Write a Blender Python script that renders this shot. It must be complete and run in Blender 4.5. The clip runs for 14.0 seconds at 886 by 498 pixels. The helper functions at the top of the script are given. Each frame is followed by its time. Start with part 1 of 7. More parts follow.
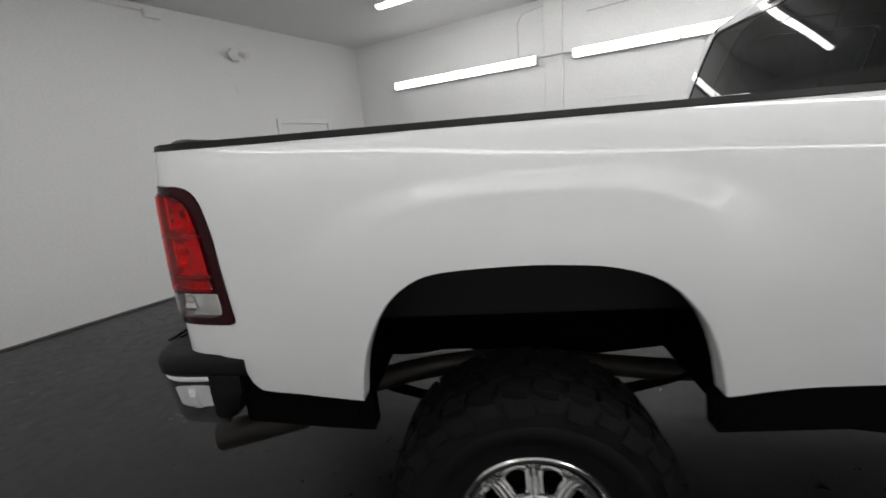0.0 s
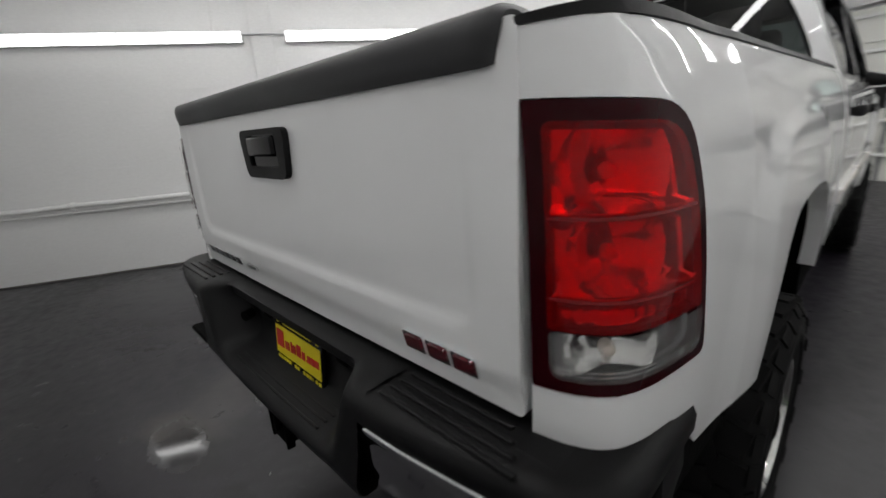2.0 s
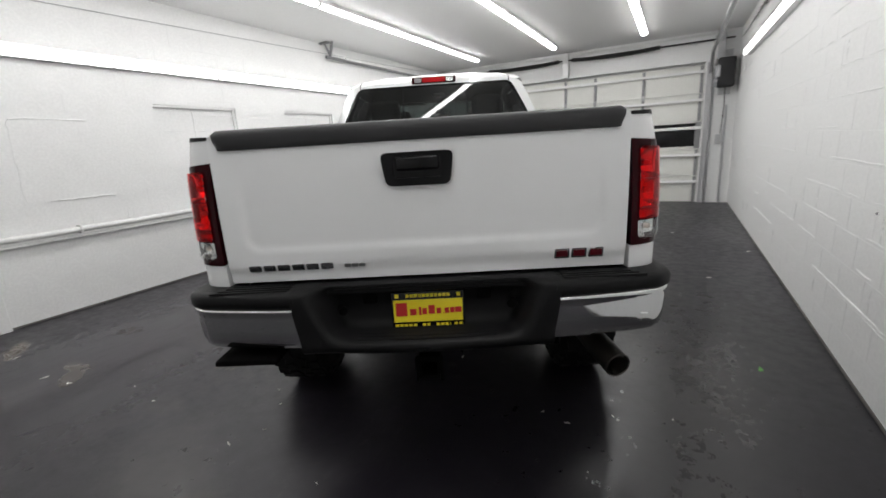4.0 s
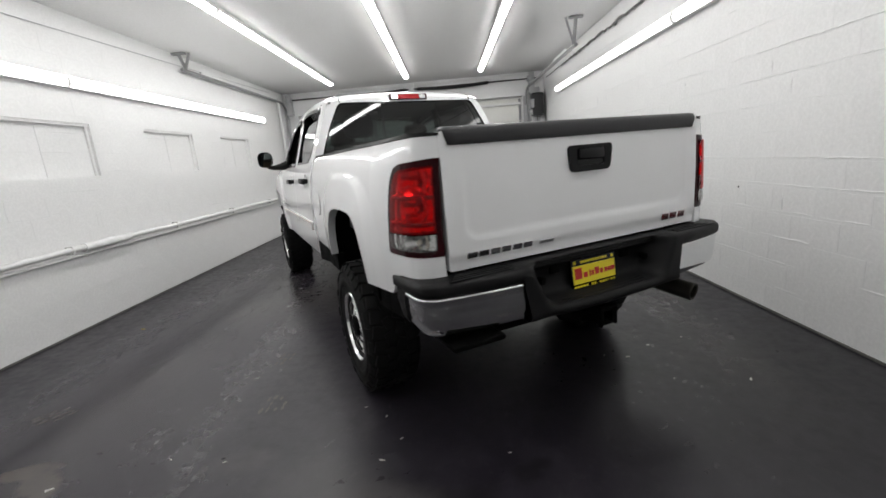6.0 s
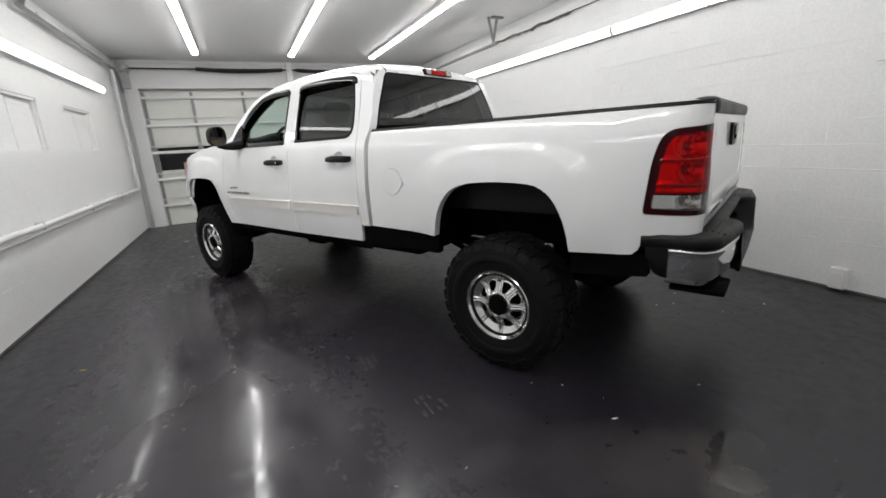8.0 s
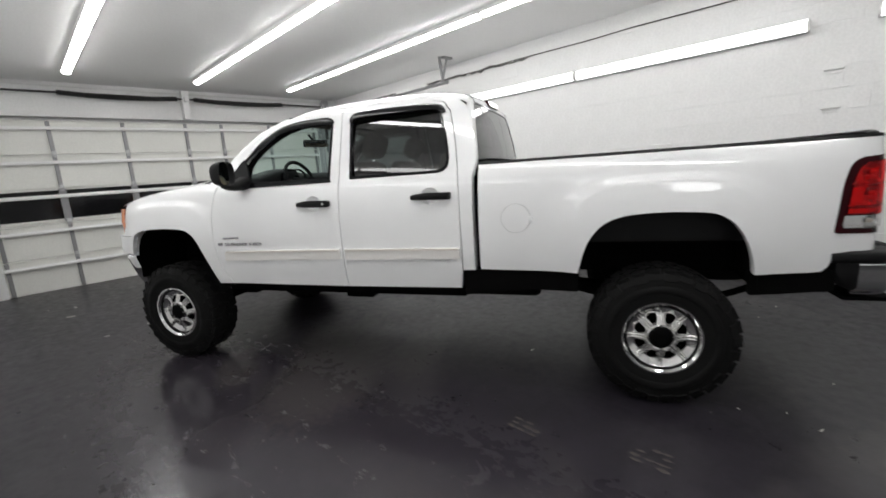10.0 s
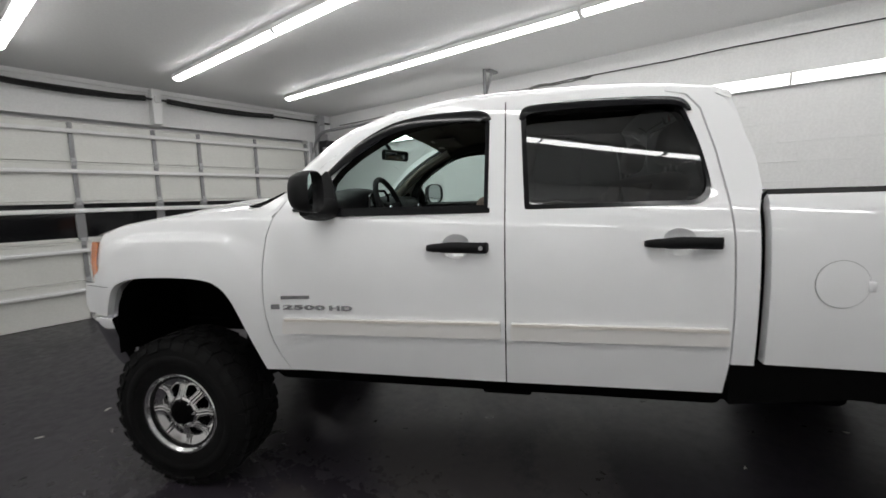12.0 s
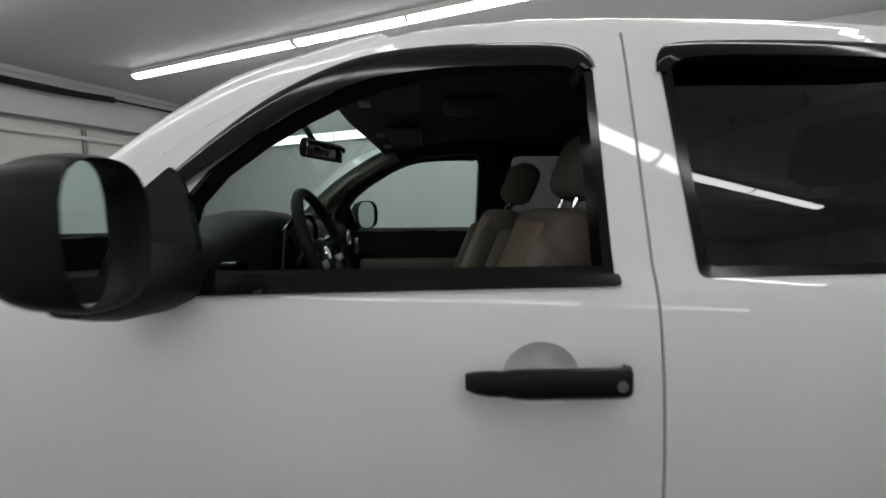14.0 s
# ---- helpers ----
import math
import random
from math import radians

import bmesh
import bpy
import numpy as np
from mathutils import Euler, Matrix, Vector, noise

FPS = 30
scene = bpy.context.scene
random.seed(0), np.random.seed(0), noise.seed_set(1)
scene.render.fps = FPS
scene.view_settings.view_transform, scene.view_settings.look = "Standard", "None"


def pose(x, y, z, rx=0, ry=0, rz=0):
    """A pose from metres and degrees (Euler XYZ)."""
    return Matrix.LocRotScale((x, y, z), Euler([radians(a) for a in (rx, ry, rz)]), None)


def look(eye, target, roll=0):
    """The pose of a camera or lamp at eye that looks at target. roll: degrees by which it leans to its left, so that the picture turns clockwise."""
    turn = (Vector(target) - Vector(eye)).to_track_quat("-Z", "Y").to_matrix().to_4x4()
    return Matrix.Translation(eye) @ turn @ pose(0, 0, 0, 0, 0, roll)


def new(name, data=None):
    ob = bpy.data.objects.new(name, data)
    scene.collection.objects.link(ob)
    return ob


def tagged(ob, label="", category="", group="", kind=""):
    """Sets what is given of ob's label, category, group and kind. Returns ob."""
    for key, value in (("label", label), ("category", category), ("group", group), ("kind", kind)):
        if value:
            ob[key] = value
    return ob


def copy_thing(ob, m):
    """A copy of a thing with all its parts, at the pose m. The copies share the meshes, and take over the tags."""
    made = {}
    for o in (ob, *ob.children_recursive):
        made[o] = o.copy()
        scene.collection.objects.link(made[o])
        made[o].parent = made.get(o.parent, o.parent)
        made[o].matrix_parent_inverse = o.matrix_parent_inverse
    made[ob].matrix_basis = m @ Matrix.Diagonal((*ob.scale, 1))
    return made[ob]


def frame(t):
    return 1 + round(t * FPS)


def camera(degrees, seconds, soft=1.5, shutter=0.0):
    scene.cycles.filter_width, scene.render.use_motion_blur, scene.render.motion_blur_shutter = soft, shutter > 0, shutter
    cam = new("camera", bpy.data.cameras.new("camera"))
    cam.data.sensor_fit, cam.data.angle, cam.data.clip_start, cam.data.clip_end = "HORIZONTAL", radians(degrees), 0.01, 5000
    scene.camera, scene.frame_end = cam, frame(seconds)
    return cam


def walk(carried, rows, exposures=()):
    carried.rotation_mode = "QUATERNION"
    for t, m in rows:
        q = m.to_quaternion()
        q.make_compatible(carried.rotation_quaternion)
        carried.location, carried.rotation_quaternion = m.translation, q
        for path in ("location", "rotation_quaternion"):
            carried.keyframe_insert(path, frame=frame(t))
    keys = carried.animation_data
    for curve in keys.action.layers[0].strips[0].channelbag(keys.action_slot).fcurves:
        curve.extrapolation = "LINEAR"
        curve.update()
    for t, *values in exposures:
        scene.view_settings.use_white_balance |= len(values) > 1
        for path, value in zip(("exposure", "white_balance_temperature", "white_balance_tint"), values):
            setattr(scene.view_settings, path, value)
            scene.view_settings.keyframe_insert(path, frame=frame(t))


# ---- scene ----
from mathutils import geometry

# ---- camera ----
cam = camera(92.2, 14.0, soft=1.6, shutter=0.35)
PATH = [
    (0, (1.368, 1.815, 1.470), (-0.256, 0.740, 1.018), -4.6),
    (0.5, (1.331, 1.334, 1.447), (-0.351, 0.371, 0.956), -4.0),
    (1, (1.285, 0.892, 1.432), (-0.516, 0.189, 0.919), -4.3),
    (1.5, (1.276, 0.508, 1.446), (-0.655, 0.459, 0.924), -5.0),
    (2, (1.226, 0.151, 1.418), (-0.614, 0.697, 0.858), -4.4),
    (2.5, (1.250, -0.247, 1.416), (-0.391, 0.793, 0.936), -3.5),
    (3, (1.200, -0.617, 1.437), (-0.223, 0.714, 0.986), -2.0),
    (3.5, (1.041, -0.939, 1.459), (-0.141, 0.599, 0.971), -2.7),
    (4, (0.863, -1.341, 1.455), (-0.075, 0.363, 0.985), -3.5),
    (4.2, (0.774, -1.463, 1.482), (-0.080, 0.287, 1.025), -3.6),
    (6.5, (-1.176, -2.070, 1.435), (-1.018, -0.123, 1.007), -5.3),
    (7, (-1.666, -2.009, 1.438), (-1.313, -0.092, 0.990), -5.1),
    (7.5, (-2.166, -1.818, 1.436), (-1.603, 0.041, 0.959), -4.0),
    (9.8, (-3.895, -0.450, 1.497), (-2.520, 0.938, 1.067), -3.8),
    (10, (-3.946, -0.284, 1.513), (-2.569, 1.120, 1.144), -4.0),
    (10.5, (-4.099, 0.144, 1.521), (-2.700, 1.532, 1.184), -6.3),
    (11, (-4.073, 0.616, 1.525), (-2.630, 1.978, 1.270), -3.1),
    (11.5, (-3.990, 1.085, 1.544), (-2.535, 2.438, 1.320), -1.7),
    (12, (-3.923, 1.518, 1.545), (-2.363, 2.748, 1.306), -1.6),
    (12.5, (-3.771, 1.892, 1.535), (-2.117, 2.995, 1.318), -0.8),
    (13, (-3.593, 2.193, 1.551), (-1.818, 3.081, 1.310), -0.3),
    (13.5, (-3.395, 2.408, 1.577), (-1.544, 3.126, 1.345), 0.2),
    (14, (-3.112, 2.526, 1.610), (-1.286, 3.322, 1.430), -0.4),
]
walk(cam, [(t, look(eye, target, roll)) for t, eye, target, roll in PATH], exposures=[(0, 0.45), (0.7, 0.36), (1.5, 0.18), (2, 0.36), (3, 0.72), (4, 0.75), (7, 0.68), (11, 0.6), (12, 0.3), (13, -0.05), (14, -0.25)])

# ---- light: closed hall, lit by its own tubes alone ----
world = bpy.data.worlds.new("world")
scene.world = world
world.use_nodes = True
world.node_tree.nodes["Background"].inputs[0].default_value = (0.02, 0.02, 0.022, 1)
world.node_tree.nodes["Background"].inputs[1].default_value = 0.2
TUBE_POWER = 13.0
WALL_POWER = 4.5
EAST_POWER = 3.4

# ---- materials ----
MATS = {}


def principled(name, color, rough=0.5, metal=0.0, coat=0.0, coat_rough=0.03, spec=0.5, ior=1.5):
    m = bpy.data.materials.new(name)
    m.use_nodes = True
    b = m.node_tree.nodes["Principled BSDF"]
    b.inputs["Base Color"].default_value = (*color, 1)
    b.inputs["Roughness"].default_value = rough
    b.inputs["Metallic"].default_value = metal
    b.inputs["Coat Weight"].default_value = coat
    b.inputs["Coat Roughness"].default_value = coat_rough
    b.inputs["Specular IOR Level"].default_value = spec
    b.inputs["IOR"].default_value = ior
    MATS[name] = m
    return m


def link(m, a, b):
    m.node_tree.links.new(a, b)


def node(m, kind, **values):
    n = m.node_tree.nodes.new(kind)
    for key, value in values.items():
        n.inputs[key.replace("_", " ")].default_value = value
    return n


def coords(m, scale=(1, 1, 1)):
    tc = m.node_tree.nodes.new("ShaderNodeTexCoord")
    mp = m.node_tree.nodes.new("ShaderNodeMapping")
    mp.inputs["Scale"].default_value = scale
    link(m, tc.outputs["Object"], mp.inputs["Vector"])
    return mp.outputs["Vector"]


def noise_tex(m, scale, detail=4.0, rough=0.55, stretch=(1, 1, 1), distortion=0.0):
    n = node(m, "ShaderNodeTexNoise", Scale=scale, Detail=detail, Roughness=rough, Distortion=distortion)
    link(m, coords(m, stretch), n.inputs["Vector"])
    return n.outputs["Fac"]


def ramp(m, fac, stops):
    r = m.node_tree.nodes.new("ShaderNodeValToRGB")
    e = r.color_ramp.elements
    while len(e) < len(stops):
        e.new(0.5)
    for k, (p, v) in zip(e, stops):
        k.position = p
        k.color = (*v, 1) if isinstance(v, tuple) else (v, v, v, 1)
    link(m, fac, r.inputs["Fac"])
    return r.outputs["Color"]


def mix(m, fac, a, b, mode="MIX"):
    n = m.node_tree.nodes.new("ShaderNodeMix")
    n.data_type, n.blend_type = "RGBA", mode
    for slot, v in ((0, fac), (6, a), (7, b)):
        if isinstance(v, (int, float)):
            n.inputs[slot].default_value = v
        elif isinstance(v, tuple):
            n.inputs[slot].default_value = (*v, 1)
        else:
            link(m, v, n.inputs[slot])
    return n.outputs[2]


def bump(m, height, strength, distance=0.01):
    b = node(m, "ShaderNodeBump", Strength=strength, Distance=distance)
    link(m, height, b.inputs["Height"])
    link(m, b.outputs["Normal"], m.node_tree.nodes["Principled BSDF"].inputs["Normal"])
    return b


def shader(m):
    return m.node_tree.nodes["Principled BSDF"]


def vary(m, color, amount=0.12, scale=6.0, rough=None, fine=80.0, relief=0.0, distance=0.004):
    """Uneven tone and gloss at two scales, with fine relief."""
    big, small = noise_tex(m, scale), noise_tex(m, fine, 3.0)
    lo = tuple(c * (1 - amount) for c in color)
    hi = tuple(min(1, c * (1 + amount)) for c in color)
    c = mix(m, big, lo, hi)
    c = mix(m, 0.25, c, ramp(m, small, [(0.3, tuple(v * 0.8 for v in color)), (0.7, tuple(min(1, v * 1.15) for v in color))]))
    link(m, c, shader(m).inputs["Base Color"])
    if rough:
        link(m, ramp(m, big, [(0.3, rough[0]), (0.7, rough[1])]), shader(m).inputs["Roughness"])
    if relief:
        bump(m, small, relief, distance)
    return m


paint = principled("white_paint", (0.86, 0.865, 0.87), 0.45, spec=0.25, coat=1.0, coat_rough=0.025)
shader(paint).inputs["Coat IOR"].default_value = 1.65
link(paint, ramp(paint, noise_tex(paint, 2.5, 5), [(0.35, (0.85, 0.855, 0.86)), (0.7, (0.88, 0.885, 0.89))]), shader(paint).inputs["Base Color"])
black_plastic = vary(principled("black_plastic", (0.006, 0.006, 0.0065), 0.5, spec=0.2), (0.006, 0.006, 0.0065), 0.25, 5, (0.42, 0.58), 500, 0.25, 0.001)
grey_plastic = vary(principled("charcoal_plastic", (0.026, 0.026, 0.028), 0.5, spec=0.4), (0.026, 0.026, 0.028), 0.2, 5, (0.42, 0.56), 700, 0.3, 0.001)
gloss_black = principled("gloss_black", (0.004, 0.004, 0.005), 0.12, spec=0.28)
chrome = principled("chrome", (0.86, 0.87, 0.88), 0.06, metal=1.0)
link(chrome, ramp(chrome, noise_tex(chrome, 9, 4), [(0.35, 0.04), (0.75, 0.09)]), shader(chrome).inputs["Roughness"])
dull_chrome = principled("brushed_metal", (0.5, 0.5, 0.5), 0.3, metal=1.0)
rubber = vary(principled("tyre_rubber", (0.008, 0.008, 0.008), 0.8, spec=0.14), (0.008, 0.008, 0.008), 0.3, 7, (0.62, 0.85), 160, 0.3, 0.002)
rim_metal = vary(principled("machined_rim", (0.82, 0.82, 0.81), 0.12, metal=1.0), (0.82, 0.82, 0.81), 0.08, 14, (0.07, 0.16), 90)
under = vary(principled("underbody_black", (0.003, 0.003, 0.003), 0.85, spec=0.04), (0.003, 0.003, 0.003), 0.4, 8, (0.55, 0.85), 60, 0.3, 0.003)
pipe_steel = vary(principled("aged_steel", (0.036, 0.033, 0.028), 0.5, metal=0.5), (0.036, 0.033, 0.028), 0.35, 9, (0.35, 0.6), 120, 0.2, 0.002)
cloth = vary(principled("seat_cloth", (0.2, 0.168, 0.14), 0.9, spec=0.2), (0.2, 0.168, 0.14), 0.15, 8, None, 420, 0.5, 0.003)
trim_dark = vary(principled("interior_dark", (0.0125, 0.0125, 0.0135), 0.6, spec=0.2), (0.0125, 0.0125, 0.0135), 0.2, 8, (0.5, 0.7), 300, 0.3, 0.002)
trim_tan = vary(principled("interior_tan", (0.2, 0.17, 0.145), 0.7), (0.2, 0.17, 0.145), 0.12, 8, (0.6, 0.8), 300, 0.25, 0.002)
seat_tan = vary(principled("seat_insert", (0.3, 0.225, 0.165), 0.9, spec=0.2), (0.3, 0.225, 0.165), 0.12, 9, None, 380, 0.5, 0.003)
trim_pale = principled("pale_label", (0.4, 0.38, 0.35), 0.5)
headliner = vary(principled("headliner", (0.12, 0.11, 0.097), 0.95, spec=0.1), (0.12, 0.11, 0.097), 0.1, 8, None, 500, 0.4, 0.002)
mirror_mat = principled("mirror_glass", (0.85, 0.88, 0.88), 0.01, metal=1.0)
amber = principled("amber_lens", (0.75, 0.22, 0.07), 0.1, coat=1.0)
plate_yellow = principled("plate_yellow", (0.86, 0.72, 0.02), 0.35)
plate_red = principled("plate_red", (0.55, 0.015, 0.02), 0.35)
badge_red = principled("badge_red", (0.11, 0.008, 0.014), 0.15, coat=1.0)


def glass(name, tint, gain=1.0):
    m = bpy.data.materials.new(name)
    m.use_nodes = True
    t = m.node_tree
    t.nodes.remove(t.nodes["Principled BSDF"])
    clear = node(m, "ShaderNodeBsdfTransparent", Color=(*tint, 1))
    gloss = node(m, "ShaderNodeBsdfGlossy", Color=(1, 1, 1, 1), Roughness=0.012)
    facing = node(m, "ShaderNodeLayerWeight", Blend=0.5)
    power = t.nodes.new("ShaderNodeMath")
    power.operation = "POWER"
    link(m, facing.outputs["Facing"], power.inputs[0])
    power.inputs[1].default_value = 5.0
    lift = t.nodes.new("ShaderNodeMath")
    lift.operation = "MULTIPLY_ADD"
    link(m, power.outputs[0], lift.inputs[0])
    lift.inputs[1].default_value = 0.9
    lift.inputs[2].default_value = 0.06 * gain
    sh = t.nodes.new("ShaderNodeMixShader")
    link(m, lift.outputs[0], sh.inputs[0])
    link(m, clear.outputs[0], sh.inputs[1])
    link(m, gloss.outputs[0], sh.inputs[2])
    link(m, sh.outputs[0], t.nodes["Material Output"].inputs["Surface"])
    MATS[name] = m
    return m


clear_glass = glass("clear_glass", (0.68, 0.83, 0.79))
privacy_glass = glass("privacy_glass", (0.09, 0.1, 0.1))


seam_grey = principled("seam_grey", (0.3, 0.3, 0.3), 0.6)
badge_metal = principled("badge_metal", (0.4, 0.4, 0.41), 0.16, metal=1.0)
moulding_white = principled("moulding_white", (0.83, 0.81, 0.785), 0.45, spec=0.25, coat=1.0, coat_rough=0.01)
aged_trim = vary(principled("aged_white_trim", (0.74, 0.695, 0.64), 0.4), (0.74, 0.695, 0.64), 0.06, 6, (0.3, 0.5), 60)


def lamp_lens(name, tint, body, cloud):
    """A moulded lens: clear tinted plastic with a little body of its own, and a gloss on top."""
    m = bpy.data.materials.new(name)
    m.use_nodes = True
    t = m.node_tree
    t.nodes.remove(t.nodes["Principled BSDF"])
    clear = node(m, "ShaderNodeBsdfTransparent", Color=(*tint, 1))
    milk = node(m, "ShaderNodeBsdfDiffuse", Color=(*body, 1))
    inner = t.nodes.new("ShaderNodeMixShader")
    inner.inputs[0].default_value = cloud
    link(m, clear.outputs[0], inner.inputs[1])
    link(m, milk.outputs[0], inner.inputs[2])
    gloss = node(m, "ShaderNodeBsdfGlossy", Color=(1, 1, 1, 1), Roughness=0.03)
    facing = node(m, "ShaderNodeFresnel", IOR=1.28)
    top = t.nodes.new("ShaderNodeMixShader")
    link(m, facing.outputs[0], top.inputs[0])
    link(m, inner.outputs[0], top.inputs[1])
    link(m, gloss.outputs[0], top.inputs[2])
    link(m, top.outputs[0], t.nodes["Material Output"].inputs["Surface"])
    MATS[name] = m
    return m


red_lens = lamp_lens("red_lens", (0.97, 0.008, 0.01), (0.62, 0.002, 0.004), 0.2)
clear_lens = lamp_lens("clear_lens", (0.92, 0.92, 0.91), (0.6, 0.6, 0.6), 0.14)
reflector = vary(principled("lamp_reflector", (0.85, 0.85, 0.85), 0.15, metal=1.0), (0.85, 0.85, 0.85), 0.04, 20, (0.12, 0.2), 90)
socket_dark = principled("lamp_socket", (0.05, 0.045, 0.045), 0.4)
bulb_glass = principled("bulb_glass", (0.8, 0.7, 0.6), 0.08, coat=1.0)
deep_red = principled("deep_red_lens", (0.2, 0.002, 0.004), 0.12, spec=0.3, coat=0.35)
brake_red = principled("brake_red", (0.45, 0.006, 0.01), 0.12, coat=0.6)
dark_red = principled("dark_red_lens", (0.026, 0.001, 0.003), 0.14, spec=0.14)


def tube_light(name, power):
    m = bpy.data.materials.new(name)
    m.use_nodes = True
    b = m.node_tree.nodes["Principled BSDF"]
    b.inputs["Base Color"].default_value = (0.9, 0.9, 0.9, 1)
    b.inputs["Emission Color"].default_value = (0.99, 0.985, 0.975, 1)
    b.inputs["Emission Strength"].default_value = power
    MATS[name] = m
    return m


tube = tube_light("lit_diffuser", TUBE_POWER)
wall_tube = tube_light("lit_wall_diffuser", WALL_POWER)
east_tube = tube_light("lit_east_diffuser", EAST_POWER)

# ---- mesh helpers ----


def finish(bm, name, material, parent=None, smooth=True, angle=40, merge=True):
    if merge:
        bmesh.ops.remove_doubles(bm, verts=bm.verts, dist=1e-5)
    bmesh.ops.recalc_face_normals(bm, faces=bm.faces)
    lim = math.radians(angle)
    for fc in bm.faces:
        fc.smooth = smooth
    for e in bm.edges:
        if len(e.link_faces) == 2 and e.calc_face_angle(0) > lim:
            e.smooth = False
    me = bpy.data.meshes.new(name)
    bm.to_mesh(me)
    bm.free()
    for m in material if isinstance(material, (list, tuple)) else [material]:
        me.materials.append(m)
    ob = new(name, me)
    if parent is not None:
        ob.parent = parent
    return ob


def part(name, bm, material, parent, label="", smooth=True, angle=40):
    ob = finish(bm, name, material, parent, smooth, angle)
    return tagged(ob, label)


def box(bm, lo, hi, bevel=0.0, segments=2, m=None):
    r = bmesh.ops.create_cube(bm, size=1.0)
    vs = r["verts"]
    c = [(a + b) / 2 for a, b in zip(lo, hi)]
    d = [abs(b - a) for a, b in zip(lo, hi)]
    for v in vs:
        v.co = Vector((v.co.x * d[0] + c[0], v.co.y * d[1] + c[1], v.co.z * d[2] + c[2]))
    if bevel:
        es = list({e for v in vs for e in v.link_edges})
        r = bmesh.ops.bevel(bm, geom=es, offset=bevel, segments=segments, affect="EDGES", profile=0.5)
        vs = list({v for fc in r["faces"] for v in fc.verts} | {v for v in vs if v.is_valid})
    if m is not None:
        for v in vs:
            v.co = m @ v.co
    return vs


def cyl(bm, a, b, r, r2=None, n=20, caps=True):
    a, b = Vector(a), Vector(b)
    q = (b - a).to_track_quat("Z", "Y")
    r2 = r if r2 is None else r2
    rings = []
    for p, rad in ((a, r), (b, r2)):
        rings.append([bm.verts.new(p + q @ Vector((rad * math.cos(2 * math.pi * k / n), rad * math.sin(2 * math.pi * k / n), 0))) for k in range(n)])
    for k in range(n):
        bm.faces.new((rings[0][k], rings[0][(k + 1) % n], rings[1][(k + 1) % n], rings[1][k]))
    if caps:
        bm.faces.new(rings[0][::-1])
        bm.faces.new(rings[1])


def tube_path(bm, pts, r, n=10, caps=True, closed=False):
    pts = [Vector(p) for p in pts]
    rings = []
    count = len(pts)
    for i, p in enumerate(pts):
        if closed:
            d = pts[(i + 1) % count] - pts[i - 1]
        else:
            d = pts[min(i + 1, count - 1)] - pts[max(i - 1, 0)]
        q = d.to_track_quat("Z", "Y")
        rad = r[i] if isinstance(r, (list, tuple)) else r
        rings.append([bm.verts.new(p + q @ Vector((rad * math.cos(2 * math.pi * k / n), rad * math.sin(2 * math.pi * k / n), 0))) for k in range(n)])
    for i in range(count if closed else count - 1):
        a, b = rings[i], rings[(i + 1) % count]
        for k in range(n):
            bm.faces.new((a[k], a[(k + 1) % n], b[(k + 1) % n], b[k]))
    if caps and not closed:
        bm.faces.new(rings[0][::-1])
        bm.faces.new(rings[-1])


def lathe(bm, profile, axis_m, n=48):
    """Turns (radius, height) round the z axis of axis_m."""
    rings = []
    for rad, h in profile:
        rings.append([bm.verts.new(axis_m @ Vector((rad * math.cos(2 * math.pi * k / n), rad * math.sin(2 * math.pi * k / n), h))) for k in range(n)])
    for a, b in zip(rings, rings[1:]):
        for k in range(n):
            bm.faces.new((a[k], a[(k + 1) % n], b[(k + 1) % n], b[k]))


def grid(bm, us, vs, fn):
    g = [[bm.verts.new(fn(u, v)) for v in vs] for u in us]
    for a, b in zip(g, g[1:]):
        for k in range(len(vs) - 1):
            bm.faces.new((a[k], a[k + 1], b[k + 1], b[k]))
    return g


def inside(p, poly):
    x, y = p
    hit = False
    for (x1, y1), (x2, y2) in zip(poly, poly[1:] + poly[:1]):
        if (y1 > y) != (y2 > y) and x < (x2 - x1) * (y - y1) / (y2 - y1) + x1:
            hit = not hit
    return hit


def resample(poly, step):
    out = []
    for a, b in zip(poly, poly[1:] + poly[:1]):
        k = max(1, int(math.dist(a, b) / step + 0.5))
        out += [(a[0] + (b[0] - a[0]) * i / k, a[1] + (b[1] - a[1]) * i / k) for i in range(k)]
    return out


def rounded(poly, radius, n=4):
    """Rounds the corners of an outline; radius: one for all, or one a corner."""
    out = []
    count = len(poly)
    for i, p in enumerate(poly):
        r = radius[i] if isinstance(radius, (list, tuple)) else radius
        p = Vector(p)
        a, b = Vector(poly[i - 1]) - p, Vector(poly[(i + 1) % count]) - p
        r = min(r, a.length * 0.48, b.length * 0.48)
        if r < 1e-4:
            out.append(tuple(p))
            continue
        s, e = p + a.normalized() * r, p + b.normalized() * r
        for k in range(n + 1):
            t = k / n
            q = s * (1 - t) ** 2 + p * 2 * t * (1 - t) + e * t * t
            out.append(tuple(q))
    return out


def smooth_curve(pts, n=5):
    """A Catmull-Rom line through points of any dimension."""
    pts = [Vector(p) for p in pts]
    out = []
    for i in range(len(pts) - 1):
        p0, p1, p2, p3 = pts[max(i - 1, 0)], pts[i], pts[i + 1], pts[min(i + 2, len(pts) - 1)]
        for k in range(n):
            t = k / n
            out.append(0.5 * ((2 * p1) + (p2 - p0) * t + (2 * p0 - 5 * p1 + 4 * p2 - p3) * t * t + (3 * p1 - p0 - 3 * p2 + p3) * t ** 3))
    out.append(pts[-1])
    return [tuple(p) for p in out]


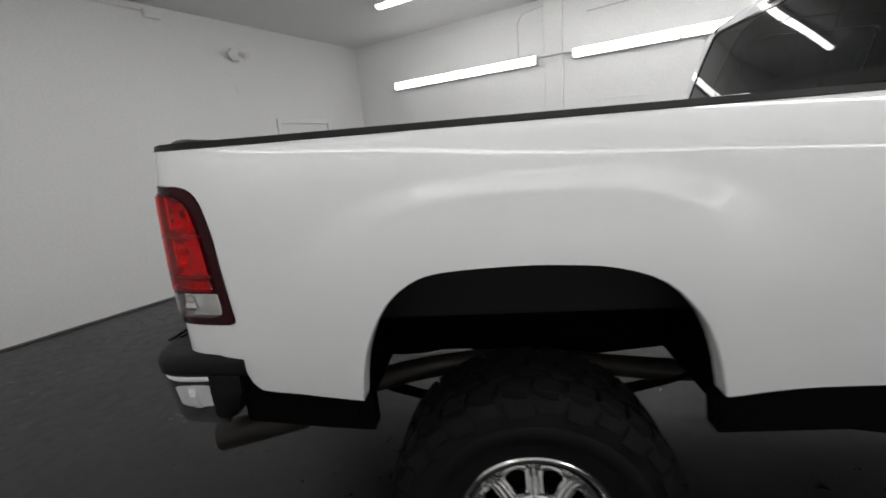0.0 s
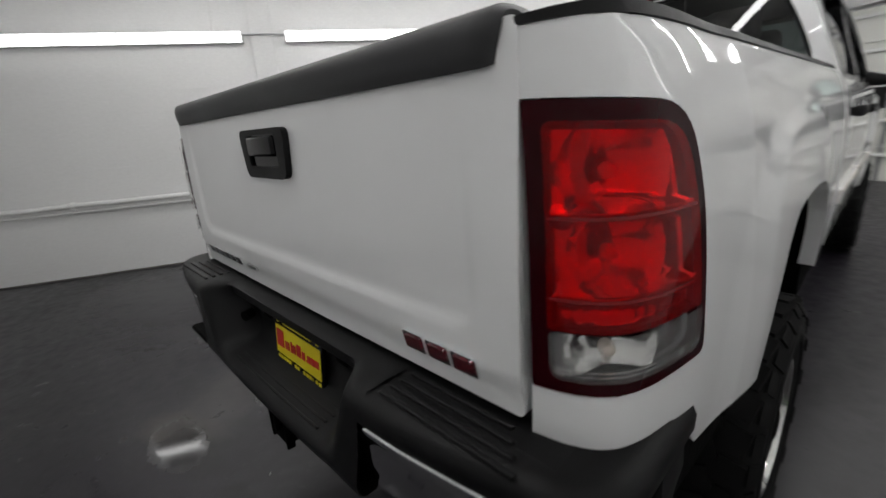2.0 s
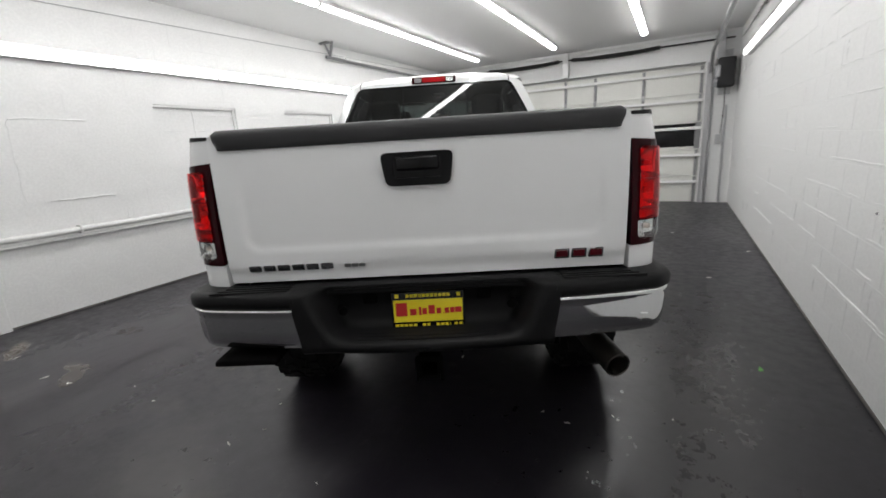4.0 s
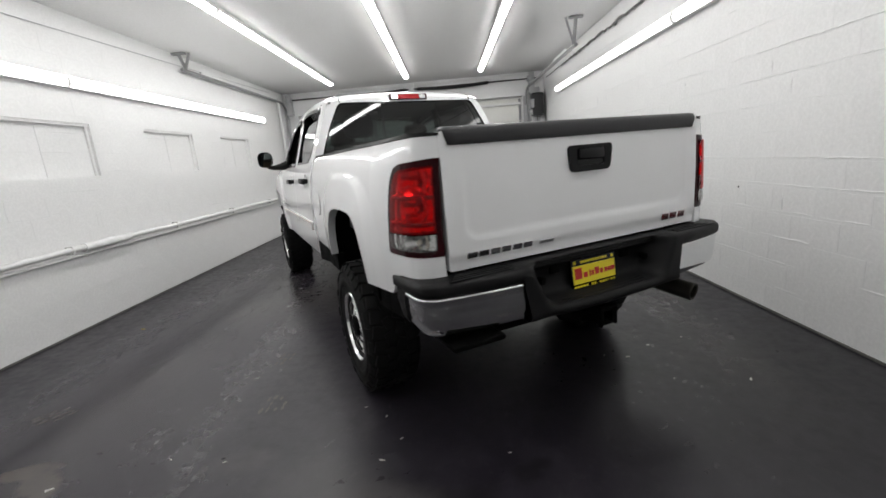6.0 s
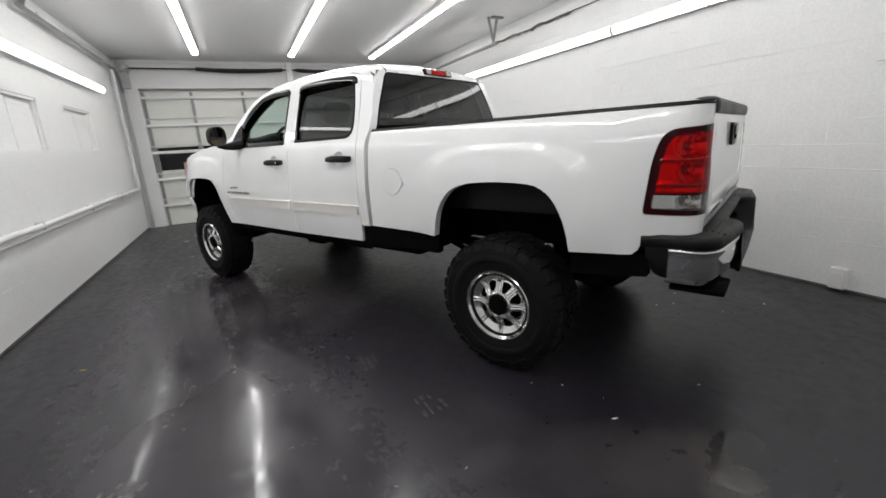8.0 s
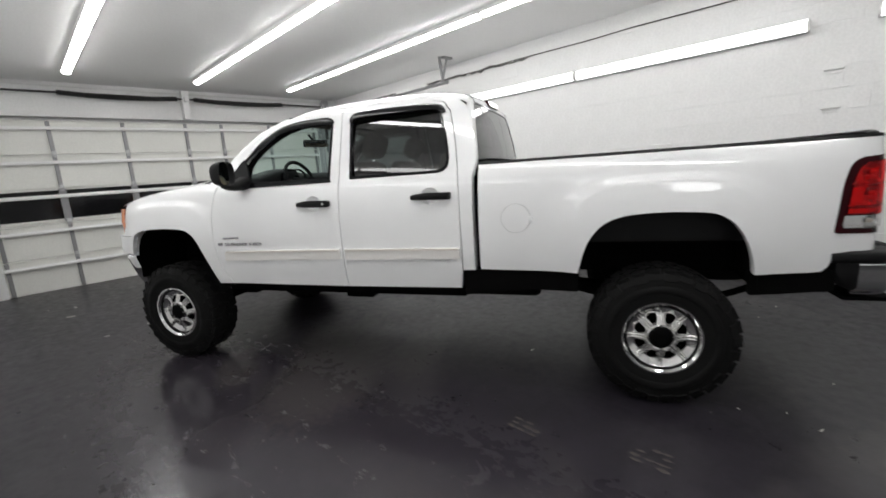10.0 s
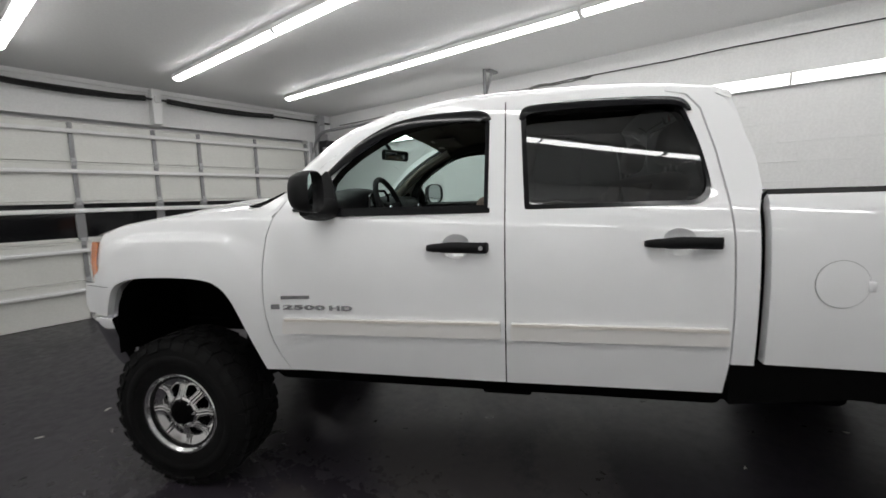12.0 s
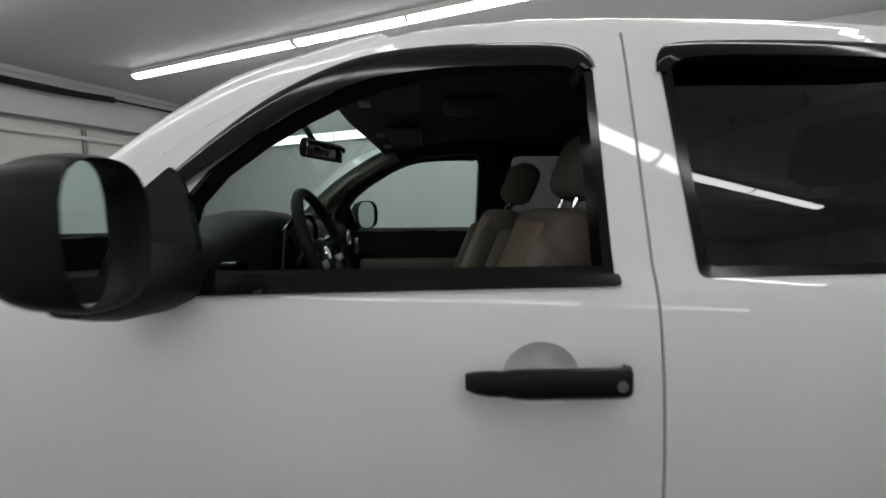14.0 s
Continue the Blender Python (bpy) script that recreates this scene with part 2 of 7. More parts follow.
def sheet(bm, outline, fn, step=0.04, holes=(), rim=0.02, edge=0.004):
    """A curved panel: an outline in (a, b), with holes, laid by fn(a, b) into space, its borders rolled in by rim."""
    loops = [resample(list(outline), step)] + [resample(list(h), step) for h in holes]
    pts, edges = [], []
    for lp in loops:
        s = len(pts)
        pts += [Vector(p) for p in lp]
        edges += [(s + i, s + (i + 1) % len(lp)) for i in range(len(lp))]
    border = list(pts)
    arr = np.array([tuple(p) for p in border])
    xs, ys = [p[0] for p in outline], [p[1] for p in outline]
    y = min(ys) + step / 2
    row = 0
    while y < max(ys):
        x = min(xs) + (step / 2 if row % 2 else 0.25 * step)
        while x < max(xs):
            if inside((x, y), list(outline)) and not any(inside((x, y), list(h)) for h in holes):
                if np.min(np.hypot(arr[:, 0] - x, arr[:, 1] - y)) > step * 0.55:
                    pts.append(Vector((x, y)))
            x += step
        y += step
        row += 1
    vs, _, fs, *_ = geometry.delaunay_2d_cdt(pts, edges, [], 1, 1e-6)
    made = [bm.verts.new(fn(v.x, v.y)) for v in vs]
    faces = []
    for fc in fs:
        cx, cy = sum(vs[i].x for i in fc) / 3, sum(vs[i].y for i in fc) / 3
        if inside((cx, cy), list(outline)) and not any(inside((cx, cy), list(h)) for h in holes):
            faces.append(bm.faces.new([made[i] for i in (fc[::-1] if rim > 0 else fc)]))
    used = {v for fc in faces for v in fc.verts}
    back = {v: i for i, v in enumerate(made)}
    for v in made:
        if v not in used:
            bm.verts.remove(v)
    if rim:
        h = 1e-3

        def normal(i):
            p = vs[i]
            du = fn(p.x + h, p.y) - fn(p.x - h, p.y)
            dv = fn(p.x, p.y + h) - fn(p.x, p.y - h)
            return du.cross(dv).normalized()

        rims = [e for fc in faces for e in fc.edges if len(e.link_faces) == 1]
        low = {}
        for e in rims:
            for v in e.verts:
                if v not in low:
                    low[v] = bm.verts.new(v.co + normal(back[v]) * rim)
        for e in rims:
            a = e.link_loops[0].vert
            b = e.other_vert(a)
            bm.faces.new((b, a, low[a], low[b]))
    return faces


def lerp(x, table):
    for (x0, y0), (x1, y1) in zip(table, table[1:]):
        if x <= x1:
            t = min(1, max(0, (x - x0) / (x1 - x0)))
            return y0 + (y1 - y0) * t
    return table[-1][1]


def spline(x, table):
    """A smooth line through a table of (x, y)."""
    n = len(table)
    if x <= table[0][0]:
        return table[0][1]
    if x >= table[-1][0]:
        return table[-1][1]
    for i in range(n - 1):
        x0, x1 = table[i][0], table[i + 1][0]
        if x <= x1:
            m0 = (table[min(i + 1, n - 1)][1] - table[max(i - 1, 0)][1]) / (table[min(i + 1, n - 1)][0] - table[max(i - 1, 0)][0])
            m1 = (table[min(i + 2, n - 1)][1] - table[i][1]) / (table[min(i + 2, n - 1)][0] - table[i][0])
            d = x1 - x0
            t = (x - x0) / d
            return (2 * t ** 3 - 3 * t * t + 1) * table[i][1] + (t ** 3 - 2 * t * t + t) * d * m0 + (3 * t * t - 2 * t ** 3) * table[i + 1][1] + (t ** 3 - t * t) * d * m1


def ease(a, b, x):
    t = min(1, max(0, (x - a) / (b - a)))
    return t * t * (3 - 2 * t)

# ---- the hall ----
LEFT, RIGHT, BACK, DOOR, TOP = -4.58, 1.82, -3.6, 8.95, 3.27

floor_mat = principled("floor_paint", (0.045, 0.043, 0.05), 0.3, spec=0.44)
fb = noise_tex(floor_mat, 0.7, 5, 0.5)
fs = noise_tex(floor_mat, 5, 6, 0.6)
ff = noise_tex(floor_mat, 70, 4, 0.6)
fst = noise_tex(floor_mat, 1.4, 7, 0.66, (1.0, 0.45, 1), 0.8)
fine = noise_tex(floor_mat, 24, 7, 0.72, (1.0, 0.7, 1))
fc = mix(floor_mat, ramp(floor_mat, fb, [(0.3, 0.0), (0.7, 1.0)]), (0.0085, 0.0072, 0.0112), (0.0135, 0.0115, 0.017))
fc = mix(floor_mat, ramp(floor_mat, fs, [(0.44, 0.0), (0.68, 0.55)]), fc, (0.027, 0.0235, 0.031))
grime = noise_tex(floor_mat, 2.6, 7, 0.7, (1.0, 0.6, 1))
fc = mix(floor_mat, ramp(floor_mat, grime, [(0.52, 0.0), (0.66, 0.6)]), fc, (0.005, 0.0045, 0.0055))
fc = mix(floor_mat, ramp(floor_mat, fst, [(0.3, 0.0), (0.75, 0.45)]), fc, (0.031, 0.0268, 0.034))
fc = mix(floor_mat, ramp(floor_mat, fine, [(0.55, 0.0), (0.85, 0.4)]), fc, (0.075, 0.068, 0.068))

scuffs = mix(floor_mat, ramp(floor_mat, noise_tex(floor_mat, 1.9, 5, 0.6), [(0.48, 0.0), (0.62, 1.0)]), (0.0, 0.0, 0.0), ramp(floor_mat, noise_tex(floor_mat, 13, 9, 0.78, (1.0, 0.4, 1), 0.5), [(0.56, 0.0), (0.7, 0.55)]))
fc = mix(floor_mat, scuffs, fc, (0.085, 0.078, 0.074))


def stain(base, x, y, w, h, turn, color, soft, amount, grain=9.0):
    """A worn, oily or plainly darker patch of its own ragged shape in the floor paint."""
    tc = floor_mat.node_tree.nodes.new("ShaderNodeTexCoord")
    mp = floor_mat.node_tree.nodes.new("ShaderNodeMapping")
    mp.vector_type = "TEXTURE"
    mp.inputs["Location"].default_value = (x, y, 0)
    mp.inputs["Rotation"].default_value = (0, 0, turn)
    mp.inputs["Scale"].default_value = (w / 2, h / 2, 1)
    link(floor_mat, tc.outputs["Object"], mp.inputs["Vector"])
    ln = floor_mat.node_tree.nodes.new("ShaderNodeVectorMath")
    ln.operation = "LENGTH"
    link(floor_mat, mp.outputs["Vector"], ln.inputs[0])
    wob = floor_mat.node_tree.nodes.new("ShaderNodeMath")
    wob.operation = "MULTIPLY_ADD"
    link(floor_mat, noise_tex(floor_mat, grain, 6, 0.65), wob.inputs[0])
    wob.inputs[1].default_value = -1.6
    link(floor_mat, ln.outputs["Value"], wob.inputs[2])
    mask = ramp(floor_mat, wob.outputs[0], [(0.0, amount), (soft + 0.15, 0.0)])
    return mix(floor_mat, mask, base, color)


CONCRETE, DARK_TONE, WORN = (0.13, 0.112, 0.09), (0.007, 0.0065, 0.0075), (0.07, 0.064, 0.063)
for x, y, w, h, turn in ((-2.88, -0.19, 0.32, 0.15, -0.6), (-3.92, -0.17, 0.4, 0.14, -0.5), (-3.05, -0.1, 0.3, 0.12, 0.2)):
    fc = stain(fc, x, y, w, h, turn, CONCRETE, 0.25, 0.9)
fc = stain(fc, -1.0, -0.68, 0.42, 0.2, 0.9, CONCRETE, 0.5, 0.3)
# small oil spots
for x, y, w, h, turn in ((-0.43, -0.36, 0.13, 0.1, 0.2), (-0.36, -0.3, 0.09, 0.07, 0.0), (-0.32, -0.64, 0.34, 0.12, 0.2), (-2.79, 2.87, 0.5, 0.14, 0.3), (-0.8, -0.57, 0.42, 0.2, 0.6), (-2.3, 2.1, 0.4, 0.16, 0.3), (-2.75, 2.8, 0.6, 0.2, 0.5)):
    fc = stain(fc, x, y, w, h, turn, DARK_TONE, 0.5, 0.7)
for x, y, w, h, turn in ((-2.9, 0.5, 0.4, 2.4, 0.0), (-1.5, 3.34, 0.6, 0.2, 0.5), (-1.3, 2.5, 0.5, 0.2, 0.8), (-1.9, 2.8, 0.7, 0.2, 0.6), (-1.3, -0.43, 0.35, 0.6, 0.9), (1.09, 0.67, 0.22, 0.7, 0.1), (1.19, 1.67, 0.2, 0.7, 0.0), (-2.28, 0.67, 0.4, 0.12, 0.9), (-3.0, 0.8, 0.9, 0.3, 1.45), (-1.85, -0.14, 0.25, 0.14, 0.2), (1.12, 1.1, 0.3, 1.4, 0.0), (-1.15, -0.5, 0.5, 0.2, 0.1), (-3.3, 0.9, 0.5, 0.2, 0.9), (-2.5, 0.3, 0.6, 0.2, 1.5), (-2.2, 1.89, 0.7, 0.3, 0.6), (1.0, 0.9, 1.6, 0.4, 1.5), (-3.3, 2.4, 0.5, 0.25, 1.2)):
    fc = stain(fc, x, y, w, h, turn, WORN, 0.8, 0.32, 6.0)
fc = stain(fc, -3.0, 2.2, 1.7, 5.0, 0.1, (0.042, 0.037, 0.045), 1.1, 0.55, 3.0)
for x, y, w, h, turn in ((-2.45, 2.6, 1.3, 0.8, 0.6), (-2.1, 3.2, 0.9, 0.5, 0.7), (-2.9, 3.3, 0.6, 0.3, 1.2), (-1.75, 2.35, 0.8, 0.4, 0.6)):
    fc = stain(fc, x, y, w, h, turn, WORN, 0.35, 0.6, 16.0)
# two broad darker areas: east of the truck, and before the back wall
fc = stain(fc, 0.9, 1.6, 1.6, 4.0, 0.0, DARK_TONE, 1.0, 0.6, 4.0)
fc = stain(fc, -2.2, -2.5, 5.0, 2.2, 0.1, DARK_TONE, 1.2, 0.65, 5.0)
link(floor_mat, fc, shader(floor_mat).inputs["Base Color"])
gloss = noise_tex(floor_mat, 11, 8, 0.68)
rough = ramp(floor_mat, mix(floor_mat, 0.35, gloss, fst), [(0.36, 0.25), (0.64, 0.48)])
# a trodden lane, worn smooth
streak = ramp(floor_mat, noise_tex(floor_mat, 7, 8, 0.75, (1.0, 0.35, 1), 0.6), [(0.4, 0.07), (0.6, 0.27)])
for x, y, w, h, turn in ((-3.05, 1.6, 1.1, 4.6, 0.04), (-2.75, -0.2, 0.9, 1.8, 0.35), (-3.6, -1.1, 1.2, 1.4, 0.2)):
    rough = stain(rough, x, y, w, h, turn, streak, 0.9, 0.95, 14.0)
rough = stain(rough, -0.87, -0.66, 0.42, 0.2, 0.5, (0.04, 0.04, 0.04), 0.3, 0.95, 22.0)
rough = stain(rough, 1.1, 1.6, 0.4, 2.6, 0.0, streak, 0.8, 0.35, 14.0)
link(floor_mat, rough, shader(floor_mat).inputs["Roughness"])
bump(floor_mat, mix(floor_mat, 0.4, gloss, ff), 0.05, 0.002)


def wall_material(name, course, color=(0.8, 0.8, 0.795), strength=0.22):
    m = principled(name, color, 0.5, spec=0.35)
    vary(m, color, 0.04, 1.3, (0.42, 0.6), 45)
    lump = noise_tex(m, 30, 5, 0.6)
    wide = noise_tex(m, 2.2, 4, 0.6)
    h = mix(m, 0.6, lump, wide)
    bump(m, h, strength, 0.012)
    return m


block_mat = wall_material("painted_block", True)
plaster_mat = wall_material("painted_board", False, (0.8, 0.8, 0.795), 0.12)
ceiling_mat = wall_material("ceiling_paint", False, (0.72, 0.72, 0.715), 0.1)
white_metal = vary(principled("white_enamel", (0.8, 0.8, 0.79), 0.35), (0.8, 0.8, 0.79), 0.05, 3, (0.3, 0.45), 90)
door_panel_mat = vary(principled("door_panel", (0.76, 0.76, 0.72), 0.4), (0.76, 0.76, 0.72), 0.06, 1.5, (0.35, 0.55), 60, 0.1)
galv = vary(principled("galvanised", (0.46, 0.46, 0.47), 0.45, metal=0.35), (0.46, 0.46, 0.47), 0.15, 6, (0.35, 0.55), 80)
dark_galv = vary(principled("weathered_steel", (0.27, 0.27, 0.275), 0.5, metal=0.35), (0.27, 0.27, 0.275), 0.2, 6, (0.4, 0.6), 80)
spring_mat = principled("spring_black", (0.02, 0.02, 0.02), 0.5, metal=0.3)
night_glass = principled("dark_pane", (0.006, 0.006, 0.007), 0.1, spec=0.3)
dirt_trim = vary(principled("wall_foot", (0.13, 0.125, 0.115), 0.7), (0.13, 0.125, 0.115), 0.4, 4, None, 40)
conduit_mat = vary(principled("painted_pipe", (0.76, 0.76, 0.75), 0.45), (0.76, 0.76, 0.75), 0.1, 6, (0.35, 0.6), 50, 0.2)


def structure(name, bm, mat, label, parent=None, smooth=False, angle=40):
    ob = finish(bm, name, mat, parent, smooth, angle)
    return tagged(ob, label, kind="structure") if parent is None else ob


bm = bmesh.new()
box(bm, (LEFT - 0.2, BACK - 0.2, -0.2), (RIGHT + 0.2, DOOR + 0.4, 0.0))
structure("floor", bm, floor_mat, "worn dark grey painted concrete floor with scuffs")
bm = bmesh.new()
box(bm, (LEFT - 0.2, BACK - 0.2, TOP), (RIGHT + 0.2, DOOR + 0.4, TOP + 0.2))
structure("ceiling", bm, ceiling_mat, "flat white painted ceiling")

# left wall: painted blocks with three blocked-up window recesses
WIN = [(1.71, 2.81), (3.67, 4.76), (5.6, 6.67)]
WZ = (1.57, 2.13)
bm = bmesh.new()
ys = [BACK - 0.2] + [y for w in WIN for y in w] + [DOOR + 0.4]
for i in range(0, len(ys), 2):
    box(bm, (LEFT - 0.2, ys[i], 0.0), (LEFT, ys[i + 1], TOP))
for a, b in WIN:
    box(bm, (LEFT - 0.2, a, 0.0), (LEFT, b, WZ[0]))
    box(bm, (LEFT - 0.2, a, WZ[1]), (LEFT, b, TOP))
wall_left = structure("wall_west", bm, block_mat, "white painted block wall with blocked-up windows")
for a, b in WIN:
    bm = bmesh.new()
    box(bm, (LEFT - 0.2, a, WZ[0]), (LEFT - 0.055, b, WZ[1]))
    for y in ((a * 0.55 + b * 0.45),):
        box(bm, (LEFT - 0.06, y - 0.004, WZ[0] + 0.01), (LEFT - 0.051, y + 0.004, WZ[1] - 0.01))
    box(bm, (LEFT - 0.06, a + 0.002, WZ[1] - 0.03), (LEFT - 0.012, b - 0.002, WZ[1] + 0.001), 0.004)
    box(bm, (LEFT - 0.06, b - 0.03, WZ[0]), (LEFT - 0.03, b - 0.001, WZ[1] - 0.03), 0.004)
    finish(bm, "window_infill", plaster_mat, wall_left, False)
# pilaster
bm = bmesh.new()
box(bm, (LEFT - 0.05, -0.24, 0.0), (LEFT + 0.05, 0.0, TOP), 0.006)
finish(bm, "pilaster", block_mat, wall_left, False)
# patched rectangle with torn edges
bm = bmesh.new()
random.seed(5)
outline = rounded([(0.36, 1.16), (1.08, 1.14), (1.04, 1.93), (0.38, 1.92)], 0.03)
outline = [(a + random.uniform(-0.008, 0.008), b + random.uniform(-0.008, 0.008)) for a, b in resample(outline, 0.06)]
sheet(bm, outline, lambda a, b: Vector((LEFT + 0.005 + 0.002 * noise.noise((a * 6, b * 6, 0)), a, b)), 0.05, rim=-0.006)
finish(bm, "plaster_patch", plaster_mat, wall_left)
for y0, y1, z in ((0.4, 1.0, 1.935), (0.55, 1.12, 1.15)):
    bm = bmesh.new()
    pts = [(LEFT + 0.006, y0 + (y1 - y0) * k / 12, z + random.uniform(-0.006, 0.006)) for k in range(13)]
    tube_path(bm, pts, [0.004 + 0.006 * random.random() for _ in pts], 6)
    finish(bm, "plaster_ridge", plaster_mat, wall_left)

bm = bmesh.new()
box(bm, (RIGHT, BACK - 0.2, 0.0), (RIGHT + 0.2, DOOR + 0.4, TOP))
wall_right = structure("wall_east", bm, block_mat, "white painted block wall with raised mortar joints")
bm = bmesh.new()
box(bm, (LEFT, BACK - 0.2, 0.0), (RIGHT, BACK, TOP))
structure("wall_south", bm, plaster_mat, "smooth white painted back wall")

# front wall with the door opening
OP = (-4.25, 1.27, 2.74)
bm = bmesh.new()
box(bm, (LEFT, DOOR, 0.0), (OP[0], DOOR + 0.2, TOP))
box(bm, (OP[1], DOOR, 0.0), (RIGHT, DOOR + 0.2, TOP))
box(bm, (OP[0], DOOR, OP[2]), (OP[1], DOOR + 0.2, TOP))
structure("wall_north", bm, plaster_mat, "white painted wall round the garage door")
bm = bmesh.new()
box(bm, (LEFT, DOOR + 0.2, 0.0), (RIGHT, DOOR + 0.4, TOP))
structure("wall_outer", bm, plaster_mat, "plain wall closing the hall")

# dark foot line of the walls
for nm, lo, hi in (("baseboard_west", (LEFT, BACK, 0), (LEFT + 0.008, DOOR, 0.02)), ("baseboard_east", (RIGHT - 0.008, BACK, 0), (RIGHT, DOOR, 0.02)), ("baseboard_south", (LEFT + 0.008, BACK, 0), (RIGHT - 0.008, BACK + 0.008, 0.02))):
    bm = bmesh.new()
    box(bm, lo, hi, 0.003)
    structure(nm, bm, dirt_trim, "scuffed grey line at the foot of the wall")

# sectional garage door
SECT = [0.0, 0.55, 1.09, 1.63, 2.16, 2.69]
STILE = [-4.2, -3.36, -2.39, -1.42, -0.78, 0.18, 1.22]
door = tagged(new("garage_door"), "closed white sectional garage door with a row of dark windows", "garage door", kind="structure")
for i, (z0, z1) in enumerate(zip(SECT, SECT[1:])):
    bm = bmesh.new()
    y0 = DOOR + 0.06
    if i == 2:
        box(bm, (OP[0], y0, z0 + 0.004), (OP[1], y0 + 0.04, 1.14))
        box(bm, (OP[0], y0, 1.6), (OP[1], y0 + 0.04, z1 - 0.004))
        for a, b in zip(STILE, STILE[1:]):
            box(bm, (a - 0.05, y0, 1.14), (a + 0.05, y0 + 0.04, 1.6))
        box(bm, (STILE[-1] - 0.05, y0, 1.14), (OP[1], y0 + 0.04, 1.6))
    else:
        box(bm, (OP[0], y0, z0 + 0.004), (OP[1], y0 + 0.04, z1 - 0.004), 0.004)
    sec = part("door_panel", bm, door_panel_mat, door, smooth=False)
    bm = bmesh.new()
    zz = z1 - 0.125
    box(bm, (OP[0], y0 - 0.075, zz - 0.028), (OP[1], y0 - 0.03, zz + 0.012), 0.01)
    box(bm, (OP[0], y0 - 0.04, zz - 0.03), (OP[1], y0 - 0.03, zz + 0.03))
    part("strut", bm, white_metal, sec, smooth=False)
    bm = bmesh.new()
    box(bm, (OP[0], y0 - 0.012, z1 - 0.03), (OP[1], y0 - 0.001, z1 - 0.006), 0.004)
    part("joint_lip", bm, door_panel_mat, sec, smooth=False)
    for x in STILE:
        bm = bmesh.new()
        hw = 0.05 if i == 2 else 0.027
        box(bm, (x - hw, y0 - 0.03, z0 + 0.012), (x + hw, y0 - 0.002, z1 - 0.012), 0.006)
        part("stile", bm, dark_galv, sec, smooth=False)
    if i == 2:
        for a, b in zip(STILE, STILE[1:]):
            bm = bmesh.new()
            box(bm, (a + 0.05, y0 + 0.012, 1.14), (b - 0.05, y0 + 0.02, 1.6))
            part("pane", bm, night_glass, sec, smooth=False)
for x in STILE[1:-1]:
    for z in SECT[1:-1]:
        bm = bmesh.new()
        box(bm, (x - 0.03, DOOR + 0.012, z - 0.05), (x + 0.03, DOOR + 0.024, z + 0.05), 0.003)
        cyl(bm, (x - 0.03, DOOR + 0.012, z), (x + 0.03, DOOR + 0.012, z), 0.008, n=8)
        part("hinge", bm, galv, door)

# spring shaft over the door
shaft = tagged(new("torsion_spring"), "black torsion springs on a steel shaft above the garage door", "door spring")
bm = bmesh.new()
cyl(bm, (-4.45, 8.8, 3.09), (1.7, 8.8, 3.09), 0.016, n=12)
part("shaft", bm, spring_mat, shaft)
for a, b in ((-3.18, -1.53), (-1.25, 0.46)):
    bm = bmesh.new()
    k = int((b - a) / 0.02)
    us = [i / (2 * k) for i in range(2 * k + 1)]
    tube_path(bm, [(a + (b - a) * u, 8.8, 3.09 - 0.035 * math.sin(math.pi * u)) for u in us], [0.034 + (0.008 if i % 2 else 0.0) for i in range(2 * k + 1)], 14)
    part("coil", bm, spring_mat, shaft)
for x in (-4.4, -1.39, 1.5):
    bm = bmesh.new()
    box(bm, (x - 0.06, 8.78, 2.74), (x + 0.06, DOOR, 3.24), 0.004)
    box(bm, (x - 0.035, 8.74, 3.04), (x + 0.035, 8.82, 3.14), 0.012)
    part("bracket", bm, white_metal if x == -1.39 else galv, shaft, smooth=False)
for x in (-4.33, 1.42):
    bm = bmesh.new()
    lathe(bm, [(0.02, -0.03), (0.075, -0.03), (0.06, -0.01), (0.06, 0.01), (0.075, 0.03), (0.02, 0.03)], Matrix.Translation((x, 8.8, 3.09)) @ Euler((0, radians(90), 0)).to_matrix().to_4x4(), 20)
    part("cable_drum", bm, galv, shaft)


def door_track(x, sgn, y_end, z_end=2.89):
    tr = tagged(new("door_track"), "galvanised steel track of the garage door on ceiling brackets", "door track")
    bm = bmesh.new()
    box(bm, (x - 0.03, 8.86, 0.0), (x + 0.03, 8.9, z_end - 0.38), 0.004)
    part("upright", bm, galv, tr, smooth=False)
    bm = bmesh.new()
    arc = [(x, 8.88 - 0.38 * (1 - math.cos(a)), z_end - 0.39 + 0.38 * math.sin(a)) for a in [k * math.pi / 16 for k in range(9)]]
    tube_path(bm, arc + [(x, y_end, z_end)], 0.028, 6)
    part("rail", bm, dark_galv, tr)
    bm = bmesh.new()
    tube_path(bm, [(x, y_end + 0.12, z_end + 0.01), (x, y_end - 0.02, TOP)], 0.026, 4)
    tube_path(bm, [(x - sgn * 0.14, y_end + 0.02, TOP), (x, y_end + 0.1, z_end + 0.01)], 0.024, 4)
    box(bm, (x - 0.1, y_end - 0.05, TOP - 0.03), (x + 0.1, y_end + 0.02, TOP), 0.003)
    part("hanger", bm, dark_galv, tr)
    bm = bmesh.new()
    box(bm, (x - 0.02, y_end + 0.5, z_end + 0.02), (x + 0.02, y_end + 1.3, z_end + 0.06), 0.004)
    part("strap", bm, white_metal, tr, smooth=False)
    return tr


door_track(-4.49, -1, 4.68, 3.04)
door_track(1.36, 1, 4.75)

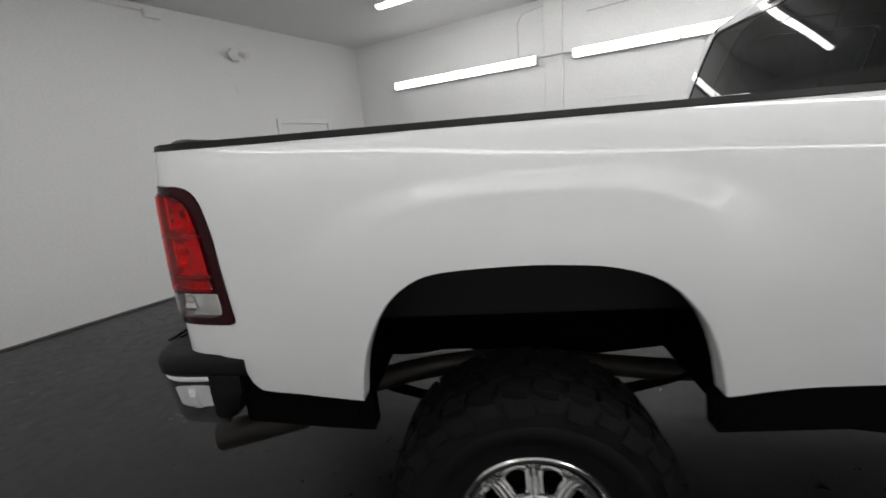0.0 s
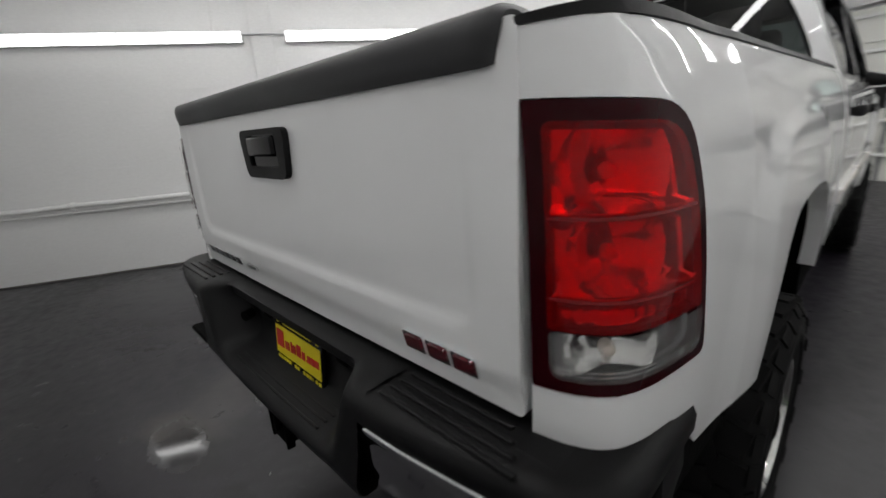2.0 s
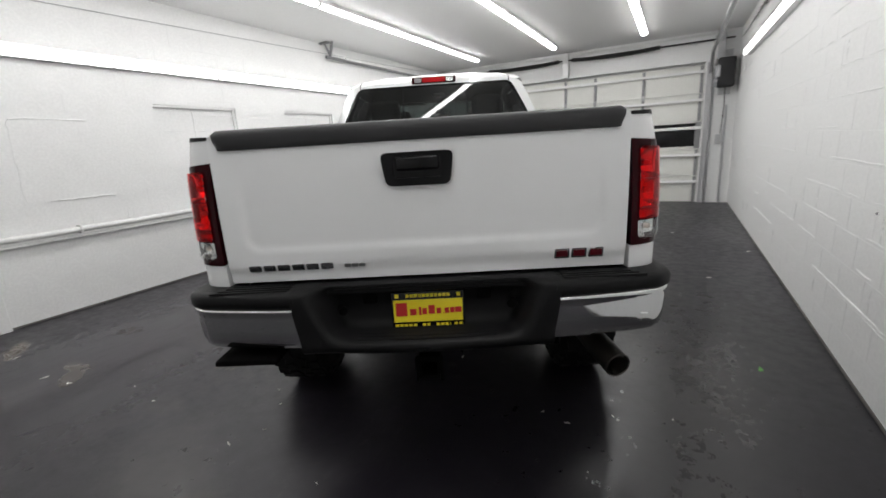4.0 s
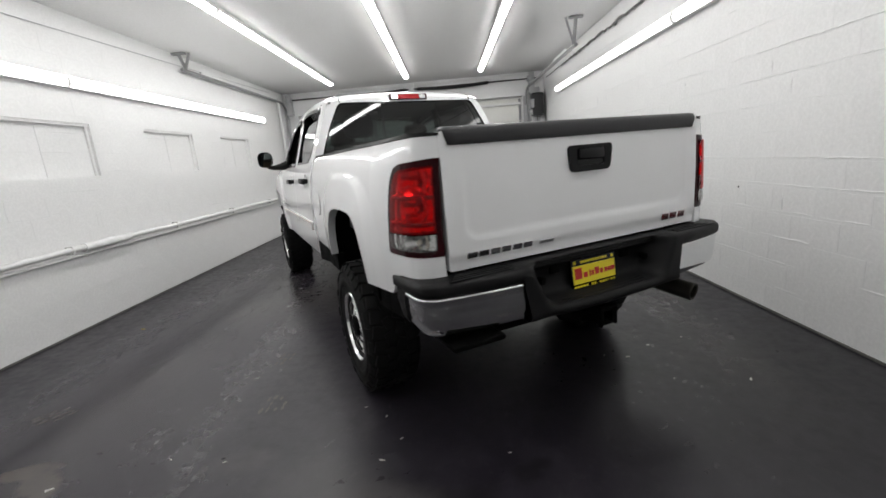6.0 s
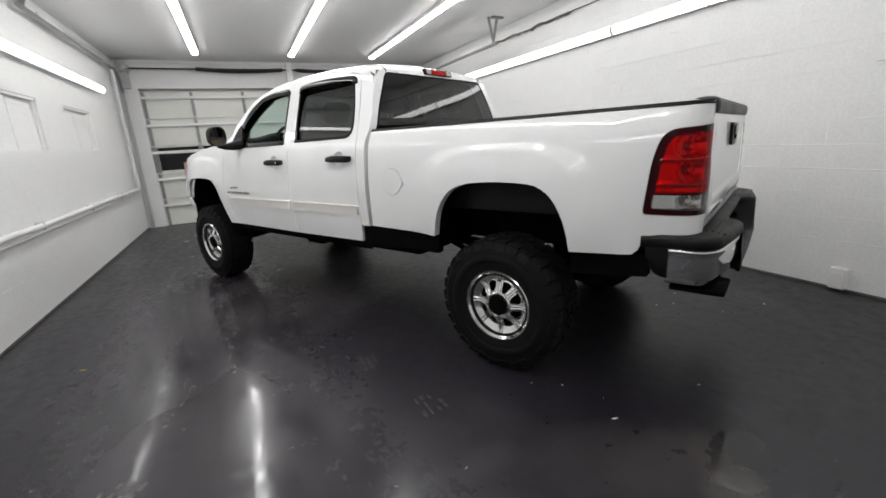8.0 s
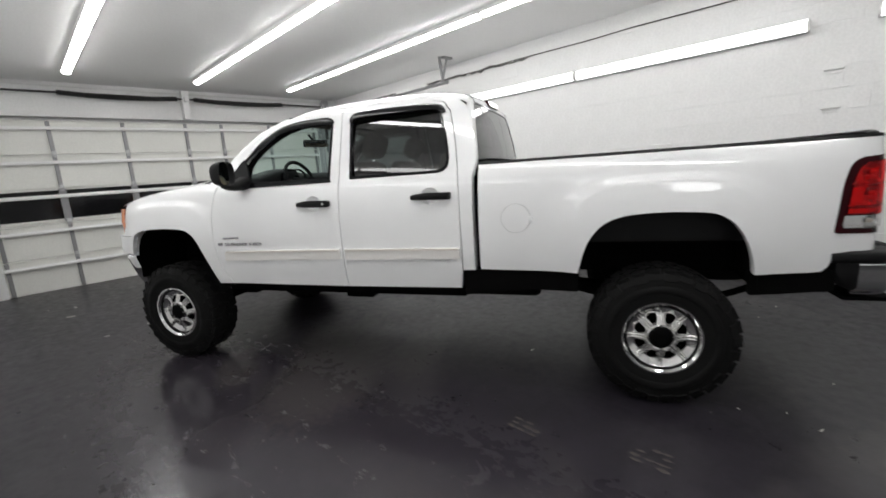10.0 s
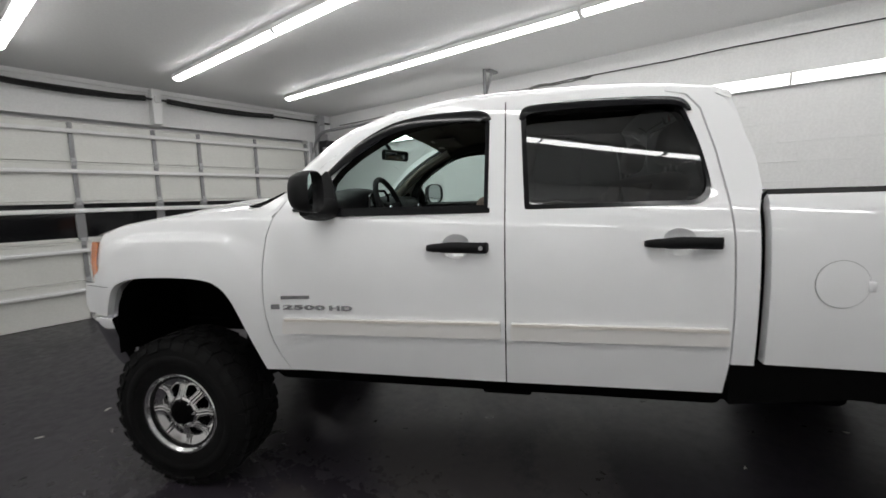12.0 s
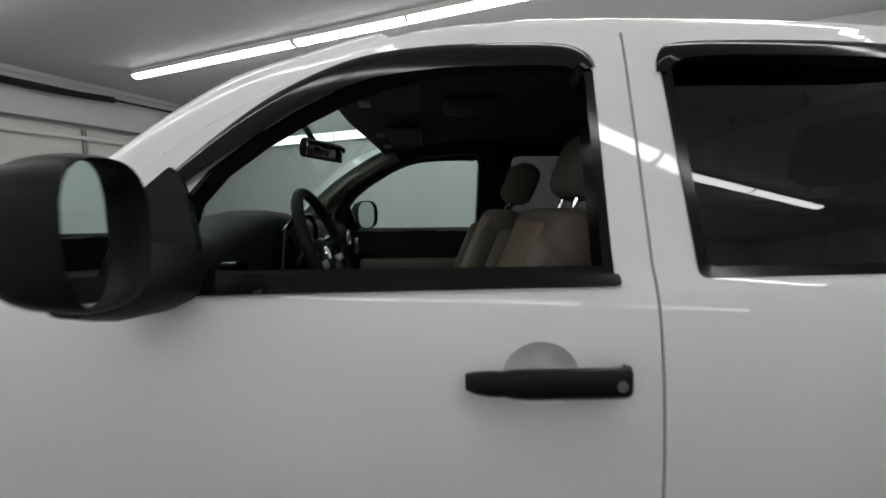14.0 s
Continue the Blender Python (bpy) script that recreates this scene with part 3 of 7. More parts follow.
# door opener at the side of the door
op = tagged(new("door_opener"), "dark door opener motor on the wall beside the garage door", "door opener")
bm = bmesh.new()
box(bm, (1.46, 8.62, 2.22), (1.74, 8.88, 2.74), 0.03, 3)
part("housing", bm, grey_plastic, op)
bm = bmesh.new()
box(bm, (1.42, 8.58, 2.4), (1.5, 8.7, 2.6), 0.01)
cyl(bm, (1.4, 8.66, 2.3), (1.46, 8.66, 2.3), 0.07)
part("gearbox", bm, galv, op)
bm = bmesh.new()
box(bm, (1.5, 8.88, 2.1), (1.7, DOOR, 2.9), 0.004)
part("back_plate", bm, galv, op, smooth=False)
bm = bmesh.new()
tube_path(bm, [(1.6, 8.75, 2.22), (1.62, 8.86, 1.9), (1.6, 8.92, 1.3)], 0.008, 6)
part("cable", bm, black_plastic, op)
bm = bmesh.new()
box(bm, (1.52, 8.9, 1.16), (1.62, DOOR, 1.36), 0.01)
tagged(finish(bm, "switch_box", galv), "small grey switch box beside the garage door", "switch")
bm = bmesh.new()
box(bm, (1.3, 8.92, 0.0), (1.36, DOOR + 0.01, 2.72), 0.006)
structure("trim", bm, galv, "grey steel jamb of the garage door")

# ---- lights ----


def strip_light(length, wall=0):
    """A fluorescent strip along y; wall: -1, 1 for a fixture on the west or east wall, 0 for the ceiling."""
    lamp = tagged(new("strip_light"), "lit white fluorescent strip light with a wraparound diffuser", "strip light", "strip lights of the hall")
    h = length / 2 - 0.004
    if wall:
        pan_lo, pan_hi = ((-0.01, -h, -0.058), (0.074, h, 0.058))
        prof = [(0.07, -0.056), (0.082, -0.053), (0.1, -0.034), (0.106, 0.0), (0.1, 0.034), (0.082, 0.053), (0.07, 0.056)]
        prof = [(x * 1.0, z) for x, z in prof]
    else:
        pan_lo, pan_hi = ((-0.06, -h, -0.048), (0.06, h, 0.0))
        prof = [(-0.055, -0.046), (-0.053, -0.056), (-0.036, -0.075), (0.0, -0.083), (0.036, -0.075), (0.053, -0.056), (0.055, -0.046)]
    s = -1 if wall > 0 else 1
    bm = bmesh.new()
    box(bm, (s * pan_lo[0] if wall else pan_lo[0], pan_lo[1], pan_lo[2]), (s * pan_hi[0] if wall else pan_hi[0], pan_hi[1], pan_hi[2]), 0.004)
    part("housing", bm, white_metal, lamp, smooth=False)
    bm = bmesh.new()
    n = len(prof)
    for y0, y1 in ((-h + 0.02, -0.012), (0.012, h - 0.02)):
        rings = [[bm.verts.new((s * x if wall else x, y, z)) for x, z in prof] for y in (y0, y1)]
        for k in range(n - 1):
            bm.faces.new((rings[0][k], rings[0][k + 1], rings[1][k + 1], rings[1][k]))
        bm.faces.new(rings[0])
        bm.faces.new(rings[1][::-1])
    part("diffuser", bm, (tube, east_tube, wall_tube)[wall], lamp)
    for y in (-h + 0.008, 0.0, h - 0.008):
        bm = bmesh.new()
        pr = [(x * 1.04 if wall else x * 1.05, z * 1.05) for x, z in prof]
        rings = [[bm.verts.new((s * x if wall else x, yy, z)) for x, z in pr] for yy in (y - 0.011, y + 0.011)]
        for k in range(n - 1):
            bm.faces.new((rings[0][k], rings[0][k + 1], rings[1][k + 1], rings[1][k]))
        bm.faces.new(rings[0])
        bm.faces.new(rings[1][::-1])
        part("end_cap", bm, white_metal, lamp)
    return lamp


LEN = 2.44
base = strip_light(LEN)
first = True
for x in (-3.1, -1.42, 0.22):
    for k in range(4):
        m = pose(x, 7.94 - LEN * (k + 0.5), TOP)
        if first:
            base.matrix_basis, first = m, False
        else:
            copy_thing(base, m)
west = strip_light(LEN, -1)
west.matrix_basis = pose(LEFT, -2.76 + LEN / 2, 2.535)
for y in (0.13, 2.57, 5.0):
    copy_thing(west, pose(LEFT, y + LEN / 2, 2.535))
east = strip_light(LEN, 1)
east.matrix_basis = pose(RIGHT, 0.27 + LEN / 2, 2.63)
for y in (-2.63, 2.72, 5.03):
    copy_thing(east, pose(RIGHT, y + LEN / 2, 2.63))

# ---- pipes and wires on the walls ----


def pipe(name, pts, r, mat, label, category, clips=()):
    bm = bmesh.new()
    tube_path(bm, pts, r, 12)
    for c in clips:
        box(bm, (c[0] - r * 1.4, c[1] - 0.015, c[2] - r * 1.4), (c[0] + r * 1.4, c[1] + 0.015, c[2] + r * 1.4), 0.006)
    return tagged(finish(bm, name, mat), label, category)


px = LEFT + 0.075
random.seed(3)
pts = [(px + random.uniform(-0.004, 0.004), BACK + 0.02 + k * 0.4, 0.845 + random.uniform(-0.006, 0.006)) for k in range(30)]
pipe("water_pipe", pts + [(px, 8.36, 0.84), (px, 8.42, 0.9), (px, 8.42, 1.6), (px, 8.42, 3.1)], 0.03, conduit_mat, "white painted water pipe running along the block wall", "pipe", [(px - 0.01, y, 0.845) for y in (-2.4, -0.9, 0.7, 2.1, 3.8, 5.4, 7.0)])
pipe("conduit_pipe", [(LEFT + 0.03, BACK + 0.02 + k * 0.5, 0.765) for k in range(25)], 0.014, conduit_mat, "thin white conduit below the water pipe", "pipe")
pipe("pipe_lagging", [(px, 2.25 + 0.05 * k, 0.845 + random.uniform(-0.004, 0.004)) for k in range(14)], [0.042 + random.uniform(-0.004, 0.006) for _ in range(14)], plaster_mat, "lumpy white wrapping round the pipe joint", "pipe wrap")
pipe("light_cable", [(LEFT + 0.03, -0.33, 2.56), (LEFT + 0.06, -0.25, 2.56), (LEFT + 0.06, 0.0, 2.56), (LEFT + 0.03, 0.13, 2.56)], 0.009, galv, "grey conduit linking two strip lights", "conduit")
pipe("wall_conduit", [(LEFT + 0.015, -0.62, 2.6), (LEFT + 0.015, -0.62, 3.05), (LEFT + 0.015, -0.55, 3.15), (LEFT + 0.015, -0.25, 3.2)], 0.01, conduit_mat, "white painted conduit rising to the ceiling", "conduit")
pipe("ceiling_wire", [(LEFT + 0.02, 0.3 + 0.6 * k, 3.0 + 0.015 * k) for k in range(14)], 0.005, galv, "thin wire along the top of the block wall", "wire")
pipe("ceiling_wire", [(RIGHT - 0.02, -1.0 + 0.6 * k, 3.05 + 0.006 * (k % 3)) for k in range(17)], 0.007, spring_mat, "dark cable sagging along the top of the block wall", "cable")

pipe("ceiling_conduit", [(-4.5, DOOR - 0.04, 3.215), (-1.5, DOOR - 0.04, 3.2), (1.7, DOOR - 0.04, 3.21)], 0.014, conduit_mat, "white painted conduit above the garage door", "conduit")

lag = random.Random(17)
torn = vary(principled("torn_lagging", (0.14, 0.135, 0.13), 0.9), (0.14, 0.135, 0.13), 0.4, 9, None, 60, 0.5, 0.01)
pts = [(RIGHT - 0.03 + lag.uniform(-0.008, 0.004), 3.5 + 0.09 * k, 3.045 + lag.uniform(-0.02, 0.012)) for k in range(42)]
pipe("cable_lagging", pts, [0.008 + 0.03 * max(0.0, noise.noise((k * 0.45, 3.1, 0))) ** 0.8 + lag.uniform(0, 0.006) for k in range(42)], torn, "torn dark lagging hanging along the wall cable", "lagging")

# ---- back wall ----
back_door = tagged(new("door_1"), "closed flush white door in the back wall", "door", kind="structure")
bm = bmesh.new()
box(bm, (-3.69, BACK - 0.002, 0.02), (-2.82, BACK + 0.02, 2.01), 0.004)
part("leaf", bm, plaster_mat, back_door, smooth=False)
for lo, hi in (((-3.76, BACK, 0), (-3.7, BACK + 0.035, 2.08)), ((-2.81, BACK, 0), (-2.75, BACK + 0.035, 2.08)), ((-3.76, BACK, 2.025), (-2.75, BACK + 0.036, 2.09))):
    bm = bmesh.new()
    box(bm, lo, hi, 0.005)
    part("door_frame", bm, plaster_mat, back_door, smooth=False)
bm = bmesh.new()
cyl(bm, (-3.62, BACK + 0.02, 0.97), (-3.62, BACK + 0.07, 0.97), 0.012)
lathe(bm, [(0.012, 0.05), (0.028, 0.055), (0.03, 0.075), (0.018, 0.088), (0.0, 0.09)], Matrix.Translation((-3.62, BACK, 0.97)) @ Euler((radians(-90), 0, 0)).to_matrix().to_4x4(), 18)
part("door_knob", bm, dull_chrome, back_door)
fl = tagged(new("emergency_light"), "white twin-headed wall floodlight on the back wall", "floodlight")
bm = bmesh.new()
box(bm, (-2.31, BACK, 2.8), (-2.2, BACK + 0.05, 2.95), 0.012)
part("housing", bm, white_metal, fl)
for x, tilt in ((-2.33, 0.5), (-2.17, -0.4)):
    bm = bmesh.new()
    lathe(bm, [(0.0, -0.05), (0.03, -0.05), (0.035, 0.0), (0.052, 0.05), (0.046, 0.052), (0.0, 0.035)], Matrix.Translation((x, BACK + 0.11, 2.87)) @ Euler((radians(-115), 0, tilt)).to_matrix().to_4x4(), 20)
    cyl(bm, (x, BACK + 0.1, 2.87), (-2.255, BACK + 0.04, 2.88), 0.01, n=8)
    part("head", bm, white_metal, fl)
bm = bmesh.new()
box(bm, (-1.42, BACK, 3.13), (-1.24, BACK + 0.07, 3.22), 0.012)
tube_path(bm, [(-1.24, BACK + 0.03, 3.2), (-0.7, BACK + 0.02, 3.2), (0.3, BACK + 0.02, 3.23), (1.7, BACK + 0.02, 3.23)], 0.012, 8)
tagged(finish(bm, "junction_box", white_metal), "white junction box with a conduit near the ceiling", "junction box")
for x, z in ((-2.25, 2.45), (-1.84, 0.94)):
    bm = bmesh.new()
    box(bm, (x - 0.035, BACK, z - 0.05), (x + 0.035, BACK + 0.008, z + 0.05), 0.003)
    tagged(finish(bm, "cover_plate", white_metal), "white blank cover plate on the back wall", "cover plate")

# small fittings on the east wall
for z in (2.2, 1.84):
    bm = bmesh.new()
    box(bm, (RIGHT - 0.035, 0.0, z - 0.012), (RIGHT, 0.15, z + 0.012), 0.004)
    box(bm, (RIGHT - 0.012, 0.02, z - 0.05), (RIGHT, 0.13, z - 0.012), 0.003)
    tagged(finish(bm, "wall_bracket", white_metal, smooth=False), "small white painted bracket on the block wall", "bracket")
bm = bmesh.new()
box(bm, (RIGHT - 0.06, 0.09, 0.02), (RIGHT, 0.2, 0.2), 0.008)
box(bm, (RIGHT - 0.066, 0.11, 0.06), (RIGHT - 0.058, 0.18, 0.16), 0.004)
tagged(finish(bm, "wall_outlet", white_metal, smooth=False), "white painted outlet box low on the wall", "outlet")
bm = bmesh.new()
cyl(bm, (RIGHT - 0.004, 1.7, 0.97), (RIGHT, 1.7, 0.97), 0.008, n=14)
tagged(finish(bm, "wall_plug", spring_mat), "small dark plug in the block wall", "plug")

# ---- raised mortar and paint ridges on the block walls ----


def ridges(name, x, inward, y_range, z_range, count, seed, wall, thick=0.0046):
    rnd = random.Random(seed)
    bm = bmesh.new()
    for _ in range(count):
        zc = 0.2 * round(rnd.uniform(*z_range) / 0.2) + 0.02
        if rnd.random() < 0.86:
            y0 = rnd.uniform(*y_range)
            ln = rnd.choice((0.15, 0.25, 0.4, 0.6, 0.9))
            k = max(4, int(ln / 0.045))
            pts = [(x, y0 + ln * i / k, zc + rnd.uniform(-0.004, 0.004)) for i in range(k + 1)]
        else:
            y0 = 0.4 * round(rnd.uniform(*y_range) / 0.4) + (0.2 if round(zc / 0.2) % 2 else 0)
            pts = [(x, y0 + rnd.uniform(-0.003, 0.003), zc + 0.17 * i / 4) for i in range(5)]
        rad = [rnd.uniform(0.001, thick) for _ in pts]
        rad[0] = rad[-1] = 0.0006
        tube_path(bm, pts, rad, 5, caps=False)
    ob = finish(bm, name, block_mat, wall)
    ob["kind"] = "stuff"
    return ob


ridges("mortar_ridges", RIGHT, -1, (-3.4, 8.4), (0.2, 3.0), 340, 11, wall_right, 0.0075)
ridges("mortar_ridges", LEFT, 1, (-3.3, 8.4), (0.2, 3.0), 90, 12, wall_left)

# block courses: shallow joints cut between slightly proud blocks


def courses(name, x, inward, y0, y1, skip, wall, seed, proud=0.0009):
    rnd = random.Random(seed)
    meshes = []
    for k in range(3):
        bm = bmesh.new()
        box(bm, (-0.004, -0.1985, -0.0985), (0.004, 0.1985, 0.0985), 0.0018, 1)
        me = bpy.data.meshes.new("block")
        bm.to_mesh(me)
        bm.free()
        me.materials.append(block_mat)
        meshes.append(me)
    made = 0
    row = 0
    z = 0.1
    while z < TOP - 0.05:
        y = y0 + (0.2 if row % 2 else 0.0)
        while y < y1:
            if not any(a - 0.2 < y < b + 0.2 and c - 0.1 < z < d + 0.1 for a, b, c, d in skip):
                o = new("block", meshes[made % 3])
                o.parent = wall
                o.location = (x + inward * rnd.uniform(-0.0040, -0.0040 + proud), y, z)
                made += 1
            y += 0.4
        z += 0.2
        row += 1
    return made


courses("blocks_east", RIGHT, -1, -0.9, 3.9, [], wall_right, 21, 0.0011)
courses("blocks_west", LEFT, 1, 0.25, 7.6, [(a, b, *WZ) for a, b in WIN] + [(0.36, 1.08, 1.14, 1.95)], wall_left, 22)

# ---- worn patches and litter on the floor ----
scuff = vary(principled("scuffed_paint", (0.085, 0.075, 0.066), 0.5), (0.085, 0.075, 0.066), 0.35, 14, (0.4, 0.7), 80, 0.2)


def tyre_scuff(x, y, w, h, turn, seed, stripes):
    """Broken stripes of rubber and worn paint left by one tyre."""
    rnd = random.Random(seed)
    mark = tagged(new("tyre_scuff"), "pale striped tyre scuff on the floor paint", "tyre scuff")
    mark.matrix_basis = pose(x, y, 0, rz=math.degrees(turn))
    for k in range(stripes):
        for j in range(3):
            if rnd.random() > 0.85:
                continue
            cx, cy = (k - stripes / 2 + 0.5) / stripes + rnd.uniform(-0.03, 0.03), (j - 1) * 0.33 + rnd.uniform(-0.05, 0.05)
            sw, sh = rnd.uniform(0.3, 0.6) / stripes, rnd.uniform(0.2, 0.34)
            bm = bmesh.new()
            ring = []
            for i in range(26):
                a = 2 * math.pi * i / 26
                r = 1 + 0.34 * noise.noise((3 * math.cos(a) + seed, 3 * math.sin(a), cx * 5)) + rnd.uniform(-0.16, 0.16)
                ring.append(bm.verts.new((cx * w + r * sw * w / 2 * math.cos(a), cy * h + r * sh * h / 2 * math.sin(a), 0.0012)))
            low = [bm.verts.new((v.co.x, v.co.y, 0.0)) for v in ring]
            bm.faces.new(ring)
            for i in range(26):
                bm.faces.new((ring[i], low[i], low[(i + 1) % 26], ring[(i + 1) % 26]))
            part("stripe", bm, scuff, mark, smooth=False)


for i, (x, y, w, h, t, n) in enumerate(((-1.9, 0.4, 0.17, 0.2, 0.05, 4), (-2.07, 1.04, 0.13, 0.2, 0.0, 3), (-3.39, 0.45, 0.22, 0.2, -0.55, 4), (0.3, -0.9, 0.2, 0.16, 0.3, 4))):
    tyre_scuff(x, y, w, h, t, 41 + i, n)
leaf = principled("green_leaf", (0.1, 0.32, 0.06), 0.6)
yellow_bit = principled("yellow_scrap", (0.6, 0.45, 0.08), 0.6)
white_bit = principled("white_scrap", (0.62, 0.6, 0.56), 0.6)


def scrap(x, y, size, mat, label, category, seed):
    rnd = random.Random(seed)
    bm = bmesh.new()
    n = 9
    turn, slim = rnd.uniform(0, math.pi), rnd.uniform(0.25, 0.6)
    top = []
    for k in range(n):
        a = size * rnd.uniform(0.5, 1.3) * math.cos(2 * math.pi * k / n)
        b = slim * size * rnd.uniform(0.3, 1.2) * math.sin(2 * math.pi * k / n)
        top.append(bm.verts.new((x + a * math.cos(turn) - b * math.sin(turn), y + a * math.sin(turn) + b * math.cos(turn), 0.001 + rnd.uniform(0.0005, 0.005))))
    mid = bm.verts.new((x, y, 0.004))
    low = [bm.verts.new((v.co.x, v.co.y, 0.0)) for v in top]
    for k in range(n):
        bm.faces.new((mid, top[k], top[(k + 1) % n]))
        bm.faces.new((top[k], low[k], low[(k + 1) % n], top[(k + 1) % n]))
    return tagged(finish(bm, category.replace(" ", "_"), mat, smooth=False), label, category)


scrap(1.4, 1.64, 0.03, leaf, "small green leaf lying on the floor", "leaf", 61)
for i, (x, y, sz) in enumerate(((-1.12, -0.2, 0.022), (0.3, 0.71, 0.012), (0.44, 0.66, 0.014), (1.01, 0.28, 0.016), (-3.7, 6.76, 0.045), (-3.61, 7.28, 0.04), (-3.88, 7.46, 0.02), (-3.5, 5.4, 0.03), (-2.27, -0.08, 0.014), (-1.95, -0.13, 0.012), (1.7, 4.75, 0.04), (-0.38, 1.11, 0.02))):
    scrap(x, y, sz, white_bit, "white scrap of litter lying on the floor", "scrap", 70 + i)
for i, (x, y, sz) in enumerate(((-1.04, -0.04, 0.009), (-1.29, 0.28, 0.008), (-1.15, 0.17, 0.01), (-0.49, -0.21, 0.008), (0.6, 0.35, 0.007), (0.65, 0.81, 0.008), (0.93, 0.9, 0.007), (1.23, 3.53, 0.03), (0.88, 5.72, 0.035), (-3.06, -0.28, 0.03), (-2.78, -0.25, 0.022), (-3.72, -0.24, 0.03), (-3.09, 5.5, 0.03), (-1.16, 1.59, 0.02))):
    scrap(x, y, sz, white_bit, "small pale flake lying on the floor", "flake", 90 + i)
for x, top in ((1.42, 2.3), (1.66, 1.9)):
    pipe("wall_conduit", [(x, DOOR - 0.03, 0.02), (x, DOOR - 0.03, top)], 0.018, galv, "grey steel conduit rising beside the garage door", "conduit")
scrap(-3.89, 1.99, 0.022, yellow_bit, "yellow scrap lying on the floor", "scrap", 62)

# ---- the pickup truck: x to its right, y ahead, z up, tailgate face at y = 0 ----
truck = tagged(new("pickup_truck"), "lifted white crew cab pickup truck with mud tyres and tinted windows", "pickup truck")
truck.matrix_basis = pose(0.002, 0.063, 0, 0, 0, 26.6)

BELT = [(0.6, 0.945), (0.7, 0.962), (0.82, 0.975), (0.96, 0.984), (1.1, 0.986), (1.22, 0.982), (1.34, 0.97), (1.42, 0.955), (1.47, 0.94), (1.5, 0.925), (1.56, 0.906), (1.93, 0.787), (2.0, 0.757), (2.06, 0.72)]
BED = [(0.6, 0.95), (0.7, 0.962), (0.82, 0.972), (0.96, 0.98), (1.1, 0.982), (1.22, 0.978), (1.34, 0.966), (1.42, 0.952), (1.48, 0.932), (1.515, 0.915), (1.54, 0.895)]
REAR_Y, FRONT_Y = 1.045, 4.885


def flare(y, z, yc):
    dy, dz = abs(y - yc) / 0.7, max(0.0, z - 0.8) / 0.6
    r = (dy ** 3.2 + dz ** 3.2) ** (1 / 3.2)
    side = dy ** 3.2 / (dy ** 3.2 + dz ** 3.2 + 1e-9)
    t, e = (1.0 - r) / (0.06 + 0.22 * side), 0.12
    return 0.008 * (1 + math.sqrt(t * t + e * e) - math.sqrt((t - 1) ** 2 + e * e)) + 0.012 * ease(0.95, 0.6, r)


# the plan of the rear corner: arc length from the tailgate edge to the straight side
CORNER = smooth_curve([(-0.095, 0.800, 0.0), (-0.03, 0.862, 0.012), (0.03, 0.908, 0.04), (0.085, 0.932, 0.086), (0.15, 0.946, 0.148), (0.22, 0.956, 0.217), (0.3, 0.962, 0.3), (0.45, 0.97, 0.45)], 6)


def corner(s):
    for a, b in zip(CORNER, CORNER[1:]):
        if s <= b[0]:
            t = max(0.0, (s - a[0]) / (b[0] - a[0]))
            return a[1] + (b[1] - a[1]) * t, a[2] + (b[2] - a[2]) * t
    return CORNER[-1][1], s


def bed_side(out=0.0):
    def fn(s, z):
        w = spline(z, BED)
        if s >= 0.45:
            return Vector((-(w + flare(s, z, REAR_Y) + out), s, z))
        x, y = corner(s)
        k = ease(-0.1, 0.45, s)
        x2, y2 = corner(s + 0.004)
        n = Vector((y2 - y, -(x2 - x), 0)).normalized() * out
        return Vector((-(x + 0.002 * k + (w - 0.972) * (0.35 + 0.65 * k) + flare(s, z, REAR_Y) + n.x), y + n.y, z))
    return fn


def cab_side(out=0.0):
    def fn(y, z):
        w = spline(z, BELT)
        # the fender narrows to the nose
        w -= 0.05 * ease(5.0, 5.6, y) * 1.2 + 0.03 * ease(1.3, 1.5, z) * ease(4.4, 5.2, y)
        # greenhouse narrows to the rear and to the windscreen
        if z > 1.5:
            w -= 0.045 * ease(2.75, 2.2, y) * (z - 1.5) * 2
        return Vector((-(w + flare(y, z, FRONT_Y) + out), y, z))
    return fn


def flat_side(x):
    return lambda y, z: Vector((-x, y, z))


def mirror_bm(bm):
    for v in bm.verts:
        v.co.x = -v.co.x
    bmesh.ops.reverse_faces(bm, faces=bm.faces)


def both(name, build, material, label="", parents=(None, None), angle=40):
    """Builds a part for the left side, and its mirror image for the right."""
    made = []
    for k in (0, 1):
        bm = bmesh.new()
        build(bm)
        if k:
            mirror_bm(bm)
        for fcc in bm.faces:
            fcc.smooth = True
        bm.normal_update()
        lim = radians(angle)
        for e in bm.edges:
            if len(e.link_faces) == 2 and e.calc_face_angle(0) > lim:
                e.smooth = False
        me = bpy.data.meshes.new(name)
        bm.to_mesh(me)
        bm.free()
        for m in material if isinstance(material, (list, tuple)) else [material]:
            me.materials.append(m)
        ob = new(name, me)
        ob.parent = parents[k] or truck
        made.append(tagged(ob, label))
    return made


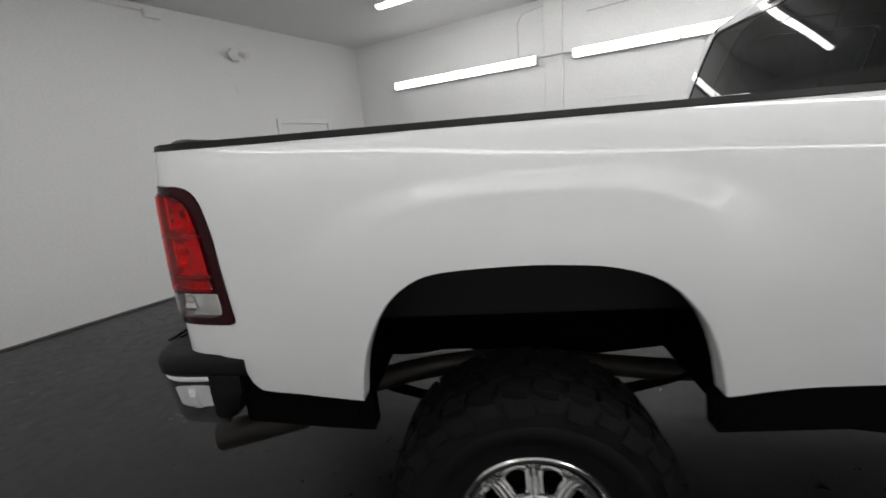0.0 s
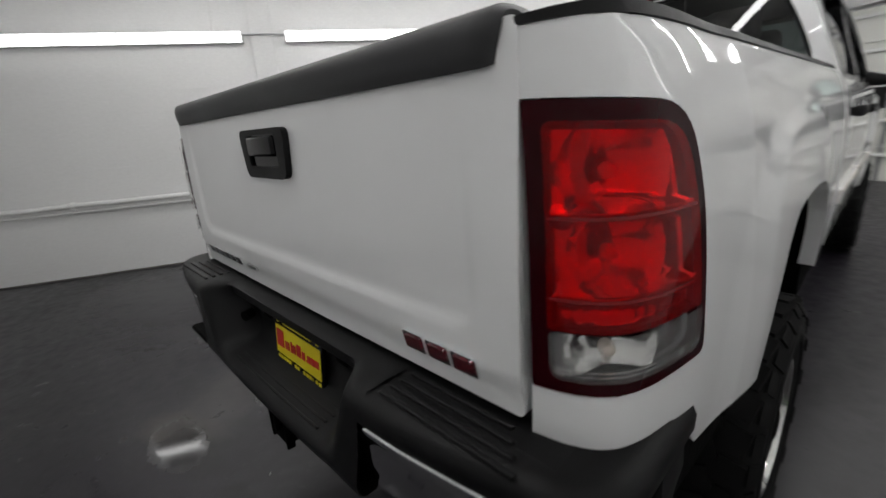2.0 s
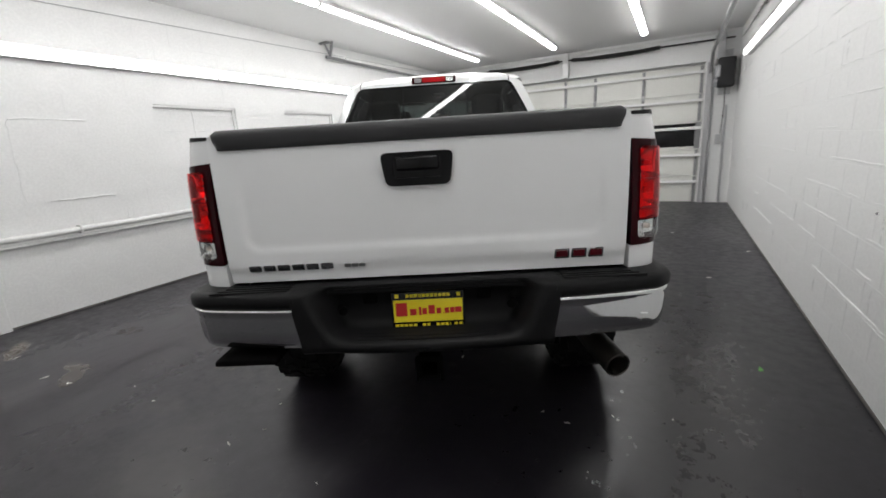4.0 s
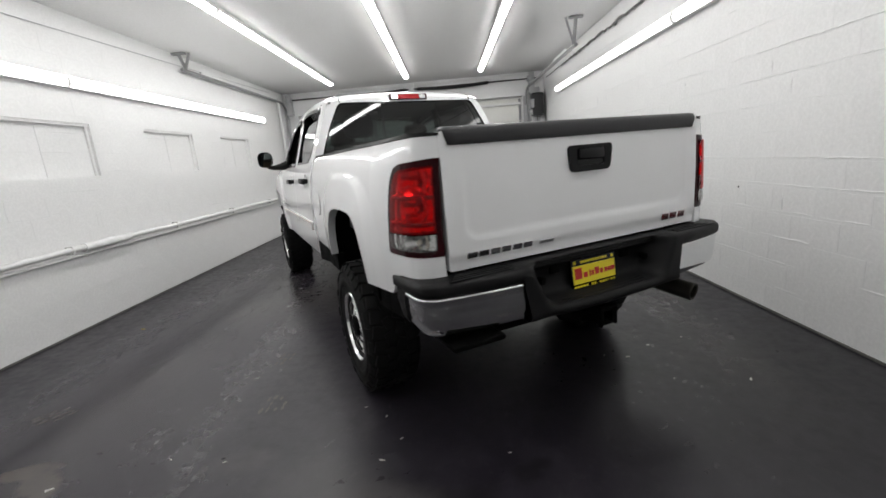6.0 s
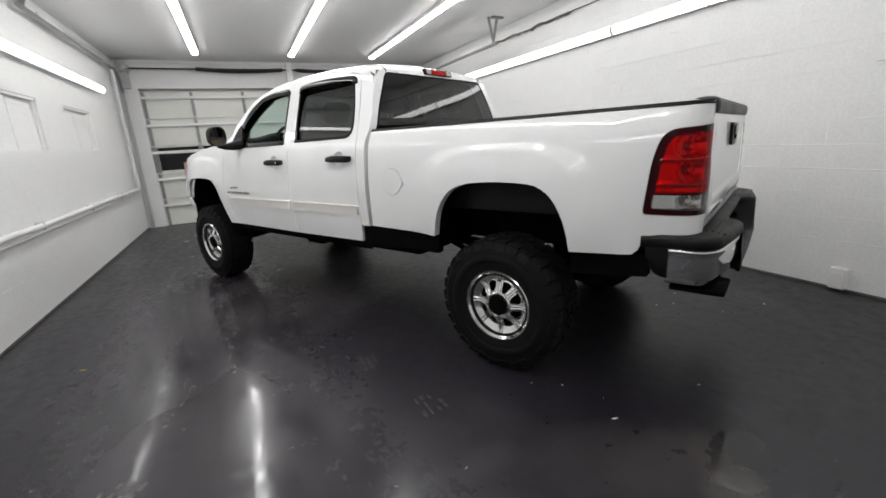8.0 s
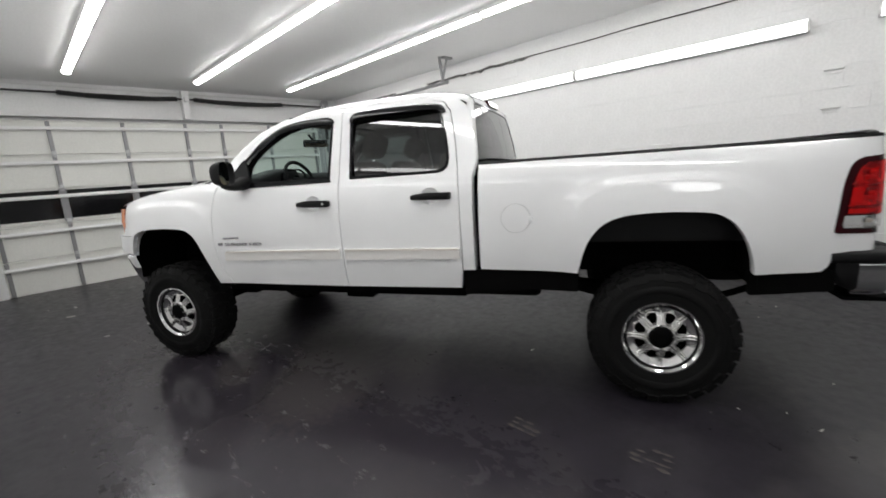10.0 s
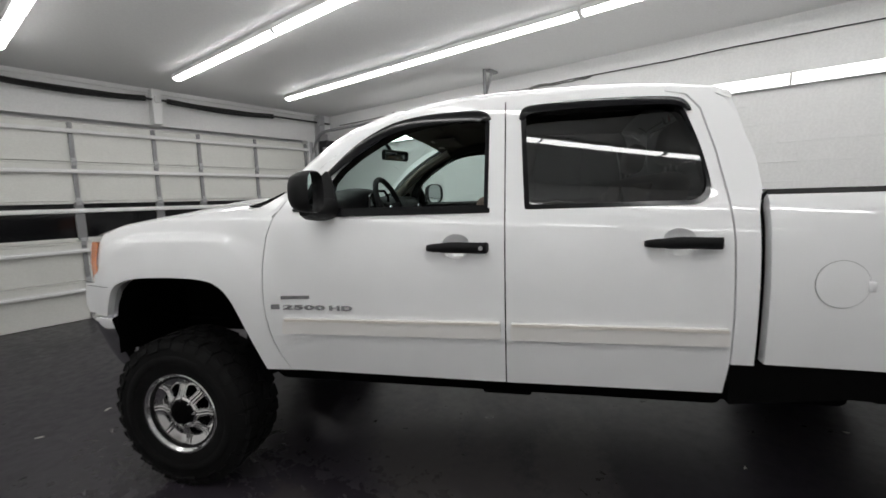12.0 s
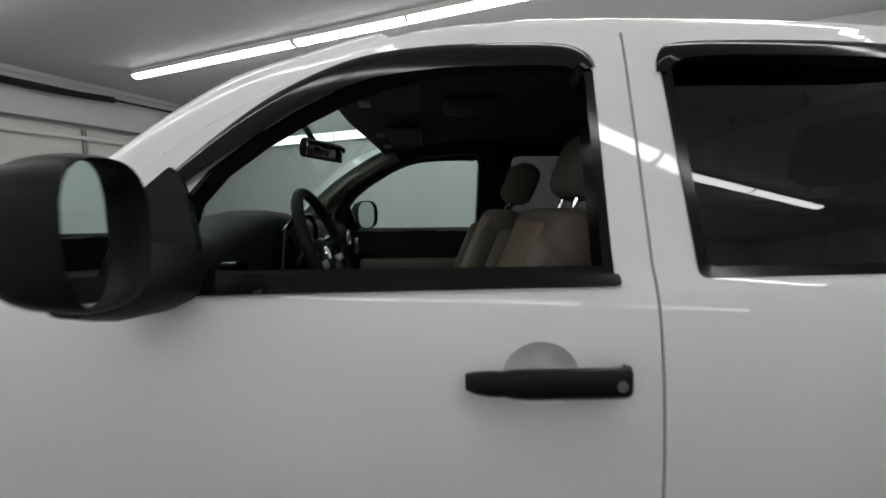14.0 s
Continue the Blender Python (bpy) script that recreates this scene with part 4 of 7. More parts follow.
R_ARCH = [(0.583, 0.822), (0.597, 0.915), (0.625, 1.005), (0.675, 1.095), (0.74, 1.15), (0.82, 1.176), (1.0, 1.185), (1.12, 1.182), (1.24, 1.17), (1.352, 1.13), (1.434, 1.046), (1.48, 0.945), (1.51, 0.82)]
R_ARCH = smooth_curve(R_ARCH, 3)
F_ARCH = [(4.38, 0.698), (4.44, 0.84), (4.5, 0.975), (4.55, 1.07), (4.61, 1.13), (4.7, 1.162), (4.9, 1.172), (5.1, 1.165), (5.22, 1.14), (5.295, 1.1), (5.335, 1.02), (5.362, 0.945)]
F_ARCH = smooth_curve(F_ARCH, 3)
LAMP = rounded([(-0.092, 1.032), (0.24, 1.04), (0.212, 1.3), (0.172, 1.425), (-0.092, 1.442)], [0.005, 0.02, 0.05, 0.075, 0.005], 6)

# bedsides
bed_outline = [(-0.092, 0.945), (0.16, 0.945), (0.2, 0.935), (0.235, 0.9), (0.25, 0.86), (0.275, 0.836), (0.33, 0.83), (0.5, 0.826)] + R_ARCH + [(1.6, 0.826), (2.13, 0.836), (2.124, 1.527), (1.0, 1.534), (0.12, 1.534), (0.04, 1.53), (-0.092, 1.53)]
sides = both("bedside", lambda bm: sheet(bm, bed_outline, bed_side(), 0.0105, [LAMP], 0.05), paint, "glossy white bedside panel with a flared arch")
both("rail_cap", lambda bm: sheet(bm, rounded([(-0.08, 1.526), (2.124, 1.524), (2.124, 1.534), (2.124, 1.54), (0.06, 1.543), (-0.08, 1.537)], 0.004), bed_side(0.004), 0.05, rim=0.15), black_plastic, "black plastic cap on the bed rail", sides)
both("lower_valance", lambda bm: sheet(bm, rounded([(1.5, 0.822), (1.512, 0.69), (1.83, 0.7), (1.9, 0.69), (2.25, 0.65), (2.25, 0.835)], 0.01), flat_side(0.96), 0.1, rim=0.05), under, "black lower valance panel", sides)
both("lower_valance", lambda bm: sheet(bm, rounded([(0.2, 0.84), (0.2, 0.725), (0.45, 0.7), (0.59, 0.69), (0.588, 0.823)], 0.01), flat_side(0.945), 0.1, rim=0.05), under, "black lower valance panel", sides)
# added black sheet that stands in for the shade between cab and bed
both("gap_shade_sheet", lambda bm: sheet(bm, [(2.115, 0.84), (2.18, 0.84), (2.18, 1.5), (2.115, 1.5)], flat_side(0.88), 0.2, rim=0.02), under, "black sheet standing in for shade between cab and bed")


def disc_outline(y, z, r, n=36):
    return [(y + r * math.cos(2 * math.pi * k / n), z + r * math.sin(2 * math.pi * k / n)) for k in range(n)]


bm = bmesh.new()
sheet(bm, disc_outline(1.885, 1.172, 0.091), bed_side(0.0035), 0.03, rim=0.012)
part("fuel_door", bm, paint, sides[0], "round white fuel door")
bm = bmesh.new()
tube_path(bm, [bed_side(0.0012)(1.885 + 0.0925 * math.cos(2 * math.pi * k / 48), 1.172 + 0.0925 * math.sin(2 * math.pi * k / 48)) for k in range(48)], 0.001, 5, closed=True)
part("fuel_door_gap", bm, seam_grey, sides[0])
bm = bmesh.new()
c = bed_side(0.004)(1.79, 1.165)
box(bm, c - Vector((0.006, 0.012, 0.02)), c + Vector((0.006, 0.012, 0.02)), 0.005)
part("finger_notch", bm, paint, sides[0])

# tail lamps
for k, s in enumerate((-1, 1)):
    lamp = new("taillight")
    lamp.parent = truck
    tagged(lamp, "red wraparound taillight with a clear reversing lens")

    def piece(name, outline, out, mat, rim=0.02, label="", step=0.03):
        bm = bmesh.new()
        sheet(bm, outline, bed_side(out), step, rim=rim)
        if s > 0:
            mirror_bm(bm)
        ob = finish(bm, name, mat, lamp)
        return tagged(ob, label)

    def ring(outline, d):
        cx, cz = 0.05, 1.24
        return [(cx + (a - cx) * d[0], cz + (b - cz) * d[1]) for a, b in outline]

    up = rounded([(-0.062, 1.137), (0.192, 1.14), (0.174, 1.29), (0.14, 1.402), (-0.06, 1.413)], [0.004, 0.004, 0.04, 0.06, 0.015], 6)
    dn = rounded([(-0.06, 1.06), (0.208, 1.066), (0.2, 1.133), (-0.062, 1.13)], [0.02, 0.03, 0.004, 0.004], 4)
    bm = bmesh.new()
    sheet(bm, ring(LAMP, (0.985, 0.99)), bed_side(0.004), 0.03, [ring(up, (0.97, 0.985)), dn], 0.03)
    if s > 0:
        mirror_bm(bm)
    tagged(finish(bm, "bezel", dark_red, lamp), "dark red lamp bezel")
    piece("red_lens", up, 0.013, red_lens, 0, "bright red lens", 0.02)
    piece("clear_lens", dn, 0.011, clear_lens, 0, "clear reversing lens", 0.02)

    def bowls(a, b):
        """Two deep round bowls above, a ribbed strip, and a shallow bowl for the reversing lamp."""
        deep = 0.012
        for zc, r in ((1.347, 0.066), (1.24, 0.056), (1.098, 0.05)):
            q = math.hypot((a - 0.035) / 1.35, b - zc) / r
            if q < 1:
                deep = 0.014 + 0.05 * (1 - q * q)
        if abs(b - 1.293) < 0.008 or abs(b - 1.183) < 0.007:
            deep = 0.004
        if 1.137 < b < 1.176:
            deep = 0.01 + 0.0012 * math.sin(a * 300)
        return bed_side(0.008 - deep)(a, b)

    bm = bmesh.new()
    sheet(bm, [(-0.058, 1.064), (0.2, 1.07), (0.178, 1.29), (0.14, 1.392), (-0.056, 1.402)], bowls, 0.0085, rim=0)
    if s > 0:
        mirror_bm(bm)
    tagged(finish(bm, "reflector", reflector, lamp, angle=50), "silvered reflector behind the lens")
    for zc in (1.347, 1.24, 1.098):
        a, b = bed_side(-0.052)(0.035, zc), bed_side(-0.012)(0.03, zc)
        bm = bmesh.new()
        cyl(bm, a, a.lerp(b, 0.35), 0.014, 0.012, n=16)
        if s > 0:
            mirror_bm(bm)
        tagged(finish(bm, "socket", socket_dark, lamp), "dark bulb socket")
        bm = bmesh.new()
        tube_path(bm, [a.lerp(b, 0.35), a.lerp(b, 0.6), a.lerp(b, 0.9), a.lerp(b, 1.0)], [0.01, 0.0125, 0.009, 0.002], 12)
        if s > 0:
            mirror_bm(bm)
        tagged(finish(bm, "bulb", bulb_glass, lamp), "small glass bulb")
    for z in (1.293, 1.183):
        piece("lens_seam", [(-0.058, z - 0.0022), (0.165, z - 0.0018), (0.165, z + 0.0022), (-0.058, z + 0.0018)], 0.0142, deep_red, 0.003)
    for z in (1.072, 1.079):
        piece("lens_rib", [(-0.05, z - 0.0012), (0.195, z + 0.004 - 0.0012), (0.195, z + 0.004 + 0.0012), (-0.05, z + 0.0012)], 0.0125, clear_lens, 0.002)


# tailgate
def gate(out=0.0):
    def fn(x, z):
        y = -0.004 * math.cos(x * 1.9)
        # the lower band and the side flanges stand proud of the field, along a rounded crease
        dx, dz = abs(x) - 0.64, 1.15 - z
        d = math.hypot(max(dx, 0.0), max(dz, 0.0)) + min(max(dx, dz), 0.0) - 0.06
        y -= 0.007 * ease(-0.016, 0.012, d) * ease(1.5, 1.2, z)
        y += 0.010 * ease(1.035, 0.985, z)
        return Vector((x, y - out, z))
    return fn


bm = bmesh.new()
gate_outline = rounded([(-0.789, 0.958), (0.789, 0.958), (0.795, 1.54), (-0.795, 1.54)], 0.012)
sheet(bm, gate_outline, gate(), 0.013, rim=-0.05)
tailgate = part("tailgate", bm, paint, truck, "glossy white tailgate")


bm = bmesh.new()
prof = smooth_curve([(-0.010, 1.484), (-0.015, 1.505), (-0.014, 1.535), (0.0, 1.556), (0.04, 1.562), (0.09, 1.556)], 4)
prof = [(p[0], p[1]) for p in prof]
xs = [-0.766, -0.762, -0.75] + [-0.72 + 0.08 * k for k in range(19)] + [0.75, 0.762, 0.766]
rows = []
for x in xs:
    k = min(1.0, (0.766 - abs(x)) / 0.017 + 0.25)
    rows.append([bm.verts.new((x * (1 + 0.012 * ease(1.5, 1.56, z)) - math.copysign(0.008, x) * (1 - ease(1.484, 1.53, z)), 0.005 + (y - 0.005) * (0.3 + 0.7 * k), 1.5 + (z - 1.5) * (0.75 + 0.25 * k))) for y, z in prof])
for a, b in zip(rows, rows[1:]):
    for k in range(len(prof) - 1):
        bm.faces.new((a[k], a[k + 1], b[k + 1], b[k]))
for r in (rows[0], rows[-1]):
    lowv = [bm.verts.new((v.co.x, 0.05, 1.49)) for v in r[:1]]
    bm.faces.new([*r, lowv[0]])
part("spoiler_cap", bm, grey_plastic, tailgate, "charcoal plastic cap along the tailgate top")

handle = new("tailgate_handle")
handle.parent = truck
tagged(handle, "black tailgate handle in a rounded bezel")
bm = bmesh.new()
hole = rounded([(-0.088, 1.345), (0.088, 1.345), (0.088, 1.427), (-0.088, 1.427)], 0.012)
sheet(bm, rounded([(-0.122, 1.316), (0.122, 1.316), (0.139, 1.441), (-0.139, 1.441)], 0.028), gate(0.016), 0.03, [hole], -0.03)
part("bezel", bm, black_plastic, handle)
bm = bmesh.new()
box(bm, (-0.1, -0.013, 1.335), (0.1, -0.008, 1.435))
box(bm, (-0.08, -0.028, 1.372), (0.08, -0.006, 1.424), 0.009, 3)
part("paddle", bm, gloss_black, handle)


def bars(name, items, fn, mat, parent, thick, label, outer=None):
    """Plain raised bars (a0, b0, a1, b1) on a surface."""
    for a0, b0, a1, b1, *slant in items:
        sl = slant[0] if slant else 0.0
        bm = bmesh.new()
        sheet(bm, rounded([(a0, b0), (a1, b0), (a1 + sl, b1), (a0 + sl, b1)], 0.003, 2), fn, 0.05, rim=thick)
        part(name, bm, mat, parent, label)


word = [(-0.706 + 0.0585 * k, 1.004, -0.706 + 0.0585 * k + 0.05, 1.03) for k in range(6)]
bars("maker_badge", word, gate(0.007), chrome, tailgate, -0.007, "chrome badge bar")
bars("trim_badge", [(-0.318 + 0.029 * k, 1.007, -0.318 + 0.029 * k + 0.024, 1.021) for k in range(3)], gate(0.006), dull_chrome, tailgate, -0.006, "small chrome badge bar")
blocks = [(0.513 + 0.066 * k, 0.998, 0.513 + 0.066 * k + 0.058, 1.038) for k in range(3)]
bars("badge_surround", blocks, gate(0.006), chrome, tailgate, -0.006, "chrome badge surround")
bars("badge_insert", [(a + 0.007, b + 0.007, c - 0.007, d - 0.007) for a, b, c, d in blocks], gate(0.008), badge_red, tailgate, -0.003, "dark red badge insert")

# bed box
liner_bed = new("bed_liner")
liner_bed.parent = truck
tagged(liner_bed, "black bed liner")
for nm, lo, hi in (("bed_floor", (-0.8, 0.06, 0.98), (0.8, 2.04, 1.02)), ("bed_wall", (-0.84, 0.06, 1.0), (-0.78, 2.1, 1.5)), ("bed_wall", (0.78, 0.06, 1.0), (0.84, 2.1, 1.5)), ("bed_wall", (-0.78, 2.04, 1.0), (0.78, 2.1, 1.52)), ("gate_liner", (-0.79, 0.03, 0.97), (0.79, 0.06, 1.5))):
    bm = bmesh.new()
    box(bm, lo, hi)
    part(nm, bm, black_plastic, liner_bed, smooth=False)
# white panel coloured black, so the gap to the cab looks shaded
bm = bmesh.new()
box(bm, (-0.9, 2.085, 0.84), (0.9, 2.112, 1.515))
part("bed_front_panel", bm, under, truck, smooth=False)

# ---- rear bumper ----
bumper = new("rear_bumper")
bumper.parent = truck
tagged(bumper, "black step bumper with chrome ends")


def sweep(bm, plan, zprof):
    """Sweeps a (outset, z) profile along a plan line of (x, y)."""
    rows = []
    n = len(plan)
    for i, p in enumerate(plan):
        d = Vector(plan[min(i + 1, n - 1)]) - Vector(plan[max(i - 1, 0)])
        nrm = Vector((d.y, -d.x)).normalized()
        rows.append([bm.verts.new((p[0] + nrm.x * o, p[1] + nrm.y * o, z)) for o, z in zprof])
    k = len(zprof)
    for a, b in zip(rows, rows[1:]):
        for j in range(k):
            bm.faces.new((a[j], a[(j + 1) % k], b[(j + 1) % k], b[j]))
    bm.faces.new(rows[0])
    bm.faces.new(rows[-1][::-1])


CORNER_L = [(-0.955, 0.125), (-0.953, 0.02), (-0.938, -0.03), (-0.895, -0.068), (-0.84, -0.085), (-0.75, -0.1), (-0.62, -0.117), (-0.53, -0.125), (-0.476, -0.128)]
plan_l = smooth_curve(CORNER_L, 6)
plan_r = [(-x, y) for x, y in reversed(plan_l)]
for plan in (plan_l, plan_r):
    bm = bmesh.new()
    sweep(bm, plan, [(0.0, 0.884), (0.007, 0.879), (0.009, 0.871), (0.005, 0.862), (0.003, 0.84), (0.0, 0.79), (-0.004, 0.75), (-0.012, 0.722), (-0.028, 0.706), (-0.05, 0.715), (-0.03, 0.88)])
    # the inner end slopes inwards to the bottom
    for v in bm.verts:
        if abs(v.co.x) < 0.6:
            v.co.x -= math.copysign(0.026 * (0.6 - abs(v.co.x)) / 0.124 * ease(0.70, 0.88, v.co.z) * -1.0, v.co.x)
    part("chrome_end", bm, chrome, bumper, "scuffed chrome bumper end", angle=50)
PAD_L = [(-0.968, 0.235), (-0.968, 0.1), (-0.966, 0.02), (-0.95, -0.038), (-0.902, -0.08), (-0.845, -0.096), (-0.75, -0.111), (-0.62, -0.128), (-0.53, -0.134), (-0.495, -0.136)]
whole = smooth_curve(PAD_L, 5)
for sgn in (-1, 1):
    bm = bmesh.new()
    pl = whole if sgn < 0 else [(-x, y) for x, y in reversed(whole)]
    sweep(bm, pl, [(-0.12, 0.942), (-0.03, 0.944), (-0.012, 0.941), (-0.002, 0.934), (0.004, 0.922), (0.003, 0.892), (-0.004, 0.884), (-0.12, 0.884)])
    part("top_pad", bm, black_plastic, bumper, "ribbed black step pad", angle=50)
    # the black end wraps down the side in front of the chrome
    bm = bmesh.new()
    rows = []
    for y, z0 in ((0.112, 0.735), (0.14, 0.735), (0.17, 0.748), (0.193, 0.778), (0.205, 0.82), (0.21, 0.87)):
        rows.append([bm.verts.new((sgn * x, y + dy, z)) for x, dy, z in ((0.85, 0.0, 0.886), (0.964, 0.0, 0.886), (0.966, 0.0, 0.83), (0.962, 0.0, z0 + 0.02), (0.95, 0.0, z0), (0.85, 0.0, z0))])
    for p, q in zip(rows, rows[1:]):
        for k in range(5):
            bm.faces.new((p[k], p[k + 1], q[k + 1], q[k]))
    bm.faces.new(rows[0])
    bm.faces.new(rows[-1][::-1])
    part("end_cap", bm, black_plastic, bumper, "black bumper end cap", angle=50)
bm = bmesh.new()
box(bm, (-0.88, -0.05, 0.905), (0.88, 0.03, 0.944), 0.006)
part("step_deck", bm, black_plastic, bumper, smooth=False)
for k in range(4):
    for x0, x1 in ((-0.84 + 0.02 * k, -0.53), (0.53, 0.84 - 0.02 * k)):
        bm = bmesh.new()
        box(bm, (x0, -0.098 + 0.026 * k, 0.941), (x1, -0.087 + 0.026 * k, 0.949), 0.003)
        part("step_rib", bm, black_plastic, bumper, smooth=False)
# moulded centre: the deck falls into a scooped step between two rounded cheeks
SCOOP = [(-0.005, 0.947), (-0.04, 0.947), (-0.056, 0.942), (-0.056, 0.93), (-0.03, 0.912), (-0.004, 0.885), (0.004, 0.84), (0.002, 0.79), (-0.012, 0.762), (-0.04, 0.751), (-0.1, 0.745), (-0.138, 0.741), (-0.149, 0.731), (-0.149, 0.71), (-0.13, 0.694), (-0.02, 0.694)]
CHEEK = [(-0.005, 0.947), (-0.07, 0.948), (-0.112, 0.946), (-0.131, 0.938), (-0.138, 0.925), (-0.14, 0.9), (-0.141, 0.87), (-0.142, 0.84), (-0.143, 0.81), (-0.144, 0.785), (-0.145, 0.765), (-0.147, 0.745), (-0.149, 0.728), (-0.148, 0.71), (-0.13, 0.694), (-0.02, 0.694)]


def centre(x, i):
    u = i / (len(SCOOP) - 1)
    k = ease(0.475 - 0.055 * ease(0.15, 0.65, u), 0.375 - 0.055 * ease(0.15, 0.65, u), abs(x))
    a, b = CHEEK[i], SCOOP[i]
    sag = 0.012 * (1 - (x / 0.4) ** 2) * k * ease(0.5, 0.75, u)
    x *= 1 - 0.055 * ease(0.25, 0.8, u)
    return Vector((x, a[0] + (b[0] - a[0]) * k, a[1] + (b[1] - a[1]) * k - sag))


bm = bmesh.new()
grid(bm, [-0.512 + 0.0128 * k for k in range(81)], list(range(len(SCOOP))), centre)
part("centre_step", bm, black_plastic, bumper, "black moulded centre step", angle=55)
for k in range(4):
    bm = bmesh.new()
    tube_path(bm, [(-0.27 + 0.06 * j, -0.118 + 0.024 * k, 0.7455 - 0.012 * (1 - ((-0.27 + 0.06 * j) / 0.4) ** 2) + 0.0025 * k) for j in range(10)], 0.004, 5)
    part("tread_rib", bm, black_plastic, bumper)
for x in (-0.31, 0.31):
    bm = bmesh.new()
    box(bm, (x * 0.75 - 0.03, -0.012, 0.845), (x * 0.75 + 0.03, 0.01, 0.89), 0.008)
    part("plate_lamp", bm, under, bumper)
    bm = bmesh.new()
    cyl(bm, (x * 1.12, -0.02, 0.835), (x * 1.08, -0.05, 0.835), 0.018, n=14)
    part("plug", bm, under, bumper)

plate = new("license_plate")
plate.parent = truck
tagged(plate, "yellow dealer plate in a black frame")
P_M = Matrix.Translation((0.003, -0.018, 0.812)) @ Euler((radians(-6), 0, 0)).to_matrix().to_4x4()
bm = bmesh.new()
box(bm, (-0.148, -0.008, -0.08), (0.148, 0.008, 0.08), 0.005, m=P_M)
part("frame", bm, gloss_black, plate)
bm = bmesh.new()
box(bm, (-0.14, -0.0105, -0.045), (0.14, -0.004, 0.047), 0.001, m=P_M)
part("plate_face", bm, plate_yellow, plate, "yellow plate face", smooth=False)
for a, w, h, dz in ((-0.105, 0.05, 0.055, 0.008), (-0.058, 0.03, 0.026, -0.004), (-0.03, 0.014, 0.034, 0.0), (-0.012, 0.022, 0.026, -0.002), (0.017, 0.03, 0.036, 0.004), (0.046, 0.022, 0.024, -0.002), (0.064, 0.006, 0.006, -0.01), (0.078, 0.022, 0.022, -0.002), (0.1, 0.022, 0.022, -0.001), (0.124, 0.03, 0.022, 0.0)):
    bm = bmesh.new()
    box(bm, (a - w / 2, -0.0125, dz - h / 2), (a + w / 2 - 0.004, -0.01, dz + h / 2), 0.001, m=P_M)
    part("script_bar", bm, plate_red, plate, "red bar", smooth=False)
yellow = []
for k, w in enumerate((0.018, 0.018, 0.018, 0.018, 0.018, 0, 0.018, 0.016, 0, 0.017, 0.018, 0.017, 0.008, 0.017, 0.018)):
    if w:
        a = -0.136 + k * 0.0185
        yellow.append((a, a + w - 0.004, -0.072, -0.053))
for k in range(11):
    a = -0.088 + k * 0.0165
    yellow.append((a, a + 0.0125, 0.056, 0.07))
for a in (-0.125, 0.125):
    yellow.append((a - 0.008, a + 0.008, 0.055, 0.072))
for a, b, c, d in yellow:
    bm = bmesh.new()
    box(bm, (a, -0.0095, c), (b, -0.0075, d), 0.001, m=P_M)
    part("lettering_bar", bm, plate_yellow, plate, "", smooth=False)

# hanging bump step and hitch
bm = bmesh.new()
box(bm, (-0.86, -0.12, 0.645), (-0.6, 0.12, 0.672), 0.012)
box(bm, (-0.8, 0.0, 0.66), (-0.77, 0.06, 0.76), 0.005)
part("corner_step", bm, under, truck, "black fold-down corner step")
bm = bmesh.new()
box(bm, (-0.55, 0.05, 0.6), (0.55, 0.13, 0.68), 0.01)
hitch = part("hitch_receiver", bm, under, truck, "black tow hitch receiver")
bm = bmesh.new()
o, i_ = 0.042, 0.03
for lo, hi in (((-o, -0.12, 0.56), (-i_, 0.1, 0.56 + 2 * o)), ((i_, -0.12, 0.56), (o, 0.1, 0.56 + 2 * o)), ((-i_, -0.12, 0.56), (i_, 0.1, 0.572)), ((-i_, -0.12, 0.56 + 2 * o - 0.012), (i_, 0.1, 0.56 + 2 * o))):
    box(bm, lo, hi, 0.002)
box(bm, (-0.055, -0.125, 0.552), (-0.042, -0.1, 0.652), 0.004)
box(bm, (0.042, -0.125, 0.552), (0.055, -0.1, 0.652), 0.004)
box(bm, (-0.05, -0.125, 0.644), (0.05, -0.1, 0.656), 0.004)
box(bm, (-i_, 0.05, 0.57), (i_, 0.08, 0.63))
part("receiver_tube", bm, under, hitch)

# exhaust
bm = bmesh.new()
ex = [(0.5, 2.4, 0.6), (0.52, 1.7, 0.62), (0.56, 1.0, 0.7), (0.6, 0.6, 0.68), (0.69, 0.25, 0.595), (0.765, -0.04, 0.54)]
tube_path(bm, smooth_curve(ex, 4), 0.04, 16, caps=False)
part("exhaust_pipe", bm, pipe_steel, truck, "long steel exhaust pipe")
bm = bmesh.new()
d = Vector((0.075, -0.36, -0.055)).normalized()
e1 = Vector((0.765, -0.04, 0.54))
q = d.to_track_quat("Z", "Y").to_matrix().to_4x4()
lathe(bm, [(0.041, -0.34), (0.052, -0.3), (0.054, 0.0), (0.05, 0.004), (0.046, 0.0), (0.046, -0.3)], Matrix.Translation(e1) @ q, 28)
part("exhaust_tip", bm, pipe_steel, truck, "flared dull steel exhaust tip")

